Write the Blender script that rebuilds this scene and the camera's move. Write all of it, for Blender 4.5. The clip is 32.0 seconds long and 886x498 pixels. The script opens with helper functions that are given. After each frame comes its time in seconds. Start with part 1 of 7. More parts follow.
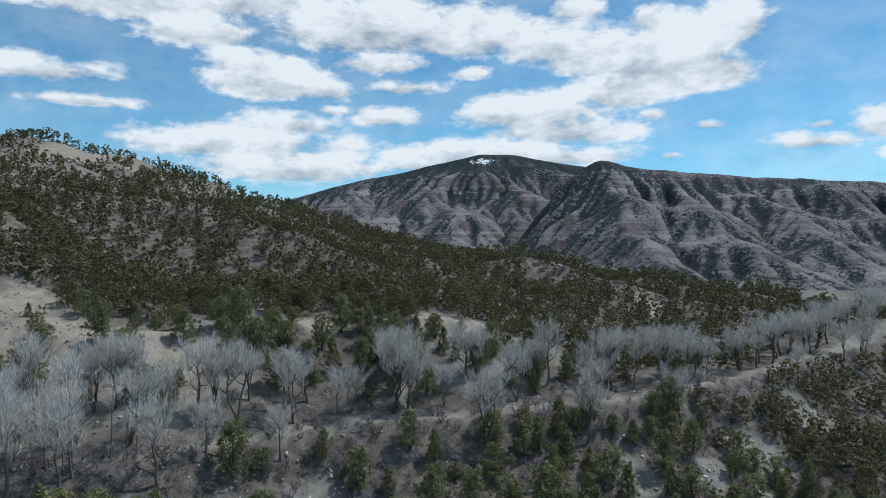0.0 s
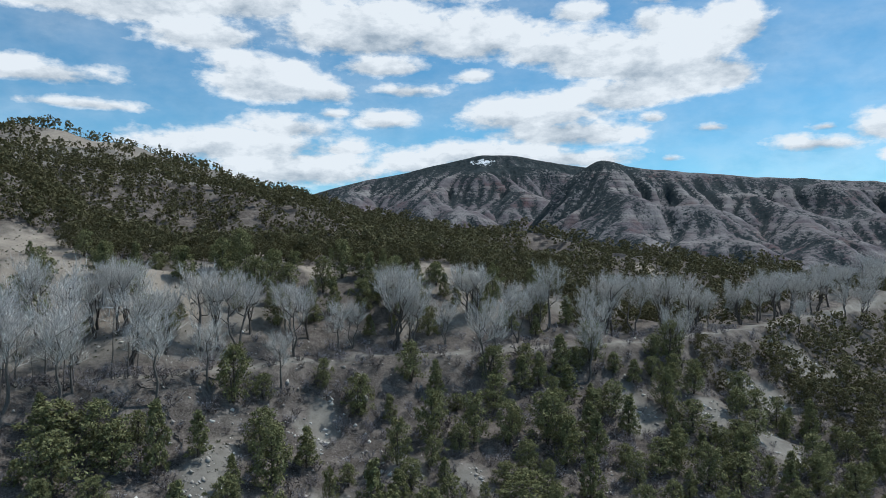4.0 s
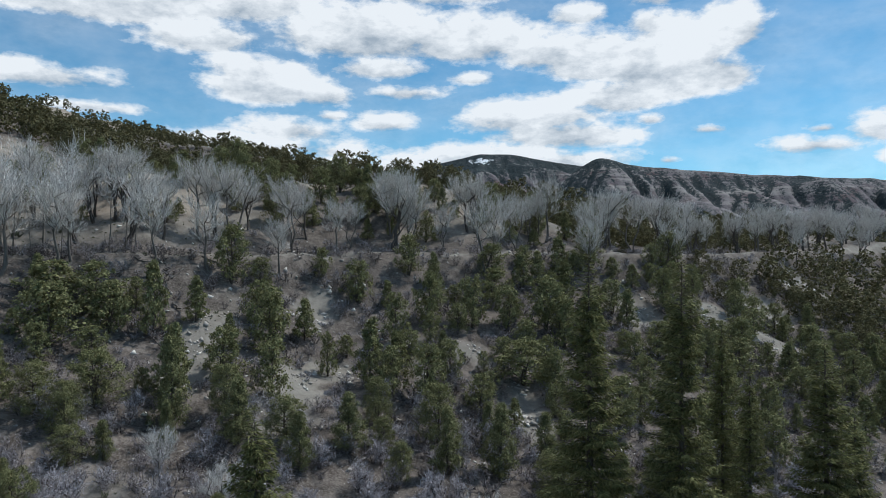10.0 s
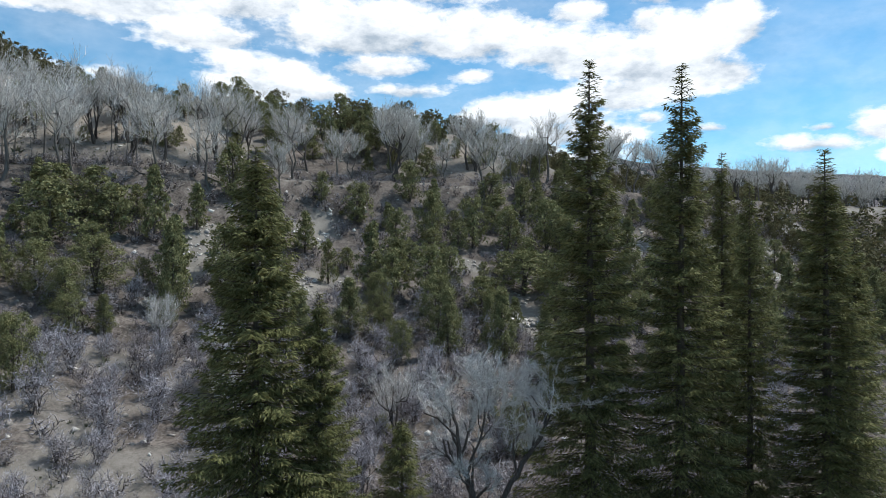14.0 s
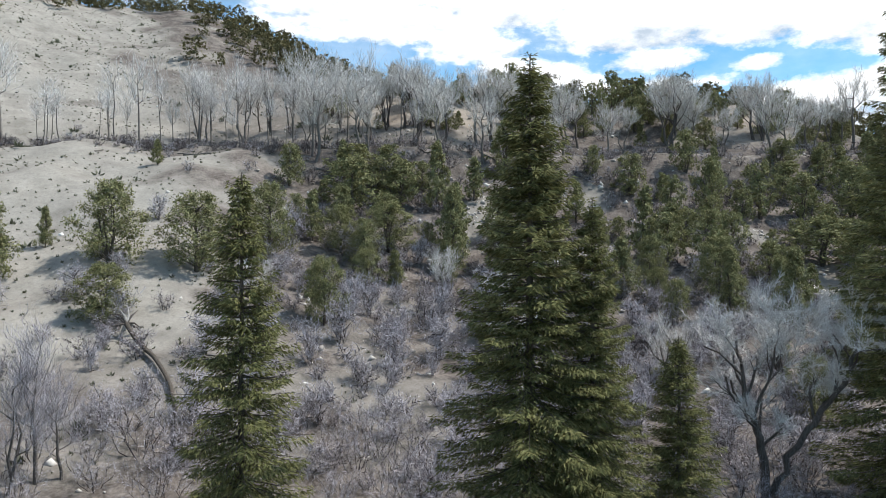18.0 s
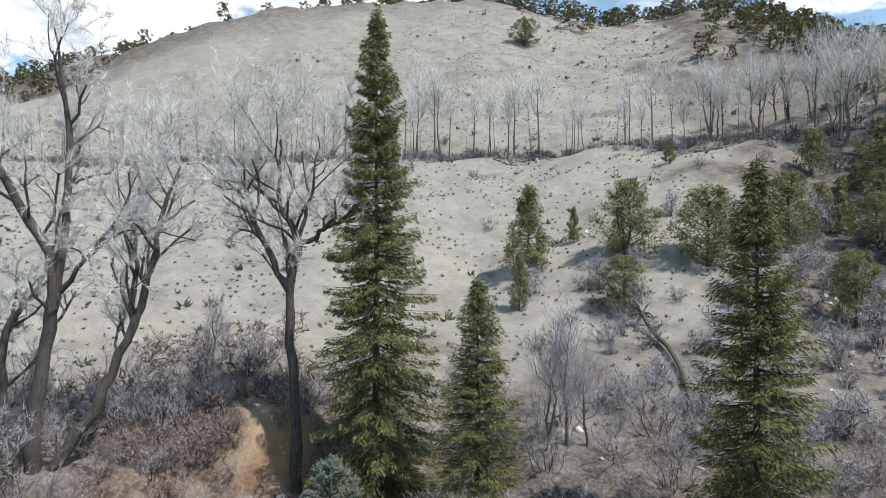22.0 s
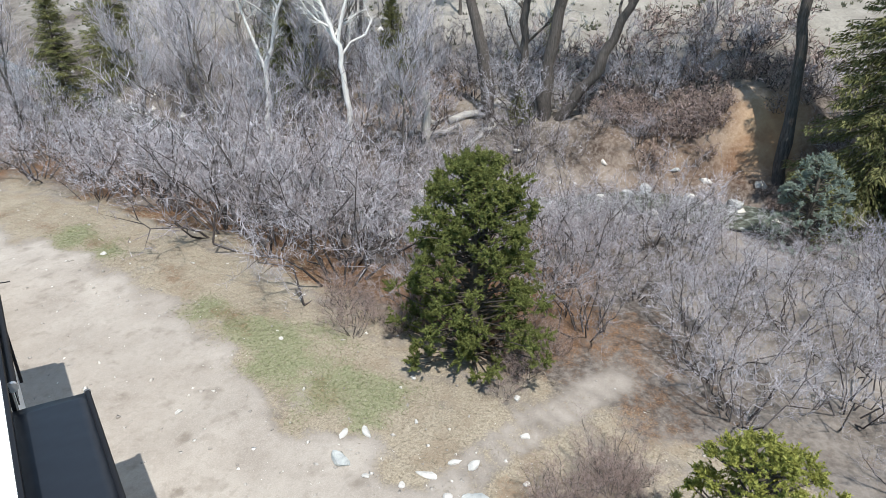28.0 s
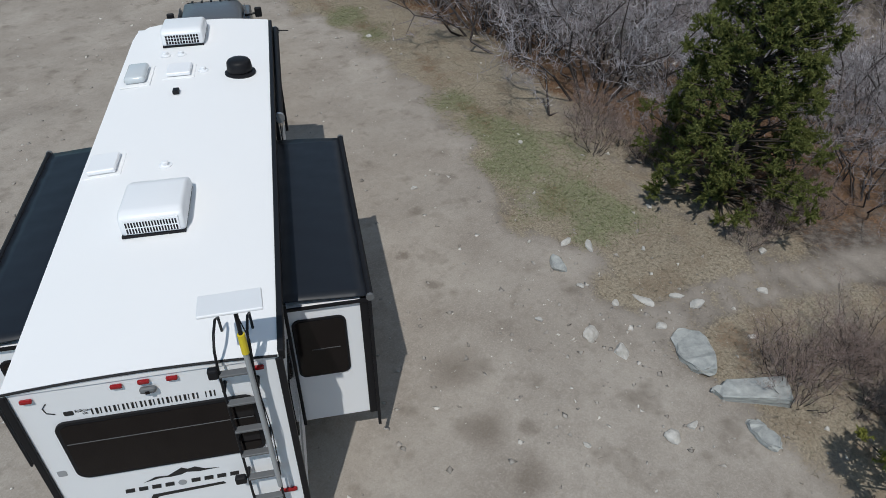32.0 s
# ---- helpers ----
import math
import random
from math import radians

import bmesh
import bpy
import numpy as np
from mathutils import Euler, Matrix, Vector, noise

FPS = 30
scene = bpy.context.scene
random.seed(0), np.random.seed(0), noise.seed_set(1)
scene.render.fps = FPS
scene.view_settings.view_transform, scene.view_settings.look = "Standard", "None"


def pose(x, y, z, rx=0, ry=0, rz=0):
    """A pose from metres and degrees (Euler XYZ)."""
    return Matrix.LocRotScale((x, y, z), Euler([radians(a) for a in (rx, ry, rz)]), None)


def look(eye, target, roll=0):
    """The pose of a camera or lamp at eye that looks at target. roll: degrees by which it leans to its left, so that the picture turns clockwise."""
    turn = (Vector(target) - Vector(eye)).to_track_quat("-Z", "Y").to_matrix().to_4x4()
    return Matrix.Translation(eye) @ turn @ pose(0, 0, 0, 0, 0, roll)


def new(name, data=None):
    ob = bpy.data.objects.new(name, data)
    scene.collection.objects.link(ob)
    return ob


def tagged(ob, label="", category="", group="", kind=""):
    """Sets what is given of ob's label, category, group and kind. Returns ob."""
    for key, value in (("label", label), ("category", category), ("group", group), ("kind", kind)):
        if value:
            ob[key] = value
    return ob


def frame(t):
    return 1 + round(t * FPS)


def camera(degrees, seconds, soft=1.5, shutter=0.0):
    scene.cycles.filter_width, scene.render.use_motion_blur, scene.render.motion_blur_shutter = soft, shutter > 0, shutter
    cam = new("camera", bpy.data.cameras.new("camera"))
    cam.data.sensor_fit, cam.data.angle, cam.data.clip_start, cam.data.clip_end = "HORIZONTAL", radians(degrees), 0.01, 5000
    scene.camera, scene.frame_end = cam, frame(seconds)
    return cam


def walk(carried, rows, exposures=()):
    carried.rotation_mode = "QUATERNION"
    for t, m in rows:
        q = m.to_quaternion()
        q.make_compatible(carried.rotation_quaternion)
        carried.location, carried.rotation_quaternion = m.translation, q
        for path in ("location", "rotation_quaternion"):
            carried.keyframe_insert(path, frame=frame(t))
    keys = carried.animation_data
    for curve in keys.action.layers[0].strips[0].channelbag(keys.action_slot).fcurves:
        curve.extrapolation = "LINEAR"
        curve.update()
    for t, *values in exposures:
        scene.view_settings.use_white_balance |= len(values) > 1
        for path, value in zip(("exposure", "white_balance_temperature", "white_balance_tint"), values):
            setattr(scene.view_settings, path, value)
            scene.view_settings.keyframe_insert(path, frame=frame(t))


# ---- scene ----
cam = camera(64.6, 32.0, soft=0.6)
# seconds, metres x y z, yaw, pitch, roll in degrees
ROWS = [
    (0.0, 0.000, 0.000, 46.500, 0.00, 0.00, -0.00),
    (0.5, 0.020, 0.016, 45.388, 0.03, 0.03, -0.01),
    (1.0, 0.020, -0.000, 44.288, 0.05, 0.05, -0.03),
    (1.5, 0.040, -0.044, 43.180, 0.07, 0.08, -0.02),
    (2.0, -0.004, -0.004, 42.032, 0.08, 0.11, -0.02),
    (2.5, -0.012, -0.044, 40.868, 0.09, 0.14, -0.00),
    (3.0, 0.008, -0.020, 39.668, 0.09, 0.17, 0.01),
    (3.5, 0.016, -0.048, 38.440, 0.09, 0.20, 0.03),
    (5.5, 0.012, -0.068, 33.560, 0.02, 0.27, 0.10),
    (6.0, 0.000, -0.120, 32.332, 0.02, 0.31, 0.10),
    (6.5, 0.028, -0.100, 31.112, 0.02, 0.34, 0.12),
    (7.0, 0.012, -0.108, 29.888, 0.01, 0.35, 0.13),
    (7.5, 0.016, -0.108, 28.716, -0.00, 0.36, 0.14),
    (8.0, 0.052, -0.060, 27.532, -0.00, 0.38, 0.14),
    (8.5, 0.076, -0.056, 26.372, -0.01, 0.38, 0.13),
    (9.0, 0.100, -0.072, 25.248, -0.02, 0.39, 0.14),
    (9.5, 0.052, -0.080, 24.160, -0.04, 0.38, 0.13),
    (10.0, 0.052, -0.036, 23.032, -0.05, 0.38, 0.14),
    (10.5, 0.068, -0.020, 21.896, -0.06, 0.37, 0.15),
    (11.0, 0.080, -0.032, 20.764, -0.08, 0.34, 0.14),
    (11.5, 0.092, 0.000, 19.640, -0.10, 0.31, 0.11),
    (12.0, 0.056, -0.064, 18.544, -0.14, 0.29, 0.11),
    (12.5, 0.056, -0.076, 17.424, -0.16, 0.26, 0.10),
    (13.0, 0.072, -0.040, 16.236, -0.17, 0.27, 0.10),
    (13.5, 0.056, -0.044, 15.108, -0.20, 0.25, 0.08),
    (15.5, 0.012, -0.141, 10.298, 4.11, 0.36, -0.06),
    (16.0, 0.018, -0.129, 10.271, 6.99, 0.39, -0.05),
    (16.5, 0.009, -0.138, 10.259, 10.05, 0.39, -0.05),
    (17.0, -0.012, -0.129, 10.253, 13.45, 0.38, -0.05),
    (17.5, -0.021, -0.147, 10.241, 17.21, 0.37, -0.05),
    (18.0, -0.039, -0.147, 10.229, 21.80, 0.37, -0.06),
    (18.5, -0.063, -0.132, 10.235, 26.65, 0.35, -0.05),
    (19.0, -0.075, -0.135, 10.202, 31.50, 0.36, -0.02),
    (19.5, -0.060, -0.162, 10.118, 36.36, 0.34, -0.01),
    (20.0, -0.021, -0.171, 10.016, 41.48, 0.37, -0.01),
    (20.5, -0.024, -0.180, 9.953, 46.71, 0.39, -0.03),
    (21.0, -0.015, -0.195, 9.905, 52.10, 0.38, -0.05),
    (21.5, -0.024, -0.207, 9.806, 57.17, 0.40, -0.10),
    (22.0, -0.021, -0.225, 9.734, 61.88, 0.38, -0.11),
    (22.5, -0.012, -0.249, 9.614, 66.49, 0.39, -0.17),
    (23.0, 0.027, -0.246, 9.509, 70.79, 0.16, -0.21),
    (23.5, 0.051, -0.249, 9.515, 73.93, -2.81, -0.14),
    (24.0, 0.042, -0.267, 9.590, 76.95, -6.25, -0.04),
    (24.5, 0.024, -0.285, 9.644, 79.99, -8.57, -0.00),
    (25.0, 0.024, -0.297, 9.662, 83.04, -10.79, 0.05),
    (25.5, 0.015, -0.297, 9.647, 86.08, -13.12, 0.08),
    (27.5, 0.030, -0.318, 9.611, 97.38, -23.15, 0.17),
    (28.0, 0.030, -0.336, 9.575, 100.23, -25.44, 0.18),
    (28.5, 0.039, -0.363, 9.527, 103.06, -27.72, 0.18),
    (29.0, 0.051, -0.387, 9.497, 105.92, -30.00, 0.19),
    (29.5, 0.057, -0.417, 9.401, 108.76, -32.25, 0.15),
    (30.0, 0.057, -0.456, 9.251, 111.60, -34.30, 0.11),
    (30.5, 0.048, -0.489, 9.089, 114.39, -35.50, 0.06),
    (31.0, 0.048, -0.513, 8.879, 116.96, -36.25, 0.06),
    (31.5, 0.033, -0.534, 8.672, 119.46, -36.99, 0.02),
    (32.0, 0.036, -0.543, 8.480, 122.00, -37.71, -0.03),
]
walk(cam, [(t, pose(x, y, z, 90 + pitch, roll, yaw)) for t, x, y, z, yaw, pitch, roll in ROWS],
     exposures=[(0.0, -0.20, 6000, 6), (9.0, -0.15, 6150, 7), (13.0, -0.02, 6250, 8), (15.5, 0.58, 6400, 9), (19.0, 0.60, 6500, 10), (22.0, 0.52, 6550, 10), (25.5, 0.62, 6550, 10), (28.0, 0.70, 6500, 9), (29.0, 0.44, 6500, 9), (30.0, -0.02, 6450, 9), (31.0, -0.40, 6450, 9), (32.0, -0.56, 6450, 9)])

# ---------------------------------------------------------------- world and sun
SUN_TO = Vector((0.91, 0.41, 1.57)).normalized()          # from the place towards the sun
SUN_EL = math.asin(SUN_TO.z)
SUN_AZ = math.atan2(SUN_TO.x, SUN_TO.y)

world = bpy.data.worlds.new("sky")
scene.world = world
world.use_nodes = True
wn, wl = world.node_tree.nodes, world.node_tree.links
wn.clear()
w_out = wn.new("ShaderNodeOutputWorld")
w_bg = wn.new("ShaderNodeBackground")
w_sky = wn.new("ShaderNodeTexSky")
w_sky.sky_type = "NISHITA"
w_sky.sun_disc = False
w_sky.sun_elevation = SUN_EL
w_sky.sun_rotation = SUN_AZ
w_sky.altitude = 1900.0
w_sky.air_density = 1.0
w_sky.dust_density = 0.6
w_sky.ozone_density = 1.5
w_bg.inputs["Strength"].default_value = 0.11


def math_node(nodes, links, op, a, b=None, c=None, clamp=False):
    n = nodes.new("ShaderNodeMath")
    n.operation, n.use_clamp = op, clamp
    for i, v in enumerate((a, b, c)):
        if v is None:
            continue
        if isinstance(v, (int, float)):
            n.inputs[i].default_value = v
        else:
            links.new(v, n.inputs[i])
    return n.outputs[0]


def W(op, a, b=None, c=None, clamp=False):
    return math_node(wn, wl, op, a, b, c, clamp)


w_tc = wn.new("ShaderNodeTexCoord")
w_sep = wn.new("ShaderNodeSeparateXYZ")
wl.new(w_tc.outputs["Generated"], w_sep.inputs[0])
dx, dy, dz = w_sep.outputs
az = W("ARCTAN2", dx, dy)                                  # azimuth, to the right of +y
el = W("ARCSINE", dz)
w_vec = wn.new("ShaderNodeCombineXYZ")
wl.new(W("MULTIPLY", az, 1.0), w_vec.inputs[0])
wl.new(W("MULTIPLY", el, 1.9), w_vec.inputs[1])


def w_noise(scale, detail, rough, offset=0.0):
    n = wn.new("ShaderNodeTexNoise")
    n.inputs["Scale"].default_value = scale
    n.inputs["Detail"].default_value = detail
    n.inputs["Roughness"].default_value = rough
    m = wn.new("ShaderNodeMapping")
    m.inputs["Location"].default_value = (offset, offset * 0.7, offset * 0.3)
    wl.new(w_vec.outputs[0], m.inputs[0])
    wl.new(m.outputs[0], n.inputs["Vector"])
    return n.outputs[0]


billow = w_noise(13.0, 6.0, 0.6, 2.0)
wisp = w_noise(4.2, 8.0, 0.64, 7.3)
fine = w_noise(42.0, 4.0, 0.6, 4.0)

# cumulus bodies: azimuth, elevation, half width, half height in degrees
CUMULUS = [
    (12.5, 15.3, 5.2, 2.4), (17.8, 14.4, 6.2, 3.6), (22.6, 16.6, 2.6, 2.2), (16.6, 17.4, 2.0, 1.3), (21.8, 13.4, 2.6, 1.6), (14.0, 12.2, 4.4, 1.6), (7.4, 10.8, 6.4, 1.9), (9.6, 9.4, 6.2, 1.5), (16.6, 10.4, 1.0, 0.5), (4.0, 7.8, 8.6, 1.4), (-2.0, 7.2, 3.6, 1.2), (10.0, 7.4, 5.5, 0.9),
    (-13.8, 13.2, 5.0, 2.0), (-15.5, 14.4, 3.2, 1.3), (-9.6, 12.6, 2.6, 1.1), (-3.0, 12.9, 3.2, 0.7), (-4.8, 10.6, 2.5, 1.0), (-9.0, 11.0, 1.2, 0.4), (-12.6, 9.8, 4.0, 1.2), (-16.5, 8.2, 9.0, 1.6), (-12.0, 6.6, 8.0, 1.7), (-8.2, 8.2, 1.9, 0.7),
    (20.9, 9.4, 1.5, 0.45), (17.9, 7.2, 0.7, 0.3), (28.0, 7.7, 3.0, 0.75), (28.6, 8.9, 1.0, 0.35), (33.0, 8.6, 3.0, 1.2), (33.0, 6.6, 1.0, 0.6), (30.4, 19.2, 2.0, 0.7), (29.0, 18.2, 0.8, 0.4), (10.9, 18.6, 2.4, 1.0), (17.6, 19.4, 3.0, 0.9), (2.4, 14.0, 1.6, 0.5),
    (-30.6, 12.6, 6.2, 1.0), (-27.2, 10.7, 4.4, 0.45), (-26.0, 18.4, 10.0, 2.3), (-19.0, 16.4, 4.6, 1.5), (-17.0, 19.6, 8.0, 2.6), (-6.0, 17.4, 8.0, 2.8), (2.0, 17.0, 7.0, 2.3), (8.4, 15.8, 4.0, 1.6), (-5.0, 14.8, 4.0, 1.1), (-30.0, 19.6, 8.0, 2.4), (-5.0, 21.5, 20.0, 2.6),
    (-88.0, 16.5, 15.0, 5.5), (-72.0, 20.0, 12.0, 3.5), (-104.0, 12.0, 13.0, 6.0),
]
body, weight, height = None, None, None
for a0, e0, wa, we in CUMULUS:
    u = W("MULTIPLY", W("SUBTRACT", az, radians(a0)), 1.0 / radians(wa))
    v = W("MULTIPLY", W("SUBTRACT", el, radians(e0)), 1.0 / radians(we))
    v2 = W("ADD", W("MAXIMUM", v, 0.0), W("MULTIPLY", W("MINIMUM", v, 0.0), 1.35))
    d = W("SUBTRACT", 1.0, W("SQRT", W("ADD", W("MULTIPLY", u, u), W("MULTIPLY", v2, v2))))
    d = W("MULTIPLY", d, min(1.0, 0.35 + 0.22 * we))
    dp = W("MAXIMUM", d, 0.0)
    body = d if body is None else W("MAXIMUM", body, d)
    weight = dp if weight is None else W("ADD", weight, dp)
    height = W("MULTIPLY", dp, v) if height is None else W("ADD", height, W("MULTIPLY", dp, v))
under = W("MULTIPLY", W("DIVIDE", height, W("ADD", weight, 0.05)), -0.75)
cum = W("ADD", W("MAXIMUM", body, -0.9), W("ADD", W("MULTIPLY", W("SUBTRACT", billow, 0.5), 1.35), W("MULTIPLY", W("SUBTRACT", fine, 0.5), 0.55)))
cum = W("ADD", W("MULTIPLY", cum, 2.7), 0.45, clamp=True)

# the high broken sheet, denser to the left
dense = W("SUBTRACT", 1.0, W("MULTIPLY", W("ABSOLUTE", W("ADD", az, radians(58.0))), 0.62), clamp=True)
lift = W("MULTIPLY", W("SUBTRACT", el, radians(13.0)), 3.0, clamp=True)
sheet = W("ADD", W("MULTIPLY", W("SUBTRACT", wisp, 0.5), 5.0), W("SUBTRACT", W("MULTIPLY", W("MULTIPLY", dense, lift), 2.6), 0.75), clamp=True)
veil = W("ADD", 0.06, W("MULTIPLY", W("SUBTRACT", w_noise(7.0, 5.0, 0.6, 9.0), 0.34, clamp=True), 0.65))
cover = W("MAXIMUM", W("MAXIMUM", cum, W("MULTIPLY", sheet, 0.85)), veil)

w_shade = wn.new("ShaderNodeValToRGB")
w_shade.color_ramp.elements[0].position, w_shade.color_ramp.elements[0].color = 0.05, (8.8, 8.9, 9.1, 1)
w_shade.color_ramp.elements[1].position, w_shade.color_ramp.elements[1].color = 0.85, (3.7, 4.3, 5.0, 1)
wl.new(W("ADD", under, W("ADD", W("MULTIPLY", W("SUBTRACT", 0.60, billow), 2.3), W("MULTIPLY", W("SUBTRACT", 0.5, fine), 0.9)), clamp=True), w_shade.inputs[0])
w_mix = wn.new("ShaderNodeMixRGB")
wl.new(W("MULTIPLY", cover, 0.97), w_mix.inputs[0])
w_tint = wn.new("ShaderNodeMixRGB")
w_tint.blend_type = "MULTIPLY"
w_tint.inputs[0].default_value = 1.0
w_tint.inputs[2].default_value = (0.64, 1.15, 1.22, 1)
wl.new(w_sky.outputs[0], w_tint.inputs[1])
wl.new(w_tint.outputs[0], w_mix.inputs[1])
wl.new(w_shade.outputs[0], w_mix.inputs[2])
wl.new(w_mix.outputs[0], w_bg.inputs["Color"])
wl.new(w_bg.outputs[0], w_out.inputs[0])

sun_data = bpy.data.lights.new("sun", "SUN")
sun_data.energy, sun_data.angle, sun_data.color = 3.9, radians(0.55), (1.0, 0.972, 0.93)
sun = new("sun", sun_data)
sun.matrix_basis = look(SUN_TO * 200, (0, 0, 0))

# ---------------------------------------------------------------- materials


class Mat:
    """A node material under construction."""

    def __init__(self, name, rough=0.8, metal=0.0, spec=0.3):
        self.m = bpy.data.materials.new(name)
        self.m.use_nodes = True
        self.n, self.l = self.m.node_tree.nodes, self.m.node_tree.links
        self.b = self.n["Principled BSDF"]
        self.b.inputs["Roughness"].default_value = rough
        self.b.inputs["Metallic"].default_value = metal
        self.b.inputs["Specular IOR Level"].default_value = spec
        self.tc = None

    def coord(self, which="Object"):
        if self.tc is None:
            self.tc = self.n.new("ShaderNodeTexCoord")
        return self.tc.outputs[which]

    def noise(self, scale, detail=4.0, rough=0.55, which="Object", stretch=None):
        t = self.n.new("ShaderNodeTexNoise")
        t.inputs["Scale"].default_value = scale
        t.inputs["Detail"].default_value = detail
        t.inputs["Roughness"].default_value = rough
        v = self.coord(which)
        if stretch:
            mp = self.n.new("ShaderNodeMapping")
            mp.inputs["Scale"].default_value = stretch
            self.l.new(v, mp.inputs[0])
            v = mp.outputs[0]
        self.l.new(v, t.inputs["Vector"])
        return t.outputs[0]

    def ramp(self, fac, stops):
        r = self.n.new("ShaderNodeValToRGB")
        e = r.color_ramp.elements
        while len(e) < len(stops):
            e.new(0.5)
        for el_, (p, c) in zip(e, stops):
            el_.position, el_.color = p, (*c, 1)
        self.l.new(fac, r.inputs[0])
        return r.outputs[0]

    def mix(self, fac, a, b, blend="MIX"):
        m = self.n.new("ShaderNodeMixRGB")
        m.blend_type = blend
        for i, v in ((0, fac), (1, a), (2, b)):
            if isinstance(v, (int, float)):
                m.inputs[i].default_value = v
            elif isinstance(v, tuple):
                m.inputs[i].default_value = (*v, 1)
            else:
                self.l.new(v, m.inputs[i])
        return m.outputs[0]

    def math(self, op, a, b=None, c=None, clamp=False):
        return math_node(self.n, self.l, op, a, b, c, clamp)

    def color(self, c):
        if isinstance(c, tuple):
            self.b.inputs["Base Color"].default_value = (*c, 1)
        else:
            self.l.new(c, self.b.inputs["Base Color"])
        return self

    def bump(self, h, strength=0.3, dist=0.02):
        bp = self.n.new("ShaderNodeBump")
        bp.inputs["Strength"].default_value = strength
        bp.inputs["Distance"].default_value = dist
        self.l.new(h, bp.inputs["Height"])
        self.l.new(bp.outputs[0], self.b.inputs["Normal"])
        return self

    def random(self):
        return self.n.new("ShaderNodeObjectInfo").outputs["Random"]

    def island(self):
        return self.n.new("ShaderNodeNewGeometry").outputs["Random Per Island"]


def foliage(name, dark, mid, light, rough=0.65):
    m = Mat(name, rough, 0.0, 0.08)
    c1 = m.ramp(m.island(), [(0.0, dark), (0.5, mid), (1.0, light)])
    c2 = m.mix(m.math("MULTIPLY", m.random(), 0.40), c1, tuple(0.6 * v + w for v, w in zip(mid, (0.055, 0.052, 0.016))))
    c3 = m.mix(m.math("MULTIPLY", m.noise(0.9, 3.0), 0.45), c2, tuple(v * 0.6 for v in mid))
    m.color(c3)
    tr = m.n.new("ShaderNodeBsdfTranslucent")
    m.l.new(c3, tr.inputs[0])
    ms = m.n.new("ShaderNodeMixShader")
    ms.inputs[0].default_value = 0.26
    m.l.new(m.b.outputs[0], ms.inputs[1])
    m.l.new(tr.outputs[0], ms.inputs[2])
    m.l.new(ms.outputs[0], m.n["Material Output"].inputs[0])
    return m.m


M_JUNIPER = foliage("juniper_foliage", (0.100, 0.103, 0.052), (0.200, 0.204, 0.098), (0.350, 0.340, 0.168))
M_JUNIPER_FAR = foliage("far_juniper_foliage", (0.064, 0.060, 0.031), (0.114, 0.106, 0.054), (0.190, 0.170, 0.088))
M_SPRUCE = foliage("spruce_foliage", (0.056, 0.062, 0.027), (0.148, 0.152, 0.063), (0.290, 0.278, 0.122))
M_PINE = foliage("pinyon_foliage", (0.055, 0.070, 0.023), (0.130, 0.150, 0.046), (0.260, 0.275, 0.092))
M_YELLOW = foliage("young_juniper_foliage", (0.13, 0.145, 0.035), (0.27, 0.28, 0.07), (0.42, 0.41, 0.12))
M_BLUE = foliage("blue_juniper_foliage", (0.16, 0.20, 0.165), (0.29, 0.345, 0.29), (0.42, 0.47, 0.40))
M_STRAW = foliage("straw", (0.22, 0.185, 0.135), (0.36, 0.315, 0.24), (0.52, 0.465, 0.365))
M_GRASS = foliage("green_grass_blades", (0.125, 0.150, 0.072), (0.215, 0.238, 0.125), (0.34, 0.34, 0.21))
M_SAGE = foliage("sage_foliage", (0.085, 0.09, 0.065), (0.135, 0.14, 0.10), (0.20, 0.20, 0.145))


def bark(name, a, b, scale=14.0):
    m = Mat(name, 0.9, 0.0, 0.15)
    n1 = m.noise(scale, 5.0, 0.7, stretch=(1, 1, 0.14))
    c = m.ramp(n1, [(0.3, a), (0.7, b)])
    c = m.mix(m.math("MULTIPLY", m.random(), 0.35), c, tuple(v * 0.72 for v in b))
    m.color(c).bump(n1, 1.0, 0.06)
    return m.m


def twigs(name, a, b, c):
    m = Mat(name, 0.85, 0.0, 0.2)
    k = m.ramp(m.island(), [(0.0, a), (0.5, b), (1.0, c)])
    m.color(m.mix(m.math("MULTIPLY", m.random(), 0.3), k, tuple(v * 0.75 for v in b)))
    return m.m


M_BARK_GREY = bark("grey_bark", (0.075, 0.066, 0.058), (0.20, 0.18, 0.163))
M_BARK_DARK = bark("furrowed_dark_bark", (0.020, 0.017, 0.015), (0.150, 0.130, 0.116), 17.0)
M_BARK_BROWN = bark("conifer_bark", (0.05, 0.042, 0.034), (0.13, 0.11, 0.09))
M_BARK_PALE = bark("pale_bark", (0.27, 0.25, 0.225), (0.50, 0.475, 0.44))
M_BARK_WHITE = bark("whitish_bark", (0.46, 0.44, 0.41), (0.74, 0.72, 0.69))
M_TWIG = twigs("grey_twigs", (0.36, 0.34, 0.32), (0.60, 0.575, 0.55), (0.80, 0.78, 0.75))
M_TWIG_WARM = twigs("warm_grey_twigs", (0.33, 0.308, 0.283), (0.57, 0.537, 0.497), (0.80, 0.768, 0.725))
M_STEM = twigs("dark_brush_stems", (0.034, 0.028, 0.026), (0.075, 0.062, 0.058), (0.150, 0.132, 0.128))
M_TWIG_BRUSH = twigs("brush_twigs", (0.200, 0.184, 0.192), (0.375, 0.350, 0.368), (0.560, 0.535, 0.565))
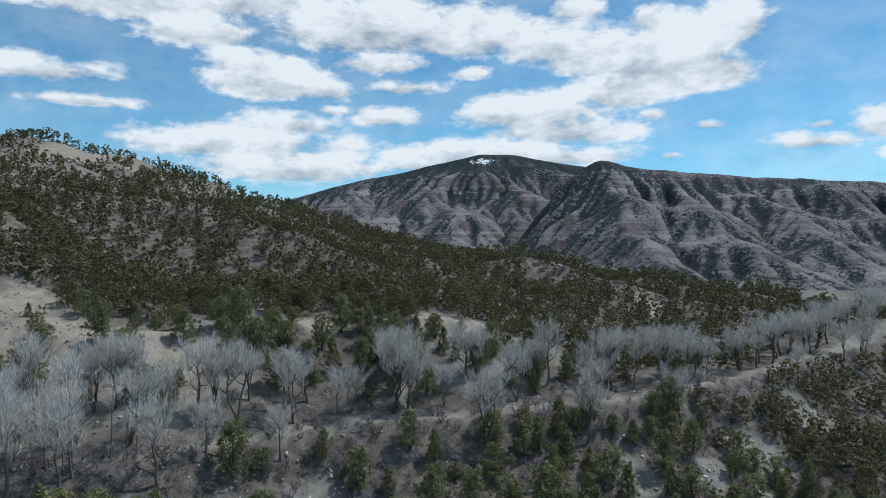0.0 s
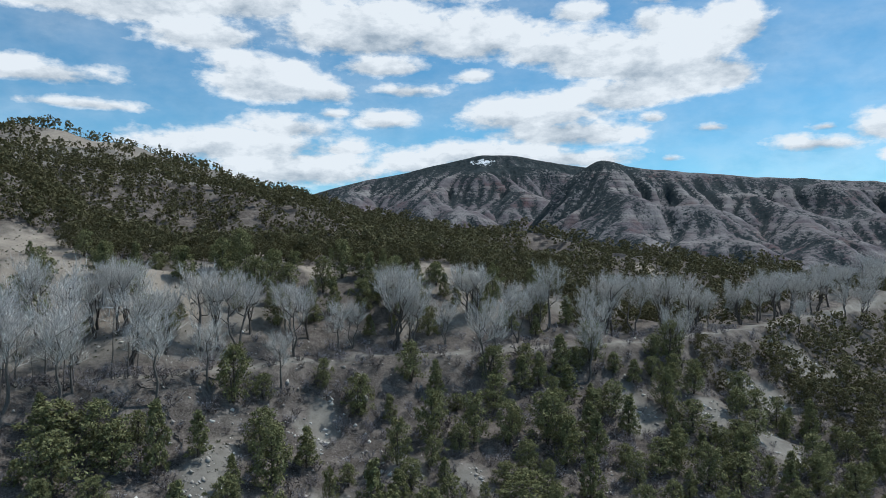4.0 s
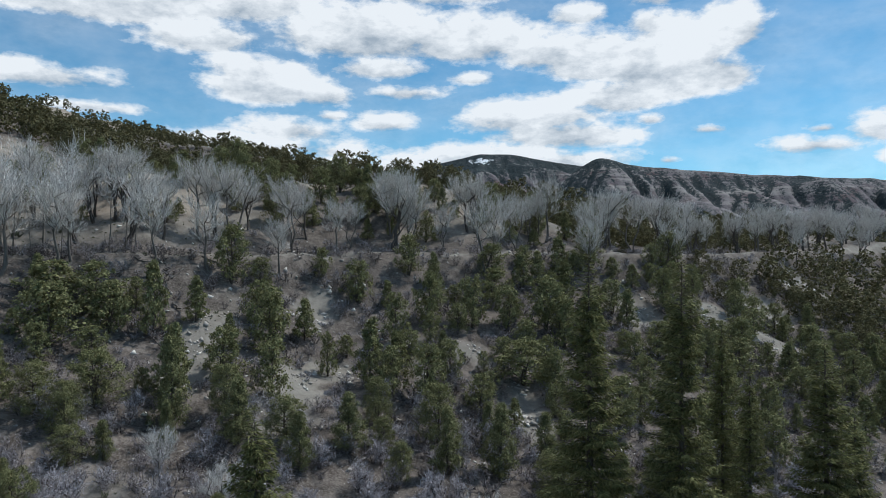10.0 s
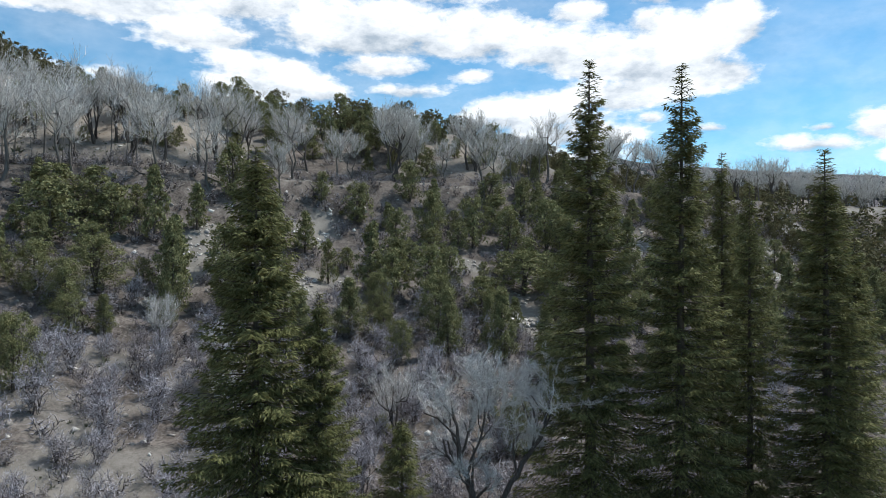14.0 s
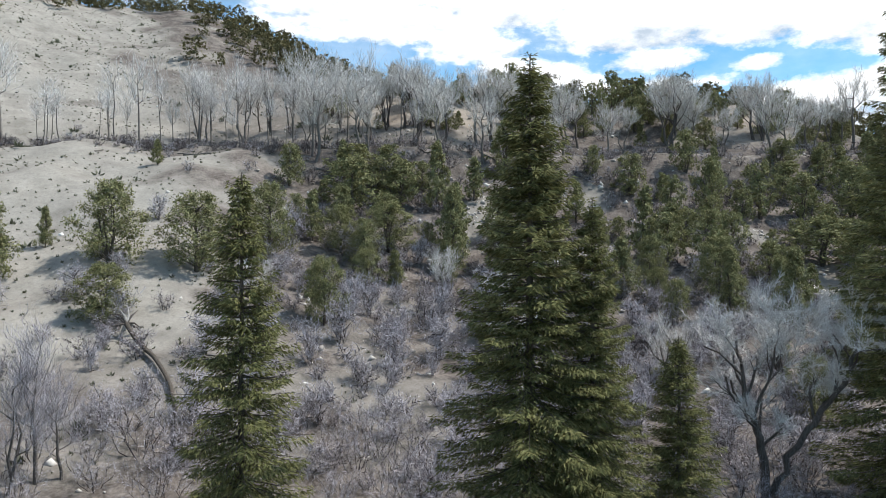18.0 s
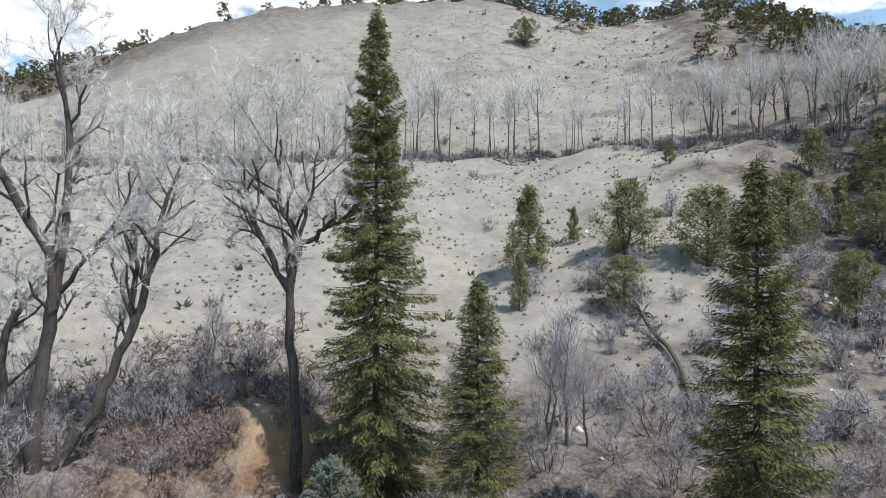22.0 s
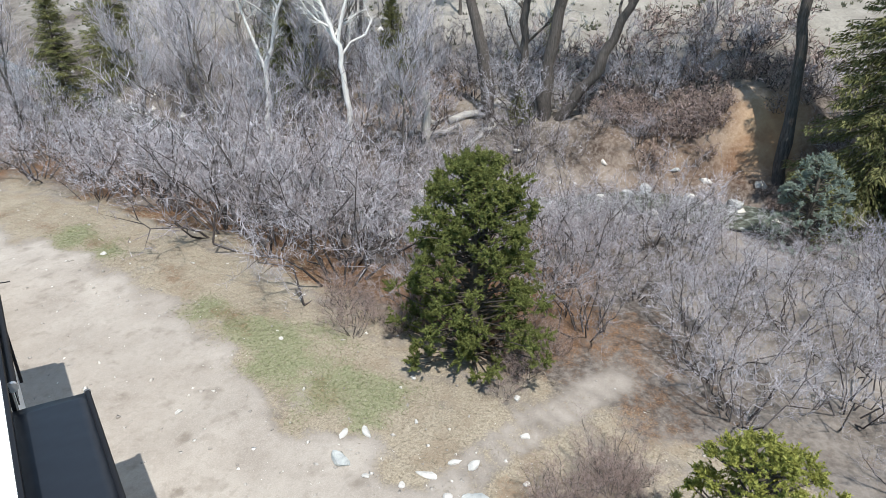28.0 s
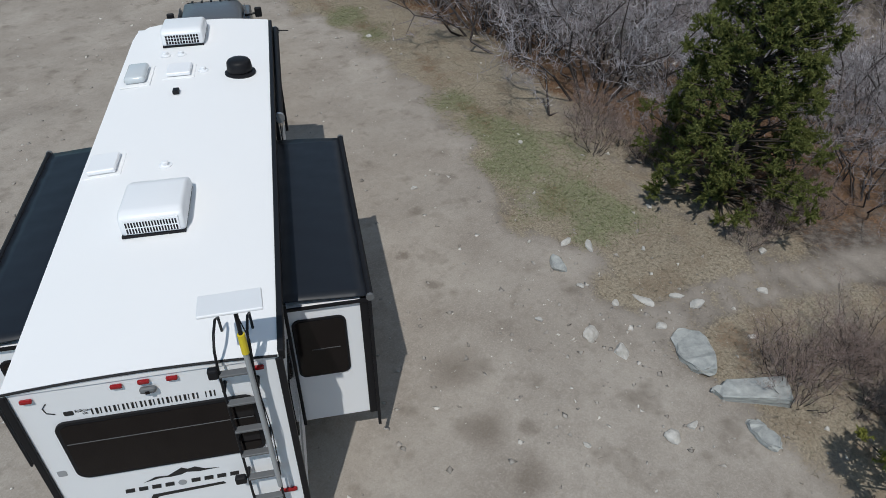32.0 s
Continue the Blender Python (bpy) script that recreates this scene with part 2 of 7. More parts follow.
M_TWIG_MAUVE = twigs("mauve_brush_twigs", (0.135, 0.116, 0.118), (0.285, 0.254, 0.260), (0.46, 0.425, 0.438))
M_TWIG_DIM = twigs("dim_scrub_twigs", (0.075, 0.062, 0.062), (0.165, 0.145, 0.145), (0.30, 0.275, 0.28))
M_TWIG_RED = twigs("reddish_brush_twigs", (0.105, 0.070, 0.060), (0.29, 0.215, 0.188), (0.50, 0.41, 0.375))

# ground: the masks hold clay (r), grass (g) and red earth (b)
g = Mat("hillside_ground", 0.95, 0.0, 0.1)
att = g.n.new("ShaderNodeAttribute")
att.attribute_name = "soil"
asep = g.n.new("ShaderNodeSeparateColor")
g.l.new(att.outputs["Color"], asep.inputs[0])
n_big = g.noise(0.05, 5.0, 0.6)
n_mid = g.noise(0.6, 6.0, 0.62)
n_fine = g.noise(6.0, 6.0, 0.65)
n_grit = g.noise(22.0, 5.0, 0.7)
n_tuft = g.noise(2.6, 5.0, 0.7)
soil = g.ramp(n_mid, [(0.32, (0.034, 0.028, 0.024)), (0.5, (0.088, 0.072, 0.062)), (0.70, (0.20, 0.172, 0.150))])
soil = g.mix(g.math("MULTIPLY", g.math("SUBTRACT", n_fine, 0.42, clamp=True), 2.2), soil, (0.28, 0.25, 0.222))
soil = g.mix(g.math("MULTIPLY", g.math("SUBTRACT", n_tuft, 0.52, clamp=True), 5.0, clamp=True), soil, (0.040, 0.031, 0.027))
clay = g.ramp(g.math("ADD", g.math("MULTIPLY", n_mid, 0.7), g.math("MULTIPLY", n_big, 0.3)), [(0.3, (0.180, 0.165, 0.140)), (0.5, (0.258, 0.239, 0.206)), (0.72, (0.335, 0.313, 0.274))])
clay = g.mix(g.math("MULTIPLY", g.math("SUBTRACT", n_fine, 0.42, clamp=True), 2.2), clay, (0.185, 0.170, 0.148))
clay = g.mix(g.math("MULTIPLY", g.math("SUBTRACT", n_tuft, 0.53, clamp=True), 5.0, clamp=True), clay, (0.165, 0.155, 0.128))
clay = g.mix(g.math("MULTIPLY", g.math("SUBTRACT", n_grit, 0.52, clamp=True), 2.6), clay, (0.43, 0.41, 0.37))
dirt = g.ramp(n_mid, [(0.3, (0.255, 0.222, 0.19)), (0.55, (0.345, 0.308, 0.268)), (0.75, (0.41, 0.372, 0.325))])
dirt = g.mix(g.math("MULTIPLY", g.math("SUBTRACT", g.noise(28.0, 3.0, 0.6), 0.45, clamp=True), 1.6), dirt, (0.47, 0.43, 0.38))


def spots(places, soft):
    """Round stains at places (x, y, radius) on the ground."""
    sep = g.n.new("ShaderNodeSeparateXYZ")
    g.l.new(g.coord("Object"), sep.inputs[0])
    wob = g.math("MULTIPLY", g.math("SUBTRACT", g.noise(3.0, 4.0, 0.6), 0.5), 0.75)
    total = None
    for sx, sy, sr in places:
        a_, b_ = g.math("SUBTRACT", sep.outputs[0], sx), g.math("SUBTRACT", sep.outputs[1], sy)
        dd = g.math("ADD", g.math("SQRT", g.math("ADD", g.math("MULTIPLY", a_, a_), g.math("MULTIPLY", b_, b_))), wob)
        k_ = g.math("MULTIPLY", g.math("SUBTRACT", sr, dd), 1.0 / (sr * soft), clamp=True)
        total = k_ if total is None else g.math("MAXIMUM", total, k_)
    return total


stain = spots([(-6.7, -4.5, 0.62), (-5.9, -3.5, 0.48), (-8.26, -5.93, 0.20), (-9.97, -7.5, 0.22), (-5.5, -2.6, 0.45), (-8.7, -6.9, 0.15), (-6.3, -3.0, 0.2)], 0.8)
dirt = g.mix(g.math("MULTIPLY", g.math("SUBTRACT", g.noise(0.22, 5.0, 0.6), 0.42, clamp=True), 1.3), dirt, (0.240, 0.206, 0.173))
dirt = g.mix(g.math("MULTIPLY", g.math("SUBTRACT", n_fine, 0.50, clamp=True), 1.6), dirt, (0.20, 0.172, 0.145))
dirt = g.mix(g.math("MULTIPLY", g.math("SUBTRACT", g.noise(1.5, 3.0, 0.5), 0.56, clamp=True), 3.5), dirt, (0.175, 0.148, 0.122))
dirt = g.mix(g.math("MULTIPLY", g.math("SUBTRACT", g.noise(70.0, 3.0, 0.7), 0.55, clamp=True), 3.0, clamp=True), dirt, (0.17, 0.145, 0.12))
dirt = g.mix(g.math("MULTIPLY", stain, 0.5), dirt, (0.105, 0.080, 0.060))
grass = g.ramp(n_grit, [(0.3, (0.175, 0.143, 0.103)), (0.5, (0.275, 0.234, 0.176)), (0.7, (0.395, 0.345, 0.270))])
grass = g.mix(g.math("MULTIPLY", g.math("SUBTRACT", g.noise(1.1, 5.0, 0.65), 0.48, clamp=True), 3.0), grass, (0.20, 0.150, 0.105))
green = g.ramp(n_grit, [(0.32, (0.140, 0.150, 0.082)), (0.68, (0.29, 0.280, 0.180))])
red = g.ramp(n_mid, [(0.3, (0.22, 0.105, 0.055)), (0.55, (0.40, 0.245, 0.135)), (0.75, (0.52, 0.36, 0.21))])
att2 = g.n.new("ShaderNodeAttribute")
att2.attribute_name = "cover"
asep2 = g.n.new("ShaderNodeSeparateColor")
g.l.new(att2.outputs["Color"], asep2.inputs[0])


def broken(v):
    """A mask with a ragged edge."""
    return g.math("ADD", g.math("MULTIPLY", g.math("SUBTRACT", v, 0.5), 2.2), g.math("ADD", g.math("ADD", g.math("MULTIPLY", g.math("SUBTRACT", n_grit, 0.5), 2.2), g.math("MULTIPLY", g.math("SUBTRACT", n_tuft, 0.5), 3.0)), 0.5), clamp=True)


col = g.mix(asep.outputs[0], soil, clay)
col = g.mix(asep2.outputs[0], col, dirt)
col = g.mix(broken(asep.outputs[1]), col, grass)
col = g.mix(broken(asep2.outputs[1]), col, green)
leaves_ = g.ramp(n_grit, [(0.3, (0.060, 0.035, 0.022)), (0.5, (0.150, 0.088, 0.053)), (0.7, (0.27, 0.170, 0.103))])
col = g.mix(broken(asep2.outputs[2]), col, leaves_)
col = g.mix(asep.outputs[2], col, red)
g.color(col).bump(g.math("ADD", g.math("MULTIPLY", n_mid, 0.8), g.math("MULTIPLY", g.math("ADD", n_fine, g.math("MULTIPLY", n_grit, 0.4)), 0.30)), 0.40, 0.13)
M_GROUND = g.m
M_GROUND.name = "hillside_ground"

# ---------------------------------------------------------------- mesh building


def link_mesh(name, v, faces, mat, parent=None, label="", smooth=False):
    me = bpy.data.meshes.new(name)
    me.from_pydata(v, [], faces)
    me.materials.append(mat)
    if smooth:
        me.polygons.foreach_set("use_smooth", np.ones(len(me.polygons), bool))
    ob = new(name, me)
    if parent is not None:
        ob.parent = parent
    if label:
        ob["label"] = label
    return ob


def fast_mesh(name, v, tris):
    """A mesh of triangles from arrays."""
    v, tris = np.asarray(v, np.float32), np.asarray(tris, np.int32)
    me = bpy.data.meshes.new(name)
    me.vertices.add(len(v))
    me.vertices.foreach_set("co", v.ravel())
    me.loops.add(len(tris) * 3)
    me.loops.foreach_set("vertex_index", tris.ravel())
    me.polygons.add(len(tris))
    me.polygons.foreach_set("loop_start", np.arange(0, len(tris) * 3, 3, dtype=np.int32))
    me.update(calc_edges=True)
    return me


class Soup:
    """Triangles gathered in arrays."""

    def __init__(self):
        self.v, self.t, self.n = [], [], 0

    def add(self, v, t):
        v = np.asarray(v, float).reshape(-1, 3)
        self.v.append(v)
        self.t.append(np.asarray(t, int).reshape(-1, 3) + self.n)
        self.n += len(v)

    def arrays(self):
        return np.concatenate(self.v), np.concatenate(self.t)

    def mesh(self, name, mat, smooth=False):
        me = fast_mesh(name, *self.arrays())
        me.materials.append(mat)
        if smooth:
            me.polygons.foreach_set("use_smooth", np.ones(len(me.polygons), bool))
        return me

    def tubes(self, p0, p1, r0, r1, sides=3):
        """Tapered sticks from p0 to p1 (n x 3)."""
        p0, p1 = np.asarray(p0, float).reshape(-1, 3), np.asarray(p1, float).reshape(-1, 3)
        r0, r1 = np.broadcast_to(r0, len(p0)), np.broadcast_to(r1, len(p0))
        d = p1 - p0
        d = d / np.maximum(np.linalg.norm(d, axis=1, keepdims=True), 1e-9)
        ref = np.where(np.abs(d[:, 2:3]) < 0.9, np.array([[0, 0, 1.0]]), np.array([[1.0, 0, 0]]))
        a = np.cross(d, ref)
        a /= np.linalg.norm(a, axis=1, keepdims=True)
        b = np.cross(d, a)
        ang = np.arange(sides) * 2 * np.pi / sides
        ring = a[:, None] * np.cos(ang)[None, :, None] + b[:, None] * np.sin(ang)[None, :, None]
        v = np.concatenate([p0[:, None] + ring * r0[:, None, None], p1[:, None] + ring * r1[:, None, None]], 1)
        k = np.arange(sides)
        k2 = (k + 1) % sides
        f = np.concatenate([np.stack([k, k2, k2 + sides], 1), np.stack([k, k2 + sides, k + sides], 1)])
        t = (np.arange(len(p0)) * 2 * sides)[:, None, None] + f[None]
        self.add(v.reshape(-1, 3), t.reshape(-1, 3))

    def tube(self, p, rad, sides=10):
        """One bent tapered tube through the points."""
        p, rad = np.asarray(p, float), np.asarray(rad, float)
        d = np.gradient(p, axis=0)
        d /= np.linalg.norm(d, axis=1, keepdims=True)
        a = np.cross(d, np.array([0.9, 0.4, 0.15]))
        a /= np.linalg.norm(a, axis=1, keepdims=True)
        b = np.cross(d, a)
        ang = np.arange(sides) * 2 * np.pi / sides
        v = p[:, None] + (a[:, None] * np.cos(ang)[None, :, None] + b[:, None] * np.sin(ang)[None, :, None]) * rad[:, None, None]
        k = np.arange(sides)
        k2 = (k + 1) % sides
        f = np.concatenate([np.stack([k, k2, k2 + sides], 1), np.stack([k, k2 + sides, k + sides], 1)])
        self.add(v.reshape(-1, 3), ((np.arange(len(p) - 1) * sides)[:, None, None] + f[None]).reshape(-1, 3))

    def leaves(self, c, axis, length, width, rng, face=None, loose=0.5):
        """One narrow blade of foliage at each place, along its axis; face: the way that its flat side looks."""
        c, axis = np.asarray(c, float), np.asarray(axis, float)
        n = len(c)
        axis = axis / np.maximum(np.linalg.norm(axis, axis=1, keepdims=True), 1e-9)
        s = np.cross(axis, rng.normal(size=(n, 3)) if face is None else np.asarray(face, float) + rng.normal(size=(n, 3)) * loose)
        s /= np.maximum(np.linalg.norm(s, axis=1, keepdims=True), 1e-9)
        ln, wd = np.broadcast_to(length, n)[:, None], np.broadcast_to(width, n)[:, None]
        a, e = c - axis * ln * 0.35, c + axis * ln * 0.65
        v = np.stack([a - s * wd * 0.5, a + s * wd * 0.5, e], 1).reshape(-1, 3)
        self.add(v, np.arange(n * 3).reshape(-1, 3))

    def tufts(self, c, face, size, rng, loose=0.45):
        """One ragged scrap of foliage at each place, its flat side turned about the way of face."""
        c = np.asarray(c, float)
        n = len(c)
        f = np.asarray(face, float) + rng.normal(size=(n, 3)) * loose
        f /= np.maximum(np.linalg.norm(f, axis=1, keepdims=True), 1e-9)
        a = np.cross(f, rng.normal(size=(n, 3)))
        a /= np.maximum(np.linalg.norm(a, axis=1, keepdims=True), 1e-9)
        b = np.cross(f, a)
        sz = np.broadcast_to(size, n)[:, None]
        v = np.stack([c + sz * rng.uniform(0.35, 1.15, (n, 1)) * (a * math.cos(q_) + b * math.sin(q_)) for q_ in (0.0, 2.09, 4.19)], 1)
        self.add(v.reshape(-1, 3), np.arange(n * 3).reshape(-1, 3))


# ---------------------------------------------------------------- the lie of the land
CREEK = np.array([(-70, -75), (-46, -38), (-30, -14), (-26.5, -6), (-29.5, 3), (-26.5, 13), (-18, 20.5), (-8, 26), (5, 30), (22, 36), (46, 50), (90, 85), (160, 150), (300, 300)], float)
BENCH = np.array([(-190, -120), (-140, -40), (-114, 11), (-92, 42), (-78, 57), (-64, 67), (-50, 73), (-40, 76.5), (-33, 80), (-27, 86), (-18, 92), (-10, 95), (27, 109), (60, 134), (110, 180), (190, 260), (330, 420)], float)
RIDGES = [
    [(-420, 160, 130), (-330, 60, 96), (-318, 10, 84), (-300, -60, 64), (-300, -170, 48)],
]


def polyline_dist(x, y, line):
    """The distance to a polyline, the sign by its side (plus: left of its way) and the share of the way."""
    best = np.full(x.shape, 1e9)
    sgn = np.ones(x.shape)
    run = np.zeros(x.shape)
    total = 0.0
    for (ax, ay), (bx, by) in zip(line[:-1], line[1:]):
        ex, ey = bx - ax, by - ay
        ll = ex * ex + ey * ey
        t = np.clip(((x - ax) * ex + (y - ay) * ey) / ll, 0, 1)
        qx, qy = x - ax - t * ex, y - ay - t * ey
        d = np.hypot(qx, qy)
        near = d < best
        best = np.where(near, d, best)
        sgn = np.where(near, np.where(ex * qy - ey * qx >= 0, 1.0, -1.0), sgn)
        run = np.where(near, total + t * math.sqrt(ll), run)
        total += math.sqrt(ll)
    return best, sgn, run


def smooth(a, b, v):
    t = np.clip((v - a) / (b - a), 0, 1)
    return t * t * (3 - 2 * t)


def wave(x, y, size, seed=0):
    """Cheap smooth noise, about -1 to 1."""
    r = np.random.RandomState(seed + 11)
    out = np.zeros(np.shape(x))
    for k in range(6):
        th, ph = r.uniform(0, 6.28), r.uniform(0, 6.28)
        f = 6.28 / size * r.uniform(0.6, 1.7)
        out = out + np.sin((x * math.cos(th) + y * math.sin(th)) * f + ph + 0.8 * np.sin((x * math.sin(th) - y * math.cos(th)) * f * 0.6 + ph * 2))
    return out / 3.0


def ground(x, y):
    x, y = np.asarray(x, float), np.asarray(y, float)
    dc, sc, _ = polyline_dist(x, y, CREEK)
    db, sb, _ = polyline_dist(x, y, BENCH)
    az_ = np.degrees(np.arctan2(-x, y))
    far = sc > 0                                            # beyond the creek
    above = sb > 0
    dbe = np.maximum(db - 1.8, 0)
    u = np.clip((dc - 1.5) / np.maximum(dc - 1.5 + dbe, 1e-6), 0, 1)
    p_right = np.interp(u, [0, 0.06, 0.15, 0.3, 0.5, 0.7, 0.9, 1.0], [0.0, 0.035, 0.07, 0.15, 0.32, 0.52, 0.76, 1.0])
    p_left = np.interp(u, [0, 0.05, 0.12, 0.3, 0.5, 0.7, 0.9, 1.0], [0.0, 0.07, 0.12, 0.27, 0.47, 0.70, 0.93, 1.0])
    wleft = smooth(25, 45, az_) * (x < 0)
    below = -1.4 + 24.3 * (p_right * (1 - wleft) + p_left * wleft)
    # above the bench
    b = dbe
    wl_ = smooth(18, 42, az_) * np.interp(az_, [74, 86, 93, 103], [1.0, 0.85, 0.48, 0.30])
    first = 0.62 * np.minimum(b, 19)
    right_rise = first * (1 - 0.97 * smooth(-6, 44, x)) + np.where(b > 19, 0.07 * np.minimum(b - 19, 26) * (1 - smooth(0, 40, x)) - 0.16 * np.maximum(b - 60, 0), 0)
    left_rise = 0.56 * np.minimum(b, 82) + 0.12 * np.clip(b - 82, 0, 60)
    left_rise = left_rise * (0.97 + 0.20 * smooth(48, 60, az_) * (1 - smooth(78, 92, az_)))
    up = 22.9 + right_rise * (1 - wl_) + left_rise * wl_
    z = np.where(above, up, below)
    near = -1.5 + 1.5 * smooth(2.5, 10.0, dc)
    z = np.where(far, z, near)
    z = np.maximum(z, -48)
    # lie of the slopes: gullies and lumps
    amp = np.where(far, smooth(4, 25, dc), 0.0)
    z = z + amp * (0.7 * wave(x, y, 26, 1) + 0.3 * wave(x, y, 9, 2)) + 0.035 * wave(x, y, 3.2, 5) * np.where(far, 2.0, 1.0)
    flat = np.exp(-(np.maximum(db - 0.6, 0) / 1.6) ** 2)
    z = z - amp * flat * 0.6 * wave(x, y, 26, 1)
    # the cut bank at the creek's outer bend
    z = z + 0.9 * np.exp(-((y - 6.0) / 9) ** 4) * smooth(31.6, 32.4, -x + 0.5 * wave(x, y, 5, 88)) * (1 - smooth(38, 56, -x))
    z = z + 1.35 * np.exp(-((y - 8.2) / 2.3) ** 4) * smooth(31.5, 32.1, -x + 0.35 * wave(x, y, 4, 89)) * (1 - smooth(34, 48, -x))
    # the creek bed
    z = z - 0.5 * np.exp(-(dc / 1.7) ** 2)
    up250 = np.interp(x, [-400, -158, -100, -57, -17, 23, 84, 200, 400], [88, 70, 62, 54, 44, 40, 31, 14, -14])
    up430 = np.interp(x, [-700, -420, -223, -92, -24, 60, 150, 300], [150, 127, 112, 70, 47, 30, 10, -16])
    upland = up250 + (up430 - up250) * np.clip((y - 250) / 190, -0.4, 1) - 0.32 * np.maximum(y - 450, 0) + 3.5 * wave(x, y, 75, 7) + 1.2 * wave(x, y, 24, 8)
    w_up = smooth(150, 235, y) * far * above
    z = z * (1 - w_up) + np.maximum(upland, -48) * w_up
    for ridge in RIDGES:
        rr = np.array(ridge, float)
        d, _, run = polyline_dist(x, y, rr[:, :2])
        cum = np.concatenate([[0], np.cumsum(np.hypot(np.diff(rr[:, 0]), np.diff(rr[:, 1])))])
        top = np.interp(run, cum, rr[:, 2]) - 0.30 * np.sqrt(d * d + 400) + 6 + 5 * wave(x, y, 90, 7) * smooth(0, 60, d)
        z = np.where(far & above & (db > 45) & (y < 200), np.maximum(z, top), z)
    return z


def gz(x, y):
    return float(ground(np.array([x]), np.array([y]))[0])


def axis_steps(lo, hi, step, out_lo, out_hi, grow=1.13):
    mid = list(np.arange(lo, hi + 1e-6, step))
    s, v = step, hi
    while v < out_hi:
        s *= grow
        v += s
        mid.append(v)
    s, v, pre = step, lo, []
    while v > out_lo:
        s *= grow
        v -= s
        pre.append(v)
    return np.array(pre[::-1] + mid)


PAD_EDGE = np.array([(-24, -62), (-21.2, -38), (-20.2, -28.4), (-19.5, -23.6), (-18.9, -20.1), (-17.9, -16.6), (-16.3, -12.6), (-13.2, -8.2), (-11.0, -5.4), (-9.7, -2.4), (-8.2, 0.2), (-6.8, 3.0), (-4.5, 8.0), (2.0, 15.0), (30.0, 22.0)])
PATH = np.array([(-9.0, -2.4), (-10.6, -1.4), (-12.2, -0.1), (-13.5, 1.1)])


# bare places between the trees: x, y and half widths; above the old road and below it
SAND_SPOTS = [(-63, 105, 7, 8), (-53.4, 97, 8, 8), (-45.6, 92.5, 7, 7), (-42, 98.3, 6, 6), (-36, 98.5, 5, 4.5), (-34, 124, 4, 9), (-20, 115, 5, 5), (1.6, 120, 7.5, 6), (8, 124, 5, 5), (59, 200, 4, 10), (-80, 174, 4, 8), (-60, 170, 6, 14), (-205, 392, 24, 24)]
CHUTES = [(-23.6, 70, 2.4, 8.5), (-14.2, 66, 3.0, 8), (-15, 83.8, 2.4, 4), (-10.8, 73.4, 1.7, 3), (-4.3, 78, 2, 3), (8.8, 70, 2.3, 6), (3, 78, 2.8, 2), (46, 97, 3.5, 6), (50, 111, 6, 5), (27.3, 97.8, 3.5, 4.5), (67, 127, 6, 5), (39, 100, 2.6, 4)]

GREEN_SPOTS = [(-13.4, -7.0, 1.7), (-12.0, -4.0, 1.2), (-18.4, -16.2, 1.3), (-17.6, -14.6, 0.9), (-13.9, -7.7, 1.6), (-13.0, -6.2, 1.5), (-12.2, -5.0, 1.3), (-11.6, -4.2, 0.9), (-15.0, -9.6, 1.0)]


def bare(x, y, places):
    """How bare the ground is, 0 to 1, by the spots given."""
    out = np.zeros(np.shape(x))
    wob = 0.22 * wave(x, y, 5.0, 91) + 0.12 * wave(x, y, 2.2, 92)
    for a_, b_, ra, rb in places:
        d = np.hypot((x - a_) / ra, (y - b_) / rb) + wob
        out = np.maximum(out, 1 - smooth(0.75, 1.15, d))
    return out


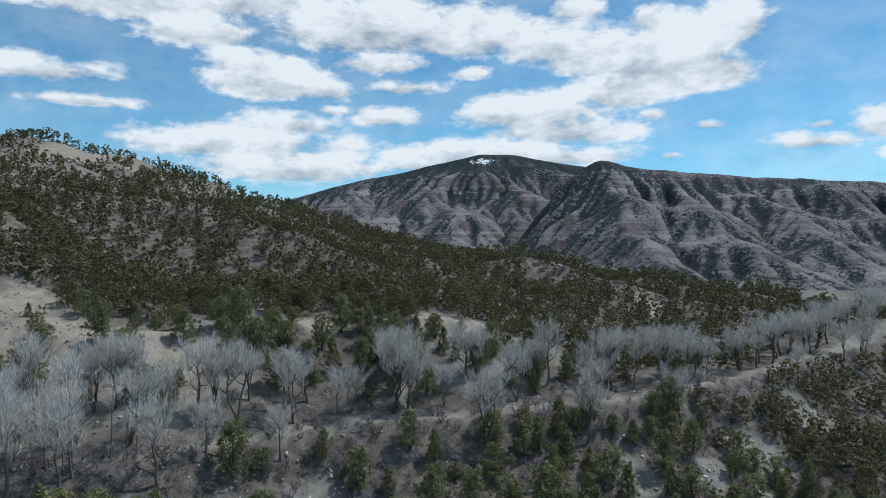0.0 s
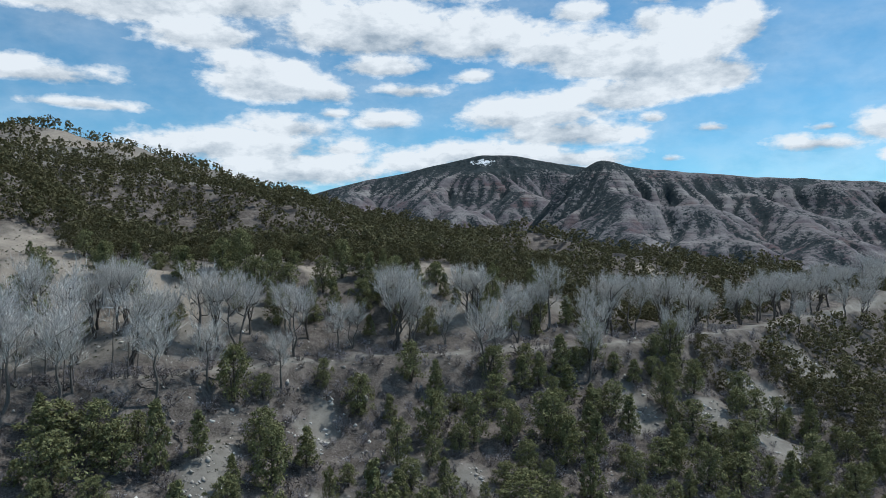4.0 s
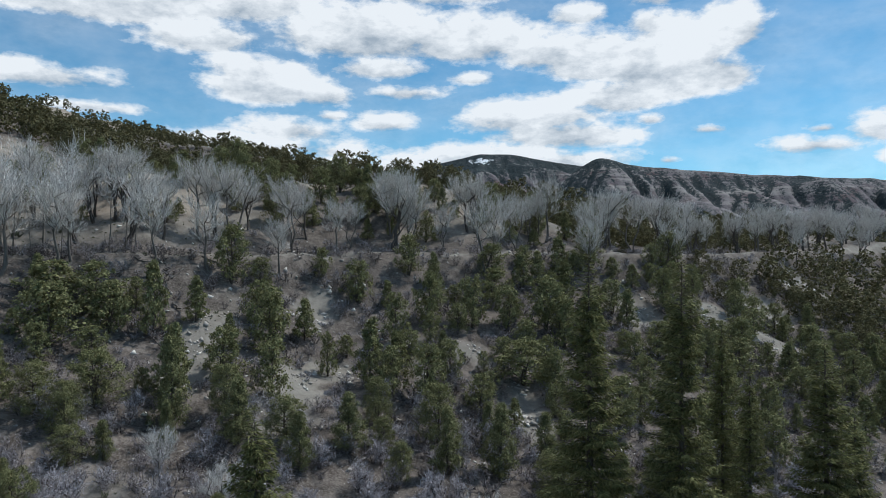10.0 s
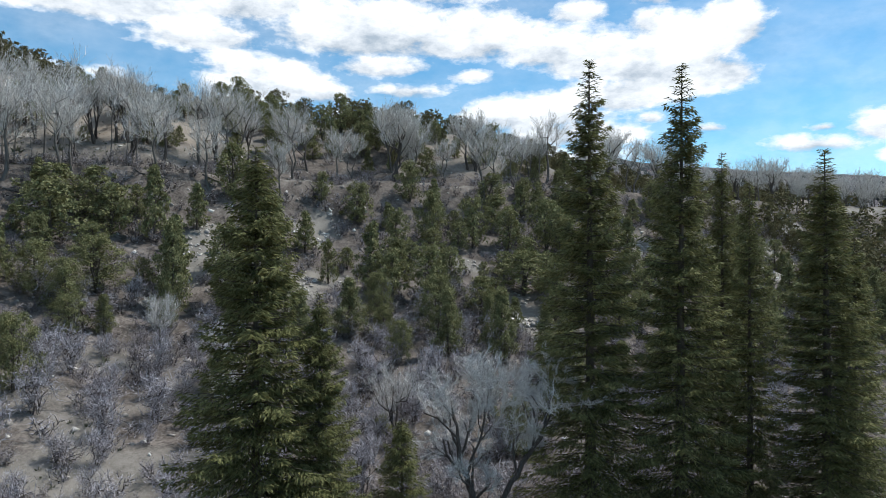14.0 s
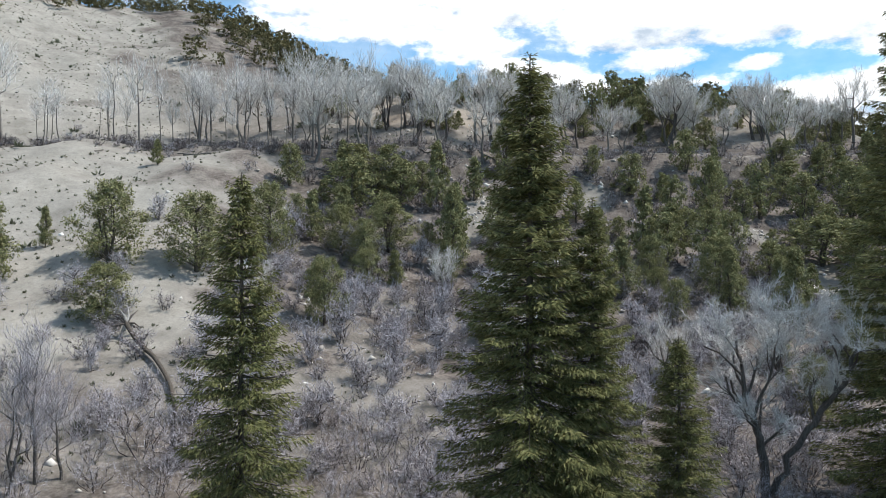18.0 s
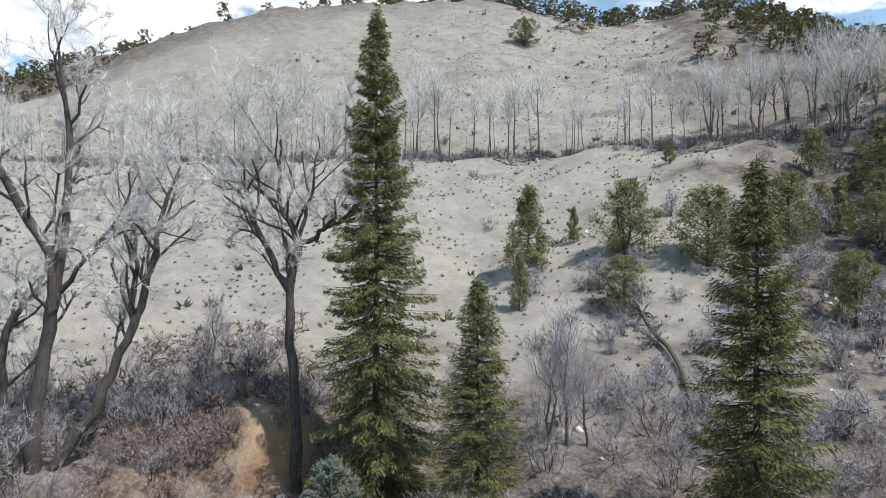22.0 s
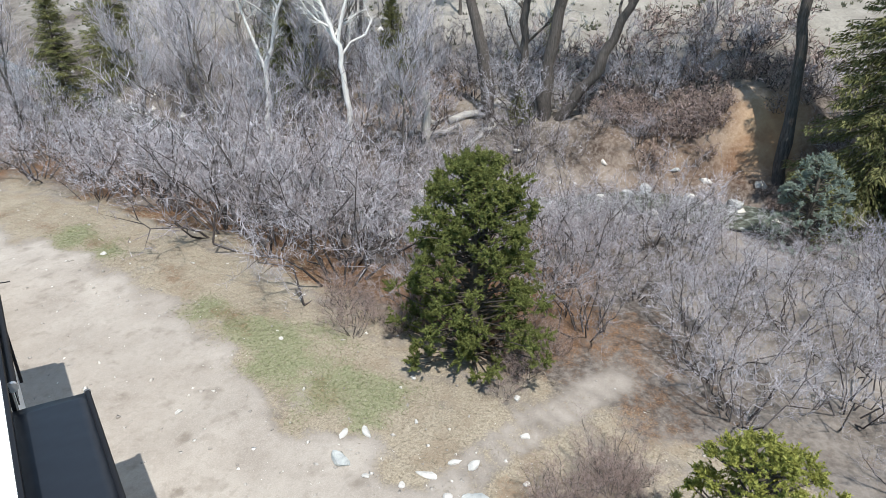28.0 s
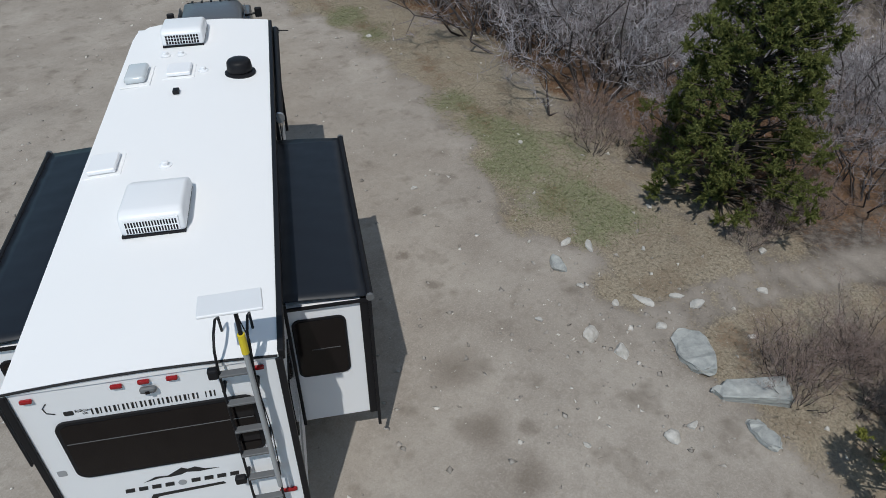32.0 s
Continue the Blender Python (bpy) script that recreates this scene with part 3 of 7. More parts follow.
def soil_masks(x, y):
    """Bare clay, dry grass, red earth, trodden dirt and green grass, each 0 to 1."""
    dc, sc, _ = polyline_dist(x, y, CREEK)
    db, sb, _ = polyline_dist(x, y, BENCH)
    dp, sp, _ = polyline_dist(x, y, PAD_EDGE)
    dp = dp * sp
    dw, _, _ = polyline_dist(x, y, PATH)
    az_ = np.degrees(np.arctan2(-x, y))
    far = sc > 0
    reach = 1 - smooth(170, 200, np.hypot(x, y))
    n = wave(x, y, 14, 21) * 5 + wave(x, y, 5, 22) * 2
    clay = smooth(36, 42, az_ + n - 4.5 * (sb > 0)) * far * smooth(9, 18, dc + n) * reach
    clay = np.maximum(clay, 0.55 * far * smooth(4, 14, az_ + n) * smooth(3, 8, dc) * (1 - smooth(18, 34, dc + n)) * smooth(-0.6, 0.4, wave(x, y, 11, 36)) * reach)
    ridge_bare = smooth(13, 19, az_ + n * 0.6) * (sb > 0) * smooth(2, 6, db) * (1 - smooth(22, 34, db + n)) * reach
    patches = (sb > 0) * smooth(4, 8, db) * (1 - smooth(18, 26, db)) * smooth(0.1, 0.6, wave(x, y, 24, 31)) * 0.9
    hills = 0.6 * smooth(0.4, 0.8, wave(x, y, 46, 33)) * (np.hypot(x, y) > 240)
    hills = np.maximum(hills, 0.75 * (y > 240) * smooth(9, 14, az_) * (0.55 + 0.45 * wave(x, y, 60, 34)))
    road = 0.8 * np.exp(-(db / 1.4) ** 4) * far
    spots_ = bare(x, y, SAND_SPOTS)
    clay = np.maximum.reduce([clay, ridge_bare * 0.5, patches * 0.6, hills, road, spots_, 0.8 * bare(x, y, CHUTES)])
    clay = clay * (1 - 0.65 * smooth(30, 38, az_) * np.exp(-((db - 1.0) / 3.2) ** 2) * far)
    rill = np.abs(wave(x * 0.9 + y * 0.2, y * 0.9 - x * 0.2, 17, 35))
    clay = clay * (1 - 0.35 * far * (1 - smooth(0.0, 0.22, rill)))
    nn = 0.35 * wave(x, y, 3.0, 41) + 0.22 * wave(x, y, 1.3, 42)
    on_path = np.exp(-(dw / 0.46) ** 4) * (0.55 + 0.45 * smooth(0.05, 0.22, dw + 0.05 * wave(x, y, 1.6, 49)))
    dirt = (1 - far) * np.maximum.reduce([1 - smooth(-0.4, 0.7, dp + nn), 0.9 * on_path, 0.45 * np.exp(-((dp + nn - 3.0) / 0.45) ** 2), 0.55 * smooth(3.0, 4.2, dp) * smooth(2, 7, y + 2 * wave(x, y, 5, 44)) * (0.6 + 0.4 * wave(x, y, 3.5, 48))])
    grass = (1 - far) * smooth(-0.4, 0.6, dp + nn) * (1 - 0.6 * np.exp(-((dp + nn - 3.0) / 0.4) ** 2)) * (1 - smooth(3.4, 4.8, dp + nn)) * (1 - on_path)
    green = np.zeros(np.shape(x))
    for a_, b_, ra in GREEN_SPOTS:
        green = np.maximum(green, 1 - smooth(0.25, 1.2, np.hypot(x - a_, y - b_) / ra + 0.28 * wave(x, y, 2.4, 45) + 0.15 * wave(x, y, 0.9, 46)))
    green = green * grass * 0.8
    red = np.exp(-(((x + 31.9) / 0.9) ** 2 + ((y - 8.6) / 1.5) ** 2)) * 0.9 + 0.25 * np.exp(-(((x + 33) / 3.2) ** 2 + ((y - 5.0) / 4.0) ** 2))
    litter = (1 - far) * np.maximum((0.16 + 0.79 * (1 - smooth(-2, 4, y))) * smooth(2.9, 3.8, dp + nn) * (0.35 + 0.65 * smooth(-0.5, 0.3, wave(x, y, 6, 43))), 0.45 * np.exp(-((dp - 0.9) / 0.5) ** 2) * smooth(-0.3, 0.4, wave(x, y, 3.5, 47))) * (1 - on_path)
    red = np.maximum(red, 0.16 * spots_) + 0.5 * np.exp(-(((x + 36.5) / 3.5) ** 2 + ((y + 9.0) / 3.0) ** 2))
    return [np.clip(v, 0, 1) for v in (clay, grass, red, dirt, green, litter)]


gx = np.unique(np.round(np.concatenate([axis_steps(-135, 95, 1.2, -2600, 2600), np.arange(-36, -29, 0.35), np.arange(-22, -4, 0.3)]), 2))
gy = np.unique(np.round(np.concatenate([axis_steps(-45, 165, 1.2, -1500, 4200), np.arange(-20, 13, 0.3)]), 2))
GX, GY = np.meshgrid(gx, gy)
GZ = ground(GX, GY)
nx_, ny_ = len(gx), len(gy)
idx = np.arange(nx_ * ny_).reshape(ny_, nx_)
q = np.stack([idx[:-1, :-1], idx[:-1, 1:], idx[1:, 1:], idx[1:, :-1]], -1).reshape(-1, 4)
tri = np.concatenate([q[:, [0, 1, 2]], q[:, [0, 2, 3]]])
me = fast_mesh("ground", np.stack([GX, GY, GZ], -1).reshape(-1, 3), tri)
me.materials.append(M_GROUND)
me.polygons.foreach_set("use_smooth", np.ones(len(me.polygons), bool))
masks = soil_masks(GX.ravel(), GY.ravel())
ca = me.color_attributes.new("soil", "FLOAT_COLOR", "POINT")
ca.data.foreach_set("color", np.stack([*masks[:3], np.ones(nx_ * ny_)], 1).astype(np.float32).ravel())
cb = me.color_attributes.new("cover", "FLOAT_COLOR", "POINT")
cb.data.foreach_set("color", np.stack([*masks[3:], np.ones(nx_ * ny_)], 1).astype(np.float32).ravel())
tagged(new("ground", me), "dry stony hillside soil with pale bare clay slopes", "ground", kind="structure")

# ---------------------------------------------------------------- far mountains
mm = Mat("mountain_slope", 0.95, 0.0, 0.1)
mn1, mn2 = mm.noise(0.010, 6.0, 0.65), mm.noise(0.055, 5.0, 0.7)
strata = mm.noise(0.006, 5.0, 0.6, stretch=(0.25, 0.25, 9.0))
# the faint blue of distance haze is mixed into these rock and forest colours
rock = mm.ramp(mn1, [(0.30, (0.110, 0.066, 0.066)), (0.46, (0.128, 0.110, 0.118)), (0.66, (0.225, 0.208, 0.205))])
rock = mm.mix(mm.math("MULTIPLY", mm.math("SUBTRACT", strata, 0.47, clamp=True), 4.0), rock, (0.30, 0.275, 0.255))
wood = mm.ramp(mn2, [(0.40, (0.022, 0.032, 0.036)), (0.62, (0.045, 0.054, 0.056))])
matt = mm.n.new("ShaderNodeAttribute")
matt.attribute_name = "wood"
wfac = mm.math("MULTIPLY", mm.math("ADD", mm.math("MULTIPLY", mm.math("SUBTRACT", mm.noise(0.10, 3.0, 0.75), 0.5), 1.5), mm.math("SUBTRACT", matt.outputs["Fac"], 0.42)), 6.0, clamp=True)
snow_sep = mm.n.new("ShaderNodeSeparateXYZ")
mm.l.new(mm.coord("Object"), snow_sep.inputs[0])
sx_ = mm.math("MULTIPLY", mm.math("SUBTRACT", snow_sep.outputs[0], 185.0), 1 / 70.0)
sy_ = mm.math("MULTIPLY", mm.math("SUBTRACT", snow_sep.outputs[2], 462.0), 1 / 24.0)
snow = mm.math("SUBTRACT", 1.0, mm.math("ADD", mm.math("MULTIPLY", sx_, sx_), mm.math("MULTIPLY", sy_, sy_)))
snow = mm.math("MULTIPLY", mm.math("ADD", snow, mm.math("MULTIPLY", mm.math("SUBTRACT", mn2, 0.62), 5.0)), 4.0, clamp=True)
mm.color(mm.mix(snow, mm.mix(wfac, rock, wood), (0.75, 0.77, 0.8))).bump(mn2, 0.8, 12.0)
M_MOUNT = mm.m

# crests (x, height): the long one 3.4 km off and the nearer buttress 2.5 km off
CREST = np.array([(-1500, 90), (-1000, 215), (-738, 300), (-560, 352), (-395, 396), (-230, 424), (-66, 466), (90, 500), (181, 522), (332, 520), (420, 505), (483, 492), (620, 470), (850, 440), (1200, 410), (1600, 400), (2900, 360)], float)
SPUR = np.array([(110, -80), (193, 30), (260, 105), (314, 180), (380, 255), (435, 312), (500, 356), (556, 384), (610, 376), (657, 358), (740, 348), (839, 340), (940, 334), (1040, 325), (1242, 314), (1580, 298), (2700, 270)], float)


def eroded(z, rounds, k):
    """Cuts gullies down a height field along the ways that water takes."""
    ny, nx = z.shape
    near = [(-1, -1, 1.414), (-1, 0, 1.0), (-1, 1, 1.414), (0, -1, 1.0), (0, 1, 1.0), (1, -1, 1.414), (1, 0, 1.0), (1, 1, 1.414)]
    here = np.arange(ny * nx).reshape(ny, nx)
    for _ in range(rounds):
        pad = np.pad(z, 1, mode="edge")
        pidx = np.pad(here, 1, mode="edge")
        steep, into = np.zeros_like(z), here.copy()
        for dy_, dx_, dd in near:
            sl_ = (z - pad[1 + dy_:1 + dy_ + ny, 1 + dx_:1 + dx_ + nx]) / dd
            better = sl_ > steep
            steep = np.where(better, sl_, steep)
            into = np.where(better, pidx[1 + dy_:1 + dy_ + ny, 1 + dx_:1 + dx_ + nx], into)
        water, to = [1.0] * (ny * nx), into.ravel().tolist()
        for i in np.argsort(-z, axis=None).tolist():
            if to[i] != i:
                water[to[i]] += water[i]
        z = z - np.minimum(k * np.sqrt(np.array(water).reshape(ny, nx) - 0.7) * steep, 0.55 * steep)
        p2 = np.pad(z, 1, mode="edge")
        z = z + 0.035 * (p2[:-2, 1:-1] + p2[2:, 1:-1] + p2[1:-1, :-2] + p2[1:-1, 2:] - 4 * z)
    return z


hx, hy = np.arange(-1300, 2700, 13.0), np.arange(1400, 3560, 13.0)
HX, HY = np.meshgrid(hx, hy)
tb = np.clip((HY + 90 * wave(HX, HY, 500, 66) * (HY < 3250) - 1900) / 1500, 0, 1)
back = np.interp(HX, CREST[:, 0], CREST[:, 1]) + 60
back = np.where(HY > 3400, back - (HY - 3400) * 0.5, back * (0.55 * tb + 0.45 * tb ** 2)) - 60
tf = np.clip((HY + 70 * wave(HX, HY, 420, 67) * (HY < 2380) - 1450) / 1050, 0, 1)
front = np.interp(HX, SPUR[:, 0], SPUR[:, 1]) + 60
front = np.where(HY > 2500, front - (HY - 2500) * 0.55, front * (0.62 * tf + 0.38 * tf ** 2)) - 60
HZ = np.maximum(back, front)
HZ = HZ + (14 * wave(HX, HY, 210, 61) + 7 * wave(HX, HY, 80, 62) + 3 * wave(HX, HY, 36, 63)) * smooth(-60, 60, HZ) * np.where(HY < 2500, np.clip(1.05 - tf, 0.06, 1), np.clip(1.05 - tb, 0.06, 1))
HZ = eroded(HZ + 1.5 * np.random.RandomState(64).normal(size=HZ.shape), 34, 0.045)
idx = np.arange(HX.size).reshape(HX.shape)
q = np.stack([idx[:-1, :-1], idx[:-1, 1:], idx[1:, 1:], idx[1:, :-1]], -1).reshape(-1, 4)
me = fast_mesh("mountain", np.stack([HX, HY, HZ], -1).reshape(-1, 3), np.concatenate([q[:, [0, 1, 2]], q[:, [0, 2, 3]]]))
me.materials.append(M_MOUNT)
me.polygons.foreach_set("use_smooth", np.ones(len(me.polygons), bool))
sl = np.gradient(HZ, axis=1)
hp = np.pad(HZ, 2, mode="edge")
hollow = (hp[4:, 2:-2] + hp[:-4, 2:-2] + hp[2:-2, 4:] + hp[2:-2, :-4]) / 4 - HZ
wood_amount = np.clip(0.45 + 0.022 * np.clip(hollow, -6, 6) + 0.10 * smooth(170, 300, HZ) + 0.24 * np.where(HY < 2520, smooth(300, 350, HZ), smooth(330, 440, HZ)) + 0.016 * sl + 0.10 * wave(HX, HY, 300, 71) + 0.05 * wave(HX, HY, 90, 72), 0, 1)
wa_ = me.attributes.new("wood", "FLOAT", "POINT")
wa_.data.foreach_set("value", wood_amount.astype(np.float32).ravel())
tagged(new("mountain", me), "distant gullied mountain with dark forest and bare grey slopes", "mountain", kind="structure")

# ---------------------------------------------------------------- plants: meshes
def unit(v):
    return v / np.maximum(np.linalg.norm(v, axis=-1, keepdims=True), 1e-9)


def evergreen_leaves(r, conic, clumps, per, leaf):
    """Foliage of a bushy evergreen 4.5 high and 3.5 wide, in rounded clumps: places, the way each looks, sizes, and the clumps' hearts."""
    h, w = 4.5, 1.75
    cc, nn, hearts = [], [], []
    lop, lobes = r.uniform(0, 6.28), r.randint(2, 5)
    for k in range(clumps):
        t = 0.13 + 0.85 * ((k + r.uniform(0, 1)) / clumps) ** (1.0 if conic else 0.85)
        a = k * 2.4 + r.normal() * 0.5
        if conic:
            rad = w * 0.92 * (1.05 - t) ** 0.7 * (0.6 + 0.4 * min(1, t * 4))
        else:
            rad = w * math.sqrt(max(0.02, 1 - ((t - 0.46) / 0.56) ** 2))
        rad *= r.uniform(0.25, 1.0) * (1 + 0.18 * math.cos(lobes * (a - lop)))
        cr = r.uniform(0.36, 0.70) * (0.70 if conic else 0.95) * (1.1 - 0.35 * t)
        c = np.array([math.cos(a) * rad, math.sin(a) * rad, h * t - 0.10 * rad])
        out = unit(np.array([c[0], c[1], c[2] - 0.40 * h]))
        n = max(2, int(per * r.uniform(0.7, 1.3)))
        o = unit(r.normal(size=(n, 3)) + out * 0.55 + np.array([0, 0, 0.35]))
        cc.append(c + o * cr * r.uniform(0.25, 1.15, (n, 1)) * np.array([1.1, 1.1, 0.9]))
        nn.append(unit(o * 0.55 + out * 0.35 + np.array([0, 0, 0.25])))
        hearts.append(c)
    cc, nn = np.concatenate(cc), np.concatenate(nn)
    cc[:, 2] = np.maximum(cc[:, 2], 0.10)
    return cc, nn, leaf * r.uniform(0.6, 1.35, len(cc)), np.array(hearts)


def juniper_meshes(seed, conic, clumps=70, per=48, leaf=0.15, mat=None):
    """A bushy evergreen of trunk and crown, built 4.5 m high."""
    r = np.random.RandomState(seed)
    wood, crown = Soup(), Soup()
    cc, nn, sz, hearts = evergreen_leaves(r, conic, clumps, per, leaf)
    crown.tufts(cc, nn, sz, r, 0.55)
    # short sprays that break the outline
    k = r.rand(len(cc)) < 0.25
    crown.leaves(cc[k] + nn[k] * 0.05, nn[k] + np.array([0, 0, 0.5]) + r.normal(size=(k.sum(), 3)) * 0.4, leaf * r.uniform(1.2, 2.2, k.sum()), leaf * 0.5, r)
    for s in range(1 if conic else r.randint(2, 4)):
        a = r.uniform(0, 6.28)
        p, d, rr = np.array([0, 0, -0.3]), np.array([math.cos(a) * 0.2 * (s > 0), math.sin(a) * 0.2 * (s > 0), 1.0]), 0.13
        for k in range(6):
            q_ = p + d * (0.68 if conic or s == 0 else 0.52) + r.normal(size=3) * 0.04
            wood.tubes(p, q_, rr, rr * 0.8, 5)
            p, rr = q_, rr * 0.8
    for b_ in hearts[::2]:
        z0 = max(0.1, b_[2] - (0.25 if conic else 0.6) * math.hypot(b_[0], b_[1]))
        wood.tubes(np.array([-b_[0] * 0.06, -b_[1] * 0.06, min(z0, 3.4)]), b_, 0.036, 0.010, 3)
    return wood.mesh("trunk", M_BARK_BROWN), crown.mesh("crown", mat or M_JUNIPER)


def grow(p, d, length, r0, depth, rng, out, spread=0.55, up=0.25, kids=4, segs=3, wob=0.14, shrink=0.62):
    """Bare branching: appends (p0, p1, r0, r1, depth) sticks."""
    seg = length / segs
    rr = r0
    for k in range(segs):
        d = unit(d + rng.normal(size=3) * wob + np.array([0, 0, up * 0.35]))
        q_ = p + d * seg
        r2 = rr * (0.86 if depth else 0.7)
        out.append((p, q_, rr, r2, depth))
        p, rr = q_, r2
        if depth > 0 and (k > 0 or depth <= 1):
            for _ in range(max(1, kids // (segs - (0 if depth <= 1 else 1)))):
                side_ = unit(np.cross(d, rng.normal(size=3)))
                nd = unit(d * (1 - spread) + side_ * spread * rng.uniform(0.7, 1.3) + np.array([0, 0, up]))
                grow(p - d * seg * rng.uniform(0, 0.6), nd, length * shrink * rng.uniform(0.7, 1.15), rr * 0.55, depth - 1, rng, out, spread, up, kids, segs, wob * 1.1, shrink)


def sticks_to(soup_thick, soup_thin, sticks, thick=0.02, rng=None, fine=0.016):
    """Thick sticks become tubes, thin ones narrow kites."""
    big = [s for s in sticks if s[2] >= thick]
    small = [s for s in sticks if s[2] < thick]
    for lo, hi, sides in ((0.1, 99, 7), (0.045, 0.1, 5), (thick, 0.045, 3)):
        b_ = [s for s in big if lo <= s[2] < hi]
        if b_:
            soup_thick.tubes([s[0] for s in b_], [s[1] for s in b_], np.array([s[2] for s in b_]), np.array([s[3] for s in b_]), sides)
    if small:
        p0, p1 = np.array([s[0] for s in small]), np.array([s[1] for s in small])
        ln = np.linalg.norm(p1 - p0, axis=1)
        soup_thin.leaves(p0 + (p1 - p0) * 0.35, p1 - p0, ln * 1.08, np.maximum(fine, np.array([s[2] for s in small]) * 1.6), rng)


def twig_levels(r, sticks, origin, counts, lens, widths, fan=0.36, wild=0.80, lift=0.10, keep=0.45):
    """Grows finer and finer twigs out of sticks (p0, p1): lists of (p0, p1, width, level)."""
    p0, p1 = np.array([s_[0] for s_ in sticks], float), np.array([s_[1] for s_ in sticks], float)
    out = []
    for lev, (n, ln, wd) in enumerate(zip(counts, lens, widths)):
        m = len(p0)
        u = ((np.arange(n)[None] + r.uniform(0, 1, (m, n))) / n) * 0.85 + 0.15
        st = (p0[:, None] + (p1 - p0)[:, None] * u[..., None]).reshape(-1, 3)
        pd = np.repeat(unit(p1 - p0), n, axis=0)
        d = unit(pd * keep + unit(st - origin) * fan + unit(r.normal(size=(m * n, 3))) * wild + np.array([0, 0, lift]))
        en = st + d * (ln * r.uniform(0.55, 1.25, m * n))[:, None]
        out.append((st, en, np.full(m * n, wd), np.full(m * n, lev)))
        p0, p1 = st, en
    return [np.concatenate([o[k] for o in out]) for k in range(4)]


def kites(soup, p0, p1, wd, r):
    soup.leaves(p0 + (p1 - p0) * 0.35, p1 - p0, np.linalg.norm(p1 - p0, axis=1), wd, r)


def rounded_tree(seed, h=8.5, w=3.0, fork=0.28, stems=1, limbs=8, r0=0.15, lean=0.10, counts=(5, 6, 5), fine=0.027, bark_=None, twig=None, wob=0.018):
    """A leafless tree with a rounded crown of fine twigs: one trunk mesh a stem, then the crown."""
    r = np.random.RandomState(seed)
    made, thin, limb_list = [], Soup(), []
    for s in range(stems):
        a = r.uniform(0, 6.28) + s * 6.283 / stems
        ln_ = np.array([math.cos(a), math.sin(a), 0]) * lean * (1 + 1.2 * (stems > 1))
        z = np.array([-0.4, 0.1, 0.25, 0.42, 0.58, 0.70]) * h
        z[0] = -0.4
        p = np.stack([ln_ * zz for zz in z]) + np.array([0, 0, 1.0]) * z[:, None]
        p[1:, :2] += r.normal(size=(5, 2)) * wob * h
        tk = Soup()
        tk.tube(p, r0 / math.sqrt(stems) * np.array([1.25, 0.95, 0.8, 0.62, 0.42, 0.16]), 6)
        k = max(3, limbs // stems)
        for q_ in range(k):
            t = fork + (0.72 - fork) * ((q_ + r.uniform(0, 1)) / k)
            st = np.array([np.interp(t * h, p[:, 2], p[:, j]) for j in range(3)])
            b = q_ * 2.4 + r.normal() * 0.4 + a
            reach_ = w * r.uniform(0.62, 1.0) * math.sqrt(max(0.1, 1 - max(0, t - 0.45) ** 2 * 3))
            top = min(h * 0.95, st[2] + reach_ * r.uniform(1.3, 2.4))
            en = st + np.array([math.cos(b) * reach_, math.sin(b) * reach_, top - st[2]]) * 0.72
            mid = (st + en) / 2 + r.normal(size=3) * 0.12 * w - np.array([0, 0, 0.05 * h])
            thin.tubes([st, mid], [mid, en], [0.35 * r0, 0.22 * r0], [0.22 * r0, 0.07 * r0], 4)
            limb_list += [(st + (mid - st) * 0.35, mid), (mid, en)]
        made.append(tk.mesh("trunk", bark_ or M_BARK_GREY, True))
    sc_ = h / 8.5
    tw = twig_levels(r, limb_list, np.array([0, 0, 0.22 * h]), counts, (1.35 * sc_, 0.85 * sc_, 0.55 * sc_), (fine * 1.5, fine, fine * 0.8), 0.32, 0.66, 0.24, 0.50)
    woody = sum(len(t_) for t_ in thin.t)
    kites(thin, tw[0], tw[1], tw[2], r)
    crown = thin.mesh("crown", twig or M_TWIG)
    crown.materials.append(bark_ or M_BARK_GREY)
    which = np.zeros(len(crown.polygons), np.int32)
    which[:woody] = 1
    crown.polygons.foreach_set("material_index", which)
    return (*made, crown)


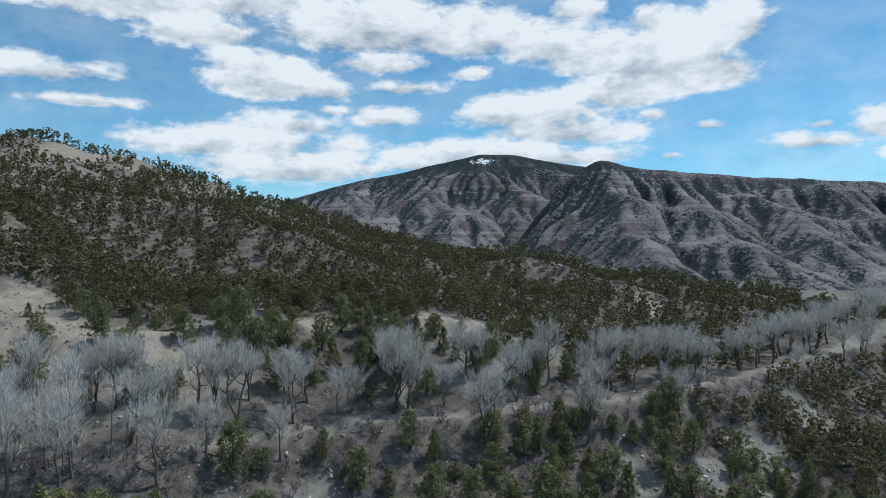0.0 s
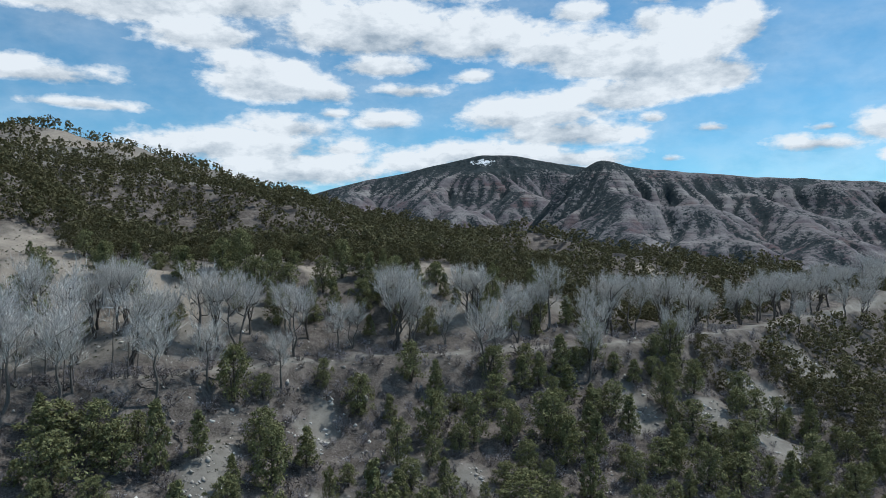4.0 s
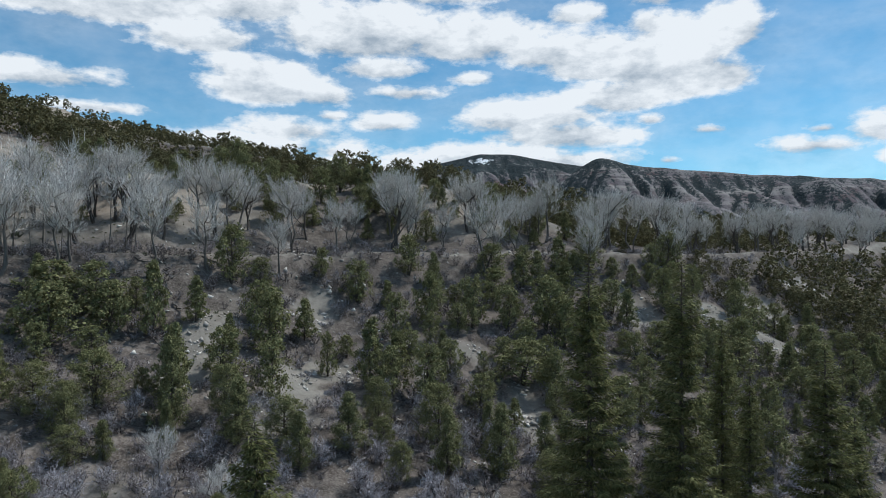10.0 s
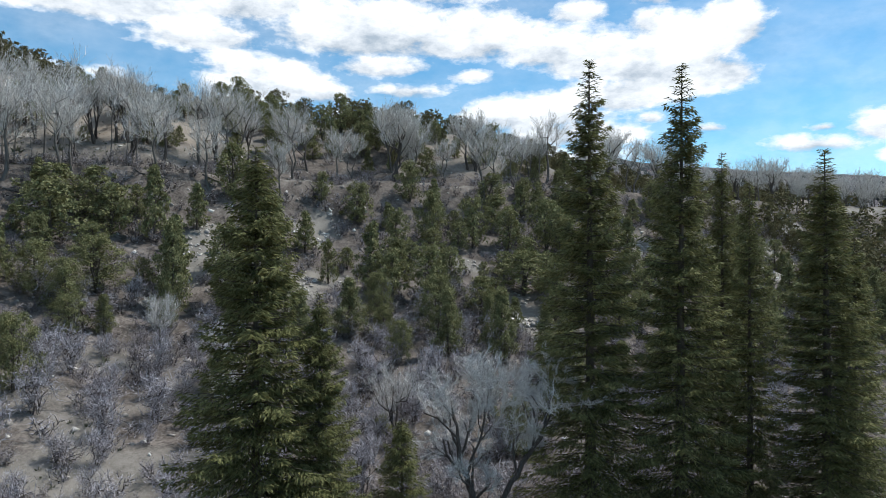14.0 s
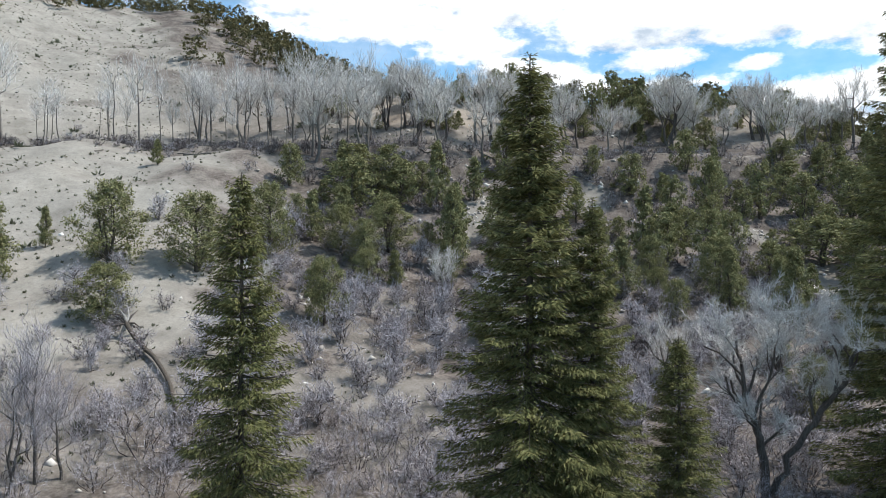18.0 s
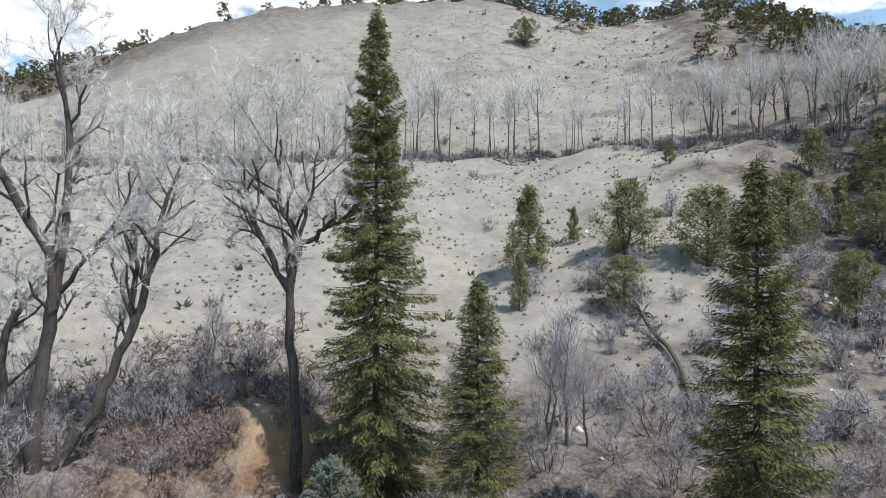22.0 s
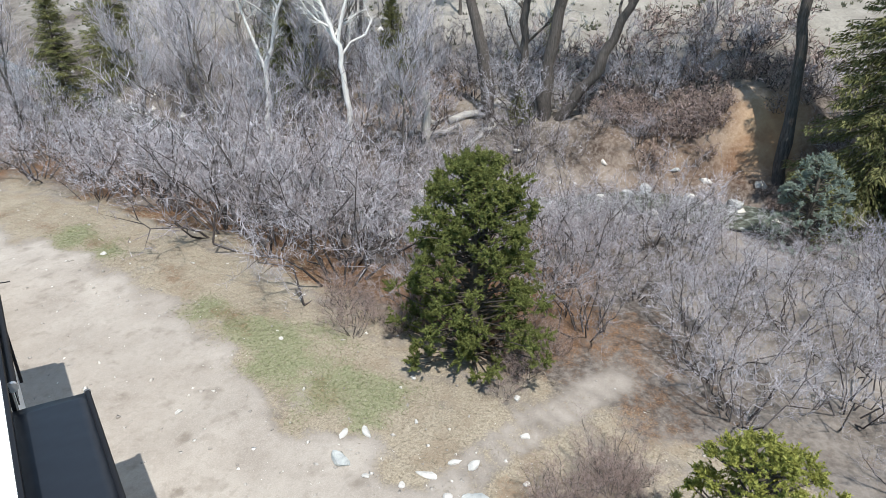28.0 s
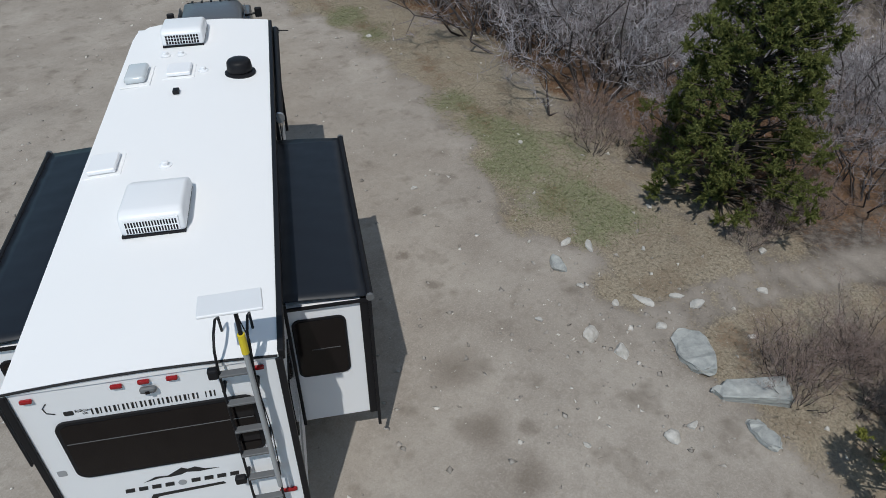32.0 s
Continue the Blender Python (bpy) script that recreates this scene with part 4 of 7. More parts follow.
def spruce_meshes(seed, h=20.0, w=2.6, fill=1.0, bare_top=0.0, step=0.42, per=6, droop=0.26, gap_=0.15, leaf=0.30):
    """A spruce of whorled, slightly drooping branches with feathery sprays."""
    r = np.random.RandomState(seed)
    wood, crown = Soup(), Soup()
    z = np.linspace(0, h, 9)
    px = np.cumsum(r.normal(size=9)) * 0.02
    rad = 0.0115 * h * (1 - z / h) + 0.015
    wood.tubes(np.stack([px[:-1], px[:-1] * 0, z[:-1] - 0.3 * (z[:-1] == 0)], 1), np.stack([px[1:], px[1:] * 0, z[1:]], 1), rad[:-1], rad[1:], 7)
    zz = h * 0.04
    cp, cx, cl, cw = [], [], [], []
    while zz < h - 0.15:
        t = zz / h
        ln0 = w * ((1 - t) ** 0.80) * (0.62 + 0.38 * min(1.0, t * 8)) + 0.14
        n = r.randint(6, 9)
        a0 = r.uniform(0, 6.28)
        for k in range(n):
            if r.rand() > fill:
                continue
            a = a0 + k * 6.283 / n + r.normal() * 0.2
            ln = ln0 * r.uniform(0.6, 1.18)
            zb = zz + r.uniform(-0.5, 0.5) * step
            out_ = np.array([math.cos(a), math.sin(a), 0])
            sd = np.array([-out_[1], out_[0], 0])
            m = max(3, int(ln / gap_))
            s = (np.arange(m) + 0.8) / m
            rise = 0.55 * (t - 0.45)
            pts = out_[None] * (s * ln)[:, None]
            pts[:, 2] = zb + ln * (rise * s - droop * (1.1 - t) * s ** 1.4 + 0.16 * s ** 4)
            pts[:, 0] += px[min(8, int(t * 8))]
            wood.tubes([[px[min(8, int(t * 8))], 0, zb], pts[m // 2]], [pts[m // 2], pts[-1]], [0.018 + 0.007 * ln, 0.013], [0.013, 0.004], 3)
            np_ = 2 if t > 1 - bare_top else per
            for q_ in range(np_):
                sgn = (-1, 1)[q_ % 2]
                reach_ = (0.16 + 0.30 * ln * np.sin(np.pi * np.clip(0.2 + s * 0.72, 0, 1)) * 0.5) * r.uniform(0.5, 1.2, m)
                off = sgn * r.uniform(0.1, 1.0, m) * reach_ * (q_ < per - 1)
                c = pts + sd[None] * off[:, None]
                c[:, 2] -= 0.22 * np.abs(off) + r.uniform(0, 0.10, m) * (q_ >= 2) + 0.10 * (q_ >= 4)
                ax = out_[None] * r.uniform(0.5, 1.0, m)[:, None] + sd[None] * (sgn * r.uniform(0.3, 1.0, m))[:, None] + np.array([0, 0, -0.22 - 0.3 * (q_ >= 4)]) + r.normal(size=(m, 3)) * 0.16
                keep = s > 0.16 + 0.1 * r.rand(m)
                cp.append(c[keep]); cx.append(ax[keep])
                cl.append((leaf * r.uniform(0.6, 1.3, m))[keep]); cw.append((leaf * 0.28 * r.uniform(0.7, 1.3, m))[keep])
        zz += step * r.uniform(0.8, 1.2) * (0.62 + 0.38 * (1 - t))
    crown.leaves(np.concatenate(cp), np.concatenate(cx), np.concatenate(cl), np.concatenate(cw), r, np.array([0, 0, 1.0]), 0.6)
    return wood.mesh("trunk", M_BARK_BROWN), crown.mesh("crown", M_SPRUCE)


def plant(name, meshes, m, label, category, group=""):
    """A tree of the parts trunk and crown."""
    e = new(name)
    e.matrix_basis = m
    for me_ in meshes:
        o = new(me_.name.split(".")[0], me_)
        o.parent = e
    return tagged(e, label, category, group)


RNG = np.random.RandomState(5)
JUN = [juniper_meshes(100 + k, k % 3 == 1, 64, 44, 0.135) for k in range(10)]
JUN_FINE = [juniper_meshes(100 + k, k % 3 == 1, 88, 96, 0.078) for k in range(9)]
BARE = [rounded_tree(200 + k, 8.5, (3.2, 2.8, 3.6, 2.4, 3.4, 3.0)[k], (0.26, 0.34, 0.2, 0.36, 0.22, 0.3)[k], (1, 1, 3, 1, 3, 2)[k], (9, 8, 12, 8, 12, 10)[k], (0.20, 0.18, 0.24, 0.16, 0.24, 0.2)[k], bark_=M_BARK_DARK if k % 2 == 0 else None, twig=M_TWIG_WARM) for k in range(6)]
CREEK_TREE = [rounded_tree(260 + k, 8.5, 2.3, 0.22, (1, 2, 1)[k], 9, 0.13, 0.10, (5, 6, 5), 0.019, M_BARK_GREY, M_TWIG_BRUSH) for k in range(3)]
ASPEN = [rounded_tree(230 + k, 11.0, (1.5, 1.1, 0.7, 1.3, 0.9, 0.5)[k], (0.42, 0.5, 0.45, 0.38, 0.55, 0.5)[k], 1, (9, 7, 5, 8, 6, 4)[k], (0.13, 0.10, 0.08, 0.12, 0.09, 0.07)[k], 0.04, ((4, 4, 3), (4, 4, 2), (3, 3, 2), (4, 4, 3), (4, 3, 2), (2, 2, 2))[k], 0.031, wob=0.006) for k in range(6)]


# ---------------------------------------------------------------- evergreens on the slopes
def juniper_density(x, y):
    dc, sc, _ = polyline_dist(x, y, CREEK)
    db, sb, _ = polyline_dist(x, y, BENCH)
    az_ = np.degrees(np.arctan2(-x, y))
    clay_ = np.where((sb > 0) & (az_ > 40) & (db > 50), 0.0, soil_masks(x, y)[0])
    d = np.where(sb > 0, np.clip((db - 2.0) / 17, 0.0, 1.0), (1.05 - 0.70 * smooth(-8, 8, az_)) * smooth(9, 30, dc) * (0.30 + 0.70 * smooth(-0.55, 0.15, wave(x, y, 13, 53))))
    d = d * np.where(clay_ > 0.3, np.where(np.hypot(x, y) > 240, 0.45, np.where((sb > 0) & (az_ < 34), 0.34, 0.10)), 1.0)
    d = d * (1 - 0.93 * bare(x, y, SAND_SPOTS)) * (1 - 0.97 * bare(x, y, CHUTES))
    d = d * np.where((y > 240) & (az_ > 11), 0.55, 1.0) * np.where((sb < 0) & (az_ > 6) & (dc < 42), 0.6, 1.0)
    d = d * np.where(db < np.where(sb > 0, 5.0, 3.6), 0.0, 1.0) * (sc > 0)
    d = d * np.where((sb < 0) & (az_ > 36), 0.0, 1.0)
    d = d * np.where((sb > 0) & (az_ > 33) & (db < np.minimum(80, 26 + (az_ - 33) * 5)), 0.04, 1.0)
    d = d * np.where((sb > 0) & (az_ > 42) & (az_ < 88) & (np.hypot(x, y) < 330), np.where((az_ < 58) & (db > 60), 0.9, np.where(db > 84, 0.30, 0.0)), 1.0)
    return d * (0.85 + 0.30 * wave(x, y, 22, 51))


def scatter(n, x0, x1, y0, y1, dens, gap, seed):
    r = np.random.RandomState(seed)
    x, y = r.uniform(x0, x1, n), r.uniform(y0, y1, n)
    k = r.rand(n) < dens(x, y)
    x, y = x[k], y[k]
    got, cells = [], {}
    for a, b in zip(x, y):
        key = (int(a // gap), int(b // gap))
        if any((a - c) ** 2 + (b - d) ** 2 < gap * gap for i in (-1, 0, 1) for j in (-1, 0, 1) for c, d in cells.get((key[0] + i, key[1] + j), ())):
            continue
        cells.setdefault(key, []).append((a, b))
        got.append((a, b))
    return np.array(got)


def juniper(x, y, k, wide, high, label="dark olive-green juniper tree on the stony slope", group="junipers on the slope"):
    return plant("juniper_tree", JUN_FINE[k % 9] if math.hypot(x, y) < 66 else JUN[k], pose(x, y, gz(x, y) - 0.12, 0, 0, RNG.uniform(0, 360)) @ Matrix.Diagonal((wide / 3.5, wide / 3.5, high / 4.5, 1)), label, "tree", group)


# place, pattern, width, height of the ones that stand alone on the pale slope
for (x, y, k, wide, high) in [(-47.1, 32.8, 1, 4.8, 7.0), (-48.4, 38.5, 4, 1.8, 3.2), (-41.8, 38.6, 0, 5.0, 6.2), (-37.4, 42.5, 2, 5.2, 6.0), (-37.0, 33.6, 3, 3.6, 4.0), (-41.8, 28.3, 7, 2.0, 4.2), (-36.1, 50.0, 5, 4.4, 6.4), (-55.9, 57.7, 4, 1.8, 2.8),
                              (-38.5, 69.5, 6, 6.0, 5.0), (-34.7, 70.3, 8, 5.0, 5.6), (-23.7, 62.0, 1, 4.4, 6.4), (-22.2, 56.6, 1, 2.0, 4.0), (-41.6, 53.6, 3, 1.4, 1.8), (-124.4, 86.0, 0, 6.0, 6.0), (-57.2, 16.1, 3, 1.3, 1.6), (-41.5, -1.5, 7, 1.3, 2.6)]:
    juniper(x, y, k, wide, high, "green juniper standing on the pale clay slope", "junipers on the clay slope")
# place, width, height
SANDY = [(-46.3, 95.1, 3.6, 5.0), (-41.5, 91.6, 5.0, 5.2), (-53.2, 92.7, 4.4, 3.6), (-51.2, 85.9, 5.0, 5.4), (-37.1, 88.1, 4.4, 4.6), (-37.5, 101.4, 4.8, 5.0), (-12.2, 105.4, 3.8, 5.2), (-1.3, 116.5, 3.2, 4.0), (8.6, 123.3, 2.4, 3.6), (2.9, 118.0, 2.0, 3.0), (-18.7, 108.3, 3.4, 5.6), (-26.0, 105.9, 3.6, 5.4), (-4.3, 110.0, 4.2, 4.4), (6.9, 112.2, 3.0, 5.8), (16.1, 128.0, 3.4, 4.2)]
for i_, (x, y, wide, high) in enumerate(SANDY):
    juniper(x, y, (4, 0, 2, 5, 3, 7, 8, 6)[i_ % 8], wide, high, "olive-green juniper on the sandy slope above the old road", "junipers on the sandy slope")
BELOW = [(-21.0, 69.3, 2.2, 4.0), (-22.7, 58.9, 4.1, 8.0), (-17.8, 72.2, 4.8, 7.0), (-15.6, 64.2, 3.6, 5.5), (-18.7, 60.8, 3.0, 4.6), (-7.0, 69.6, 4.5, 6.8), (-11.8, 72.4, 2.0, 4.6), (-36.3, 64.6, 5.0, 6.0), (-32.6, 68.9, 4.4, 5.0), (-28.9, 70.2, 4.0, 7.6), (-25.4, 72.5, 3.4, 4.8), (-1.5, 67.9, 4.0, 5.6), (-28.8, 58.2, 4.6, 4.8), (-32.2, 55.2, 3.8, 4.4), (-25.7, 53.1, 2.2, 3.2)]
BELOW += [(8.6, 74.5, 6.0, 4.8), (4.4, 74.8, 1.6, 2.6), (4.9, 71.3, 1.8, 2.7), (6.8, 65.8, 2.4, 3.5), (4.1, 62.4, 2.8, 4.6), (12.7, 86.0, 4.6, 6.4), (3.6, 84.1, 4.0, 6.2), (43.1, 97.2, 4.0, 3.8), (53.7, 103.0, 3.8, 6.4), (40.1, 96.1, 3.0, 2.5), (-5.2, 78.8, 3.2, 5.4), (-1.5, 83.0, 3.4, 6.2), (18.4, 88.7, 4.2, 5.2), (-15.0, 76.6, 3.6, 4.6)]
for i_, (x, y, wide, high) in enumerate(BELOW):
    juniper(x, y, (1, 4, 0, 3, 2, 7, 5, 6, 8)[i_ % 9], wide, high, "dark green juniper beside a bare stony chute", "junipers beside the chutes")
TAKEN = np.array([t_[:2] for t_ in SANDY + BELOW])

near_j = scatter(6200, -75, 80, 30, 140, juniper_density, 2.75, 1)
order = np.argsort(np.hypot(near_j[:, 0], near_j[:, 1]))
order = order[np.min(np.hypot(near_j[order, None, 0] - TAKEN[None, :, 0], near_j[order, None, 1] - TAKEN[None, :, 1]), axis=1) > 2.4]
single, rest = near_j[order[:238]], near_j[order[238:]]
for (x, y) in single:
    dc_ = float(polyline_dist(np.array([x]), np.array([y]), CREEK)[0][0])
    wide = RNG.uniform(2.2, 4.4) if dc_ > 20 else RNG.uniform(1.0, 3.2)
    if math.degrees(math.atan2(-x, y)) > 18:
        wide *= 0.72
    juniper(x, y, RNG.randint(10), wide, wide * RNG.uniform(1.05, 1.6))

far_j = np.concatenate([rest, scatter(70000, -620, 440, 60, 640, lambda x, y: np.where((y < 140) & (x > -75) & (x < 80), 0, juniper_density(x, y)), 3.4, 2),
                        scatter(9000, -520, -120, -260, 260, lambda x, y: juniper_density(x, y) * (np.hypot(x, y) > 190), 4.0, 3)])
far_dist = np.hypot(far_j[:, 0], far_j[:, 1])
soup = Soup()
r = np.random.RandomState(8)
for lim0, lim1, clumps_, per_, lf in ((0, 130, 56, 30, 0.15), (130, 190, 34, 11, 0.26), (190, 300, 22, 9, 0.36), (300, 420, 14, 6, 0.52), (420, 900, 9, 4, 0.8)):
    shapes = [evergreen_leaves(np.random.RandomState(700 + k), False, clumps_, per_, lf)[:3] for k in range(8)]
    sel = far_j[(far_dist >= lim0) & (far_dist < lim1)]
    zs = ground(sel[:, 0], sel[:, 1])
    for k, (x, y) in enumerate(sel):
        cc, nn, sz = shapes[k % 8]
        wide = r.uniform(0.85, 1.6) * (0.8 if lim0 == 0 else 1.0)
        a = r.uniform(0, 6.28)
        rot = np.array([[math.cos(a), math.sin(a), 0], [-math.sin(a), math.cos(a), 0], [0, 0, 1]])
        soup.tufts((cc @ rot) * (wide, wide, wide * r.uniform(0.62, 0.95)) + (x, y, zs[k] - 0.1), nn @ rot, sz * wide, r, 0.55)
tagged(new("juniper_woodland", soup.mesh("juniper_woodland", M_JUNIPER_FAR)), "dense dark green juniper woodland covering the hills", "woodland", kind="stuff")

# ---------------------------------------------------------------- spruces by the creek
SPR_H = (24.0, 18.5, 11.0, 21.0)
SPR = [spruce_meshes(301, 24.0, 3.3, 0.93, 0.09, 0.50, 10, 0.24, 0.11, 0.25), spruce_meshes(302, 18.5, 3.7, 1.0, 0.03, 0.38, 13, 0.36, 0.10, 0.21), spruce_meshes(303, 11.0, 2.7, 0.97, 0.0, 0.36, 12, 0.28, 0.095, 0.18), spruce_meshes(304, 21.0, 2.9, 0.92, 0.05, 0.50, 9, 0.22, 0.115, 0.25)]
# place, tip height, pattern, width
SPRUCES = [
    (7.2, 34.0, 22.9, 0, 1.15), (11.4, 33.5, 22.6, 0, 1.1), (15.2, 38.0, 19.1, 3, 0.85), (15.6, 35.5, 17.3, 3, 0.8), (18.6, 33.8, 18.6, 0, 1.15), (21.5, 36.5, 14.5, 3, 1.0),
    (-6.4, 24.1, 17.3, 1, 1.12), (-4.3, 24.6, 12.2, 1, 0.72), (-1.6, 27.1, 7.2, 2, 0.95),
    (-28.1, 11.5, 20.7, 1, 0.9), (-23.5, 13.9, 8.9, 2, 1.0), (-16.9, 21.5, 13.3, 2, 1.25), (-38.0, -15.9, 9.6, 2, 0.95), (-33.9, -27.4, 6.4, 2, 0.85), (-44.8, -31.4, 11.5, 2, 1.1), (-36.4, -9.6, 6.0, 2, 0.6), (-33.2, -2.6, 2.2, 2, 0.32),
]
for (x, y, tip, k, wd) in SPRUCES:
    z0 = gz(x, y) - 0.1
    plant("spruce_tree", SPR[k], pose(x, y, z0, 0, 0, RNG.uniform(0, 360)) @ Matrix.Diagonal((wd, wd, (tip - z0) / SPR_H[k], 1)), "tall narrow green spruce tree by the creek", "tree", "spruces by the creek")

# ---------------------------------------------------------------- bare trees along the old road
seg = np.concatenate([[0], np.cumsum(np.hypot(*np.diff(BENCH, axis=0).T))])


def on_bench(s):
    return np.interp(s, seg, BENCH[:, 0]), np.interp(s, seg, BENCH[:, 1])


r = np.random.RandomState(12)
s_left, s_mid, s_end = 110.0, seg[7] - 6, seg[14] + 40
for s in np.concatenate([np.linspace(s_mid, s_end, 66) + r.uniform(-3.5, 3.5, 66), np.linspace(s_mid, seg[12], 14) + r.uniform(-3, 3, 14)]):
    bx, by = on_bench(s)
    off = r.uniform(-5.5, -2.0) if r.rand() < 0.2 else r.uniform(1.9, 7.5)
    x, y = bx - off * 0.3, by + off
    k, sc_ = r.randint(6), r.uniform(0.75, 1.3)
    plant("bare_cottonwood", BARE[k], pose(x, y, gz(x, y) - 0.1, 0, 0, r.uniform(0, 360)) @ Matrix.Diagonal((sc_, sc_, sc_, 1)), "leafless pale grey cottonwood beside the old road", "tree", "cottonwoods along the old road")
for s in np.linspace(seg[5] + 2, seg[8], 18) + r.uniform(-2, 2, 18):
    bx, by = on_bench(s)
    off = r.uniform(1.5, 11.0)
    x, y = bx - off * 0.45, by + off * 0.9
    k, sc_ = r.randint(6), r.uniform(0.7, 1.2)
    plant("bare_cottonwood", BARE[k], pose(x, y, gz(x, y) - 0.1, 0, 0, r.uniform(0, 360)) @ Matrix.Diagonal((sc_ * 0.85, sc_ * 0.85, sc_, 1)), "leafless pale grey cottonwood at the foot of the clay hill", "tree", "cottonwoods along the old road")
for s in np.linspace(s_left - 30, s_mid + 10, 150) + r.uniform(-3.4, 3.4, 150):
    bx, by = on_bench(s)
    if wave(bx, by, 17, 97) < -0.8:
        continue
    off = r.uniform(-3.5, 3.5)
    x, y = bx - off * 0.7, by + off * 0.7
    k, sc_ = r.randint(6), r.uniform(0.5, 1.3)
    plant("bare_aspen", ASPEN[k], pose(x, y, gz(x, y) - 0.1, 0, 0, r.uniform(0, 360)) @ Matrix.Diagonal((sc_, sc_, sc_, 1)), "slender leafless aspen on the bench under the clay hill", "tree", "aspens on the bench")
for (x, y, k, sc_) in [(-26.5, 20.6, 0, 0.8), (-26.9, 19.6, 1, 0.72), (-25.9, 21.3, 3, 0.55), (-12, 40, 4, 0.6), (-3, 44, 2, 0.62), (3.5, 46, 4, 0.66), (-30, 40, 2, 0.5), (-15, 47, 0, 0.6), (-38, 6.5, 0, 0.55), (-20, 50, 3, 0.6),
                       (-33.9, -18.4, 1, 1.15), (-36.5, -21.5, 2, 1.1), (-31.5, -21.0, 0, 0.95), (-30.2, -7.6, 1, 0.8), (-41, -24, 0, 1.2), (-39, -10.5, 0, 1.1), (-46, -14, 2, 1.1), (-49, -8, 0, 1.0), (-27.5, -25, 0, 0.9), (-29.2, -14.5, 2, 0.75), (-33.5, -13.0, 0, 0.9),
                       (-36.2, -12.4, 1, 1.0), (-38.6, -14.6, 2, 1.1), (-41.5, -17.0, 0, 1.15), (-37.0, -17.6, 0, 1.05), (-44.0, -13.6, 1, 1.1), (-42.5, -21.0, 2, 1.2), (-35.2, -7.4, 2, 0.62), (-48.0, -19.0, 1, 1.2), (-30.9, -9.0, 0, 0.62)]:
    plant("bare_tree", (BARE if x > -31 and y > 30 else CREEK_TREE)[k % (6 if x > -31 and y > 30 else 3)], pose(x, y, gz(x, y) - 0.1, 0, 0, r.uniform(0, 360)) @ Matrix.Diagonal((sc_, sc_, sc_, 1)), "leafless pale grey tree among the creekside brush", "tree", "bare trees by the creek")


# ---------------------------------------------------------------- the old cottonwoods by the creek
def old_tree(x, y, limbs, seed, label, bark_=None, facing=71.0, twig=None, depth=2, length=2.9):
    """Limbs: lists of (sideways, up, away, radius); sideways as seen along the given yaw."""
    rr = np.random.RandomState(seed)
    thin, made = Soup(), []
    a = radians(facing)
    right, ahead = np.array([math.cos(a), math.sin(a), 0]), np.array([-math.sin(a), math.cos(a), 0])
    for limb in limbs:
        lp = np.array(limb, float)
        n = len(lp) * 4
        ts, tq = np.linspace(0, 1, len(lp)), np.linspace(0, 1, n)
        c = np.stack([np.interp(tq, ts, lp[:, j]) for j in range(4)], 1)
        c[1:-1, :3] = (c[:-2, :3] + c[1:-1, :3] * 2 + c[2:, :3]) / 4
        c[1:, :3] += rr.normal(size=(n - 1, 3)) * 0.06
        p = right * c[:, :1] + ahead * c[:, 2:3] + np.array([0, 0, 1.0]) * c[:, 1:2]
        lw = Soup()
        lw.tube(p, c[:, 3] * 0.80 * (1 + 0.06 * rr.normal(size=n)), 12)
        sticks = []
        for j in range(n // 3, n):
            for _ in range(1 if c[j, 3] < 0.26 else int(rr.rand() < 0.6)):
                d = unit(p[j] - p[j - 1])
                nd = unit(d * 0.5 + unit(np.cross(d, rr.normal(size=3))) * 0.75 + np.array([0, 0, 0.3]))
                grow(p[j], nd, length * rr.uniform(0.5, 1.1), min(0.075, c[j, 3] * 0.5), depth, rr, sticks, 0.5, 0.2, 5, 3, 0.24)
        for s in [s for s in sticks if s[4] <= 1]:
            for _ in range(12):
                q_ = s[0] + (s[1] - s[0]) * rr.uniform(0.2, 1.0)
                sticks.append((q_, q_ + unit(unit(s[1] - s[0]) + rr.normal(size=3) * 0.5) * rr.uniform(0.25, 0.6), 0.006, 0.003, -1))
        sticks_to(lw, thin, sticks, 0.026, rr, 0.0160)
        made.append(lw.mesh("limb" if made else "trunk", bark_ or M_BARK_DARK, True))
    return plant("old_cottonwood", (*made, thin.mesh("crown", twig or M_TWIG)), pose(x, y, gz(x, y) - 0.25), label, "tree", "old cottonwoods by the creek")


LBL = "old leafless cottonwood with dark furrowed bark and pale twigs"
old_tree(-33.6, -4.1, [[(0, 0, 0, 0.42), (-0.4, 3.0, 0, 0.36), (-1.3, 6.3, 0, 0.30), (-2.6, 9.0, 0, 0.25), (-4.3, 11.7, 0, 0.18), (-6.6, 15.2, 0.3, 0.09), (-7.6, 17.6, 0.3, 0.03)],
                        [(-2.4, 8.5, 0, 0.24), (-2.9, 11.0, 0.3, 0.19), (-3.8, 14.6, 0.5, 0.12), (-4.3, 18.6, 0.6, 0.04)], [(-2.7, 9.6, 0, 0.13), (-1.4, 11.6, -0.5, 0.09), (-1.2, 14.4, -0.5, 0.03)]], 401, LBL)
old_tree(-33.4, -1.5, [[(0, 0, 0, 0.44), (0.1, 3.0, 0, 0.38), (0.8, 7.0, 0, 0.31), (0.7, 9.0, 0, 0.26), (-1.2, 12.2, 0, 0.2), (-2.8, 15.6, 0.2, 0.05)],
                       [(0.8, 7.2, 0, 0.26), (1.2, 11.2, 0.3, 0.2), (1.3, 14.4, 0.3, 0.15), (0.6, 18.6, 0.3, 0.04)], [(0.9, 7.4, 0, 0.16), (2.6, 9.4, -0.4, 0.11), (3.9, 11.6, -0.4, 0.04)]], 402, LBL)
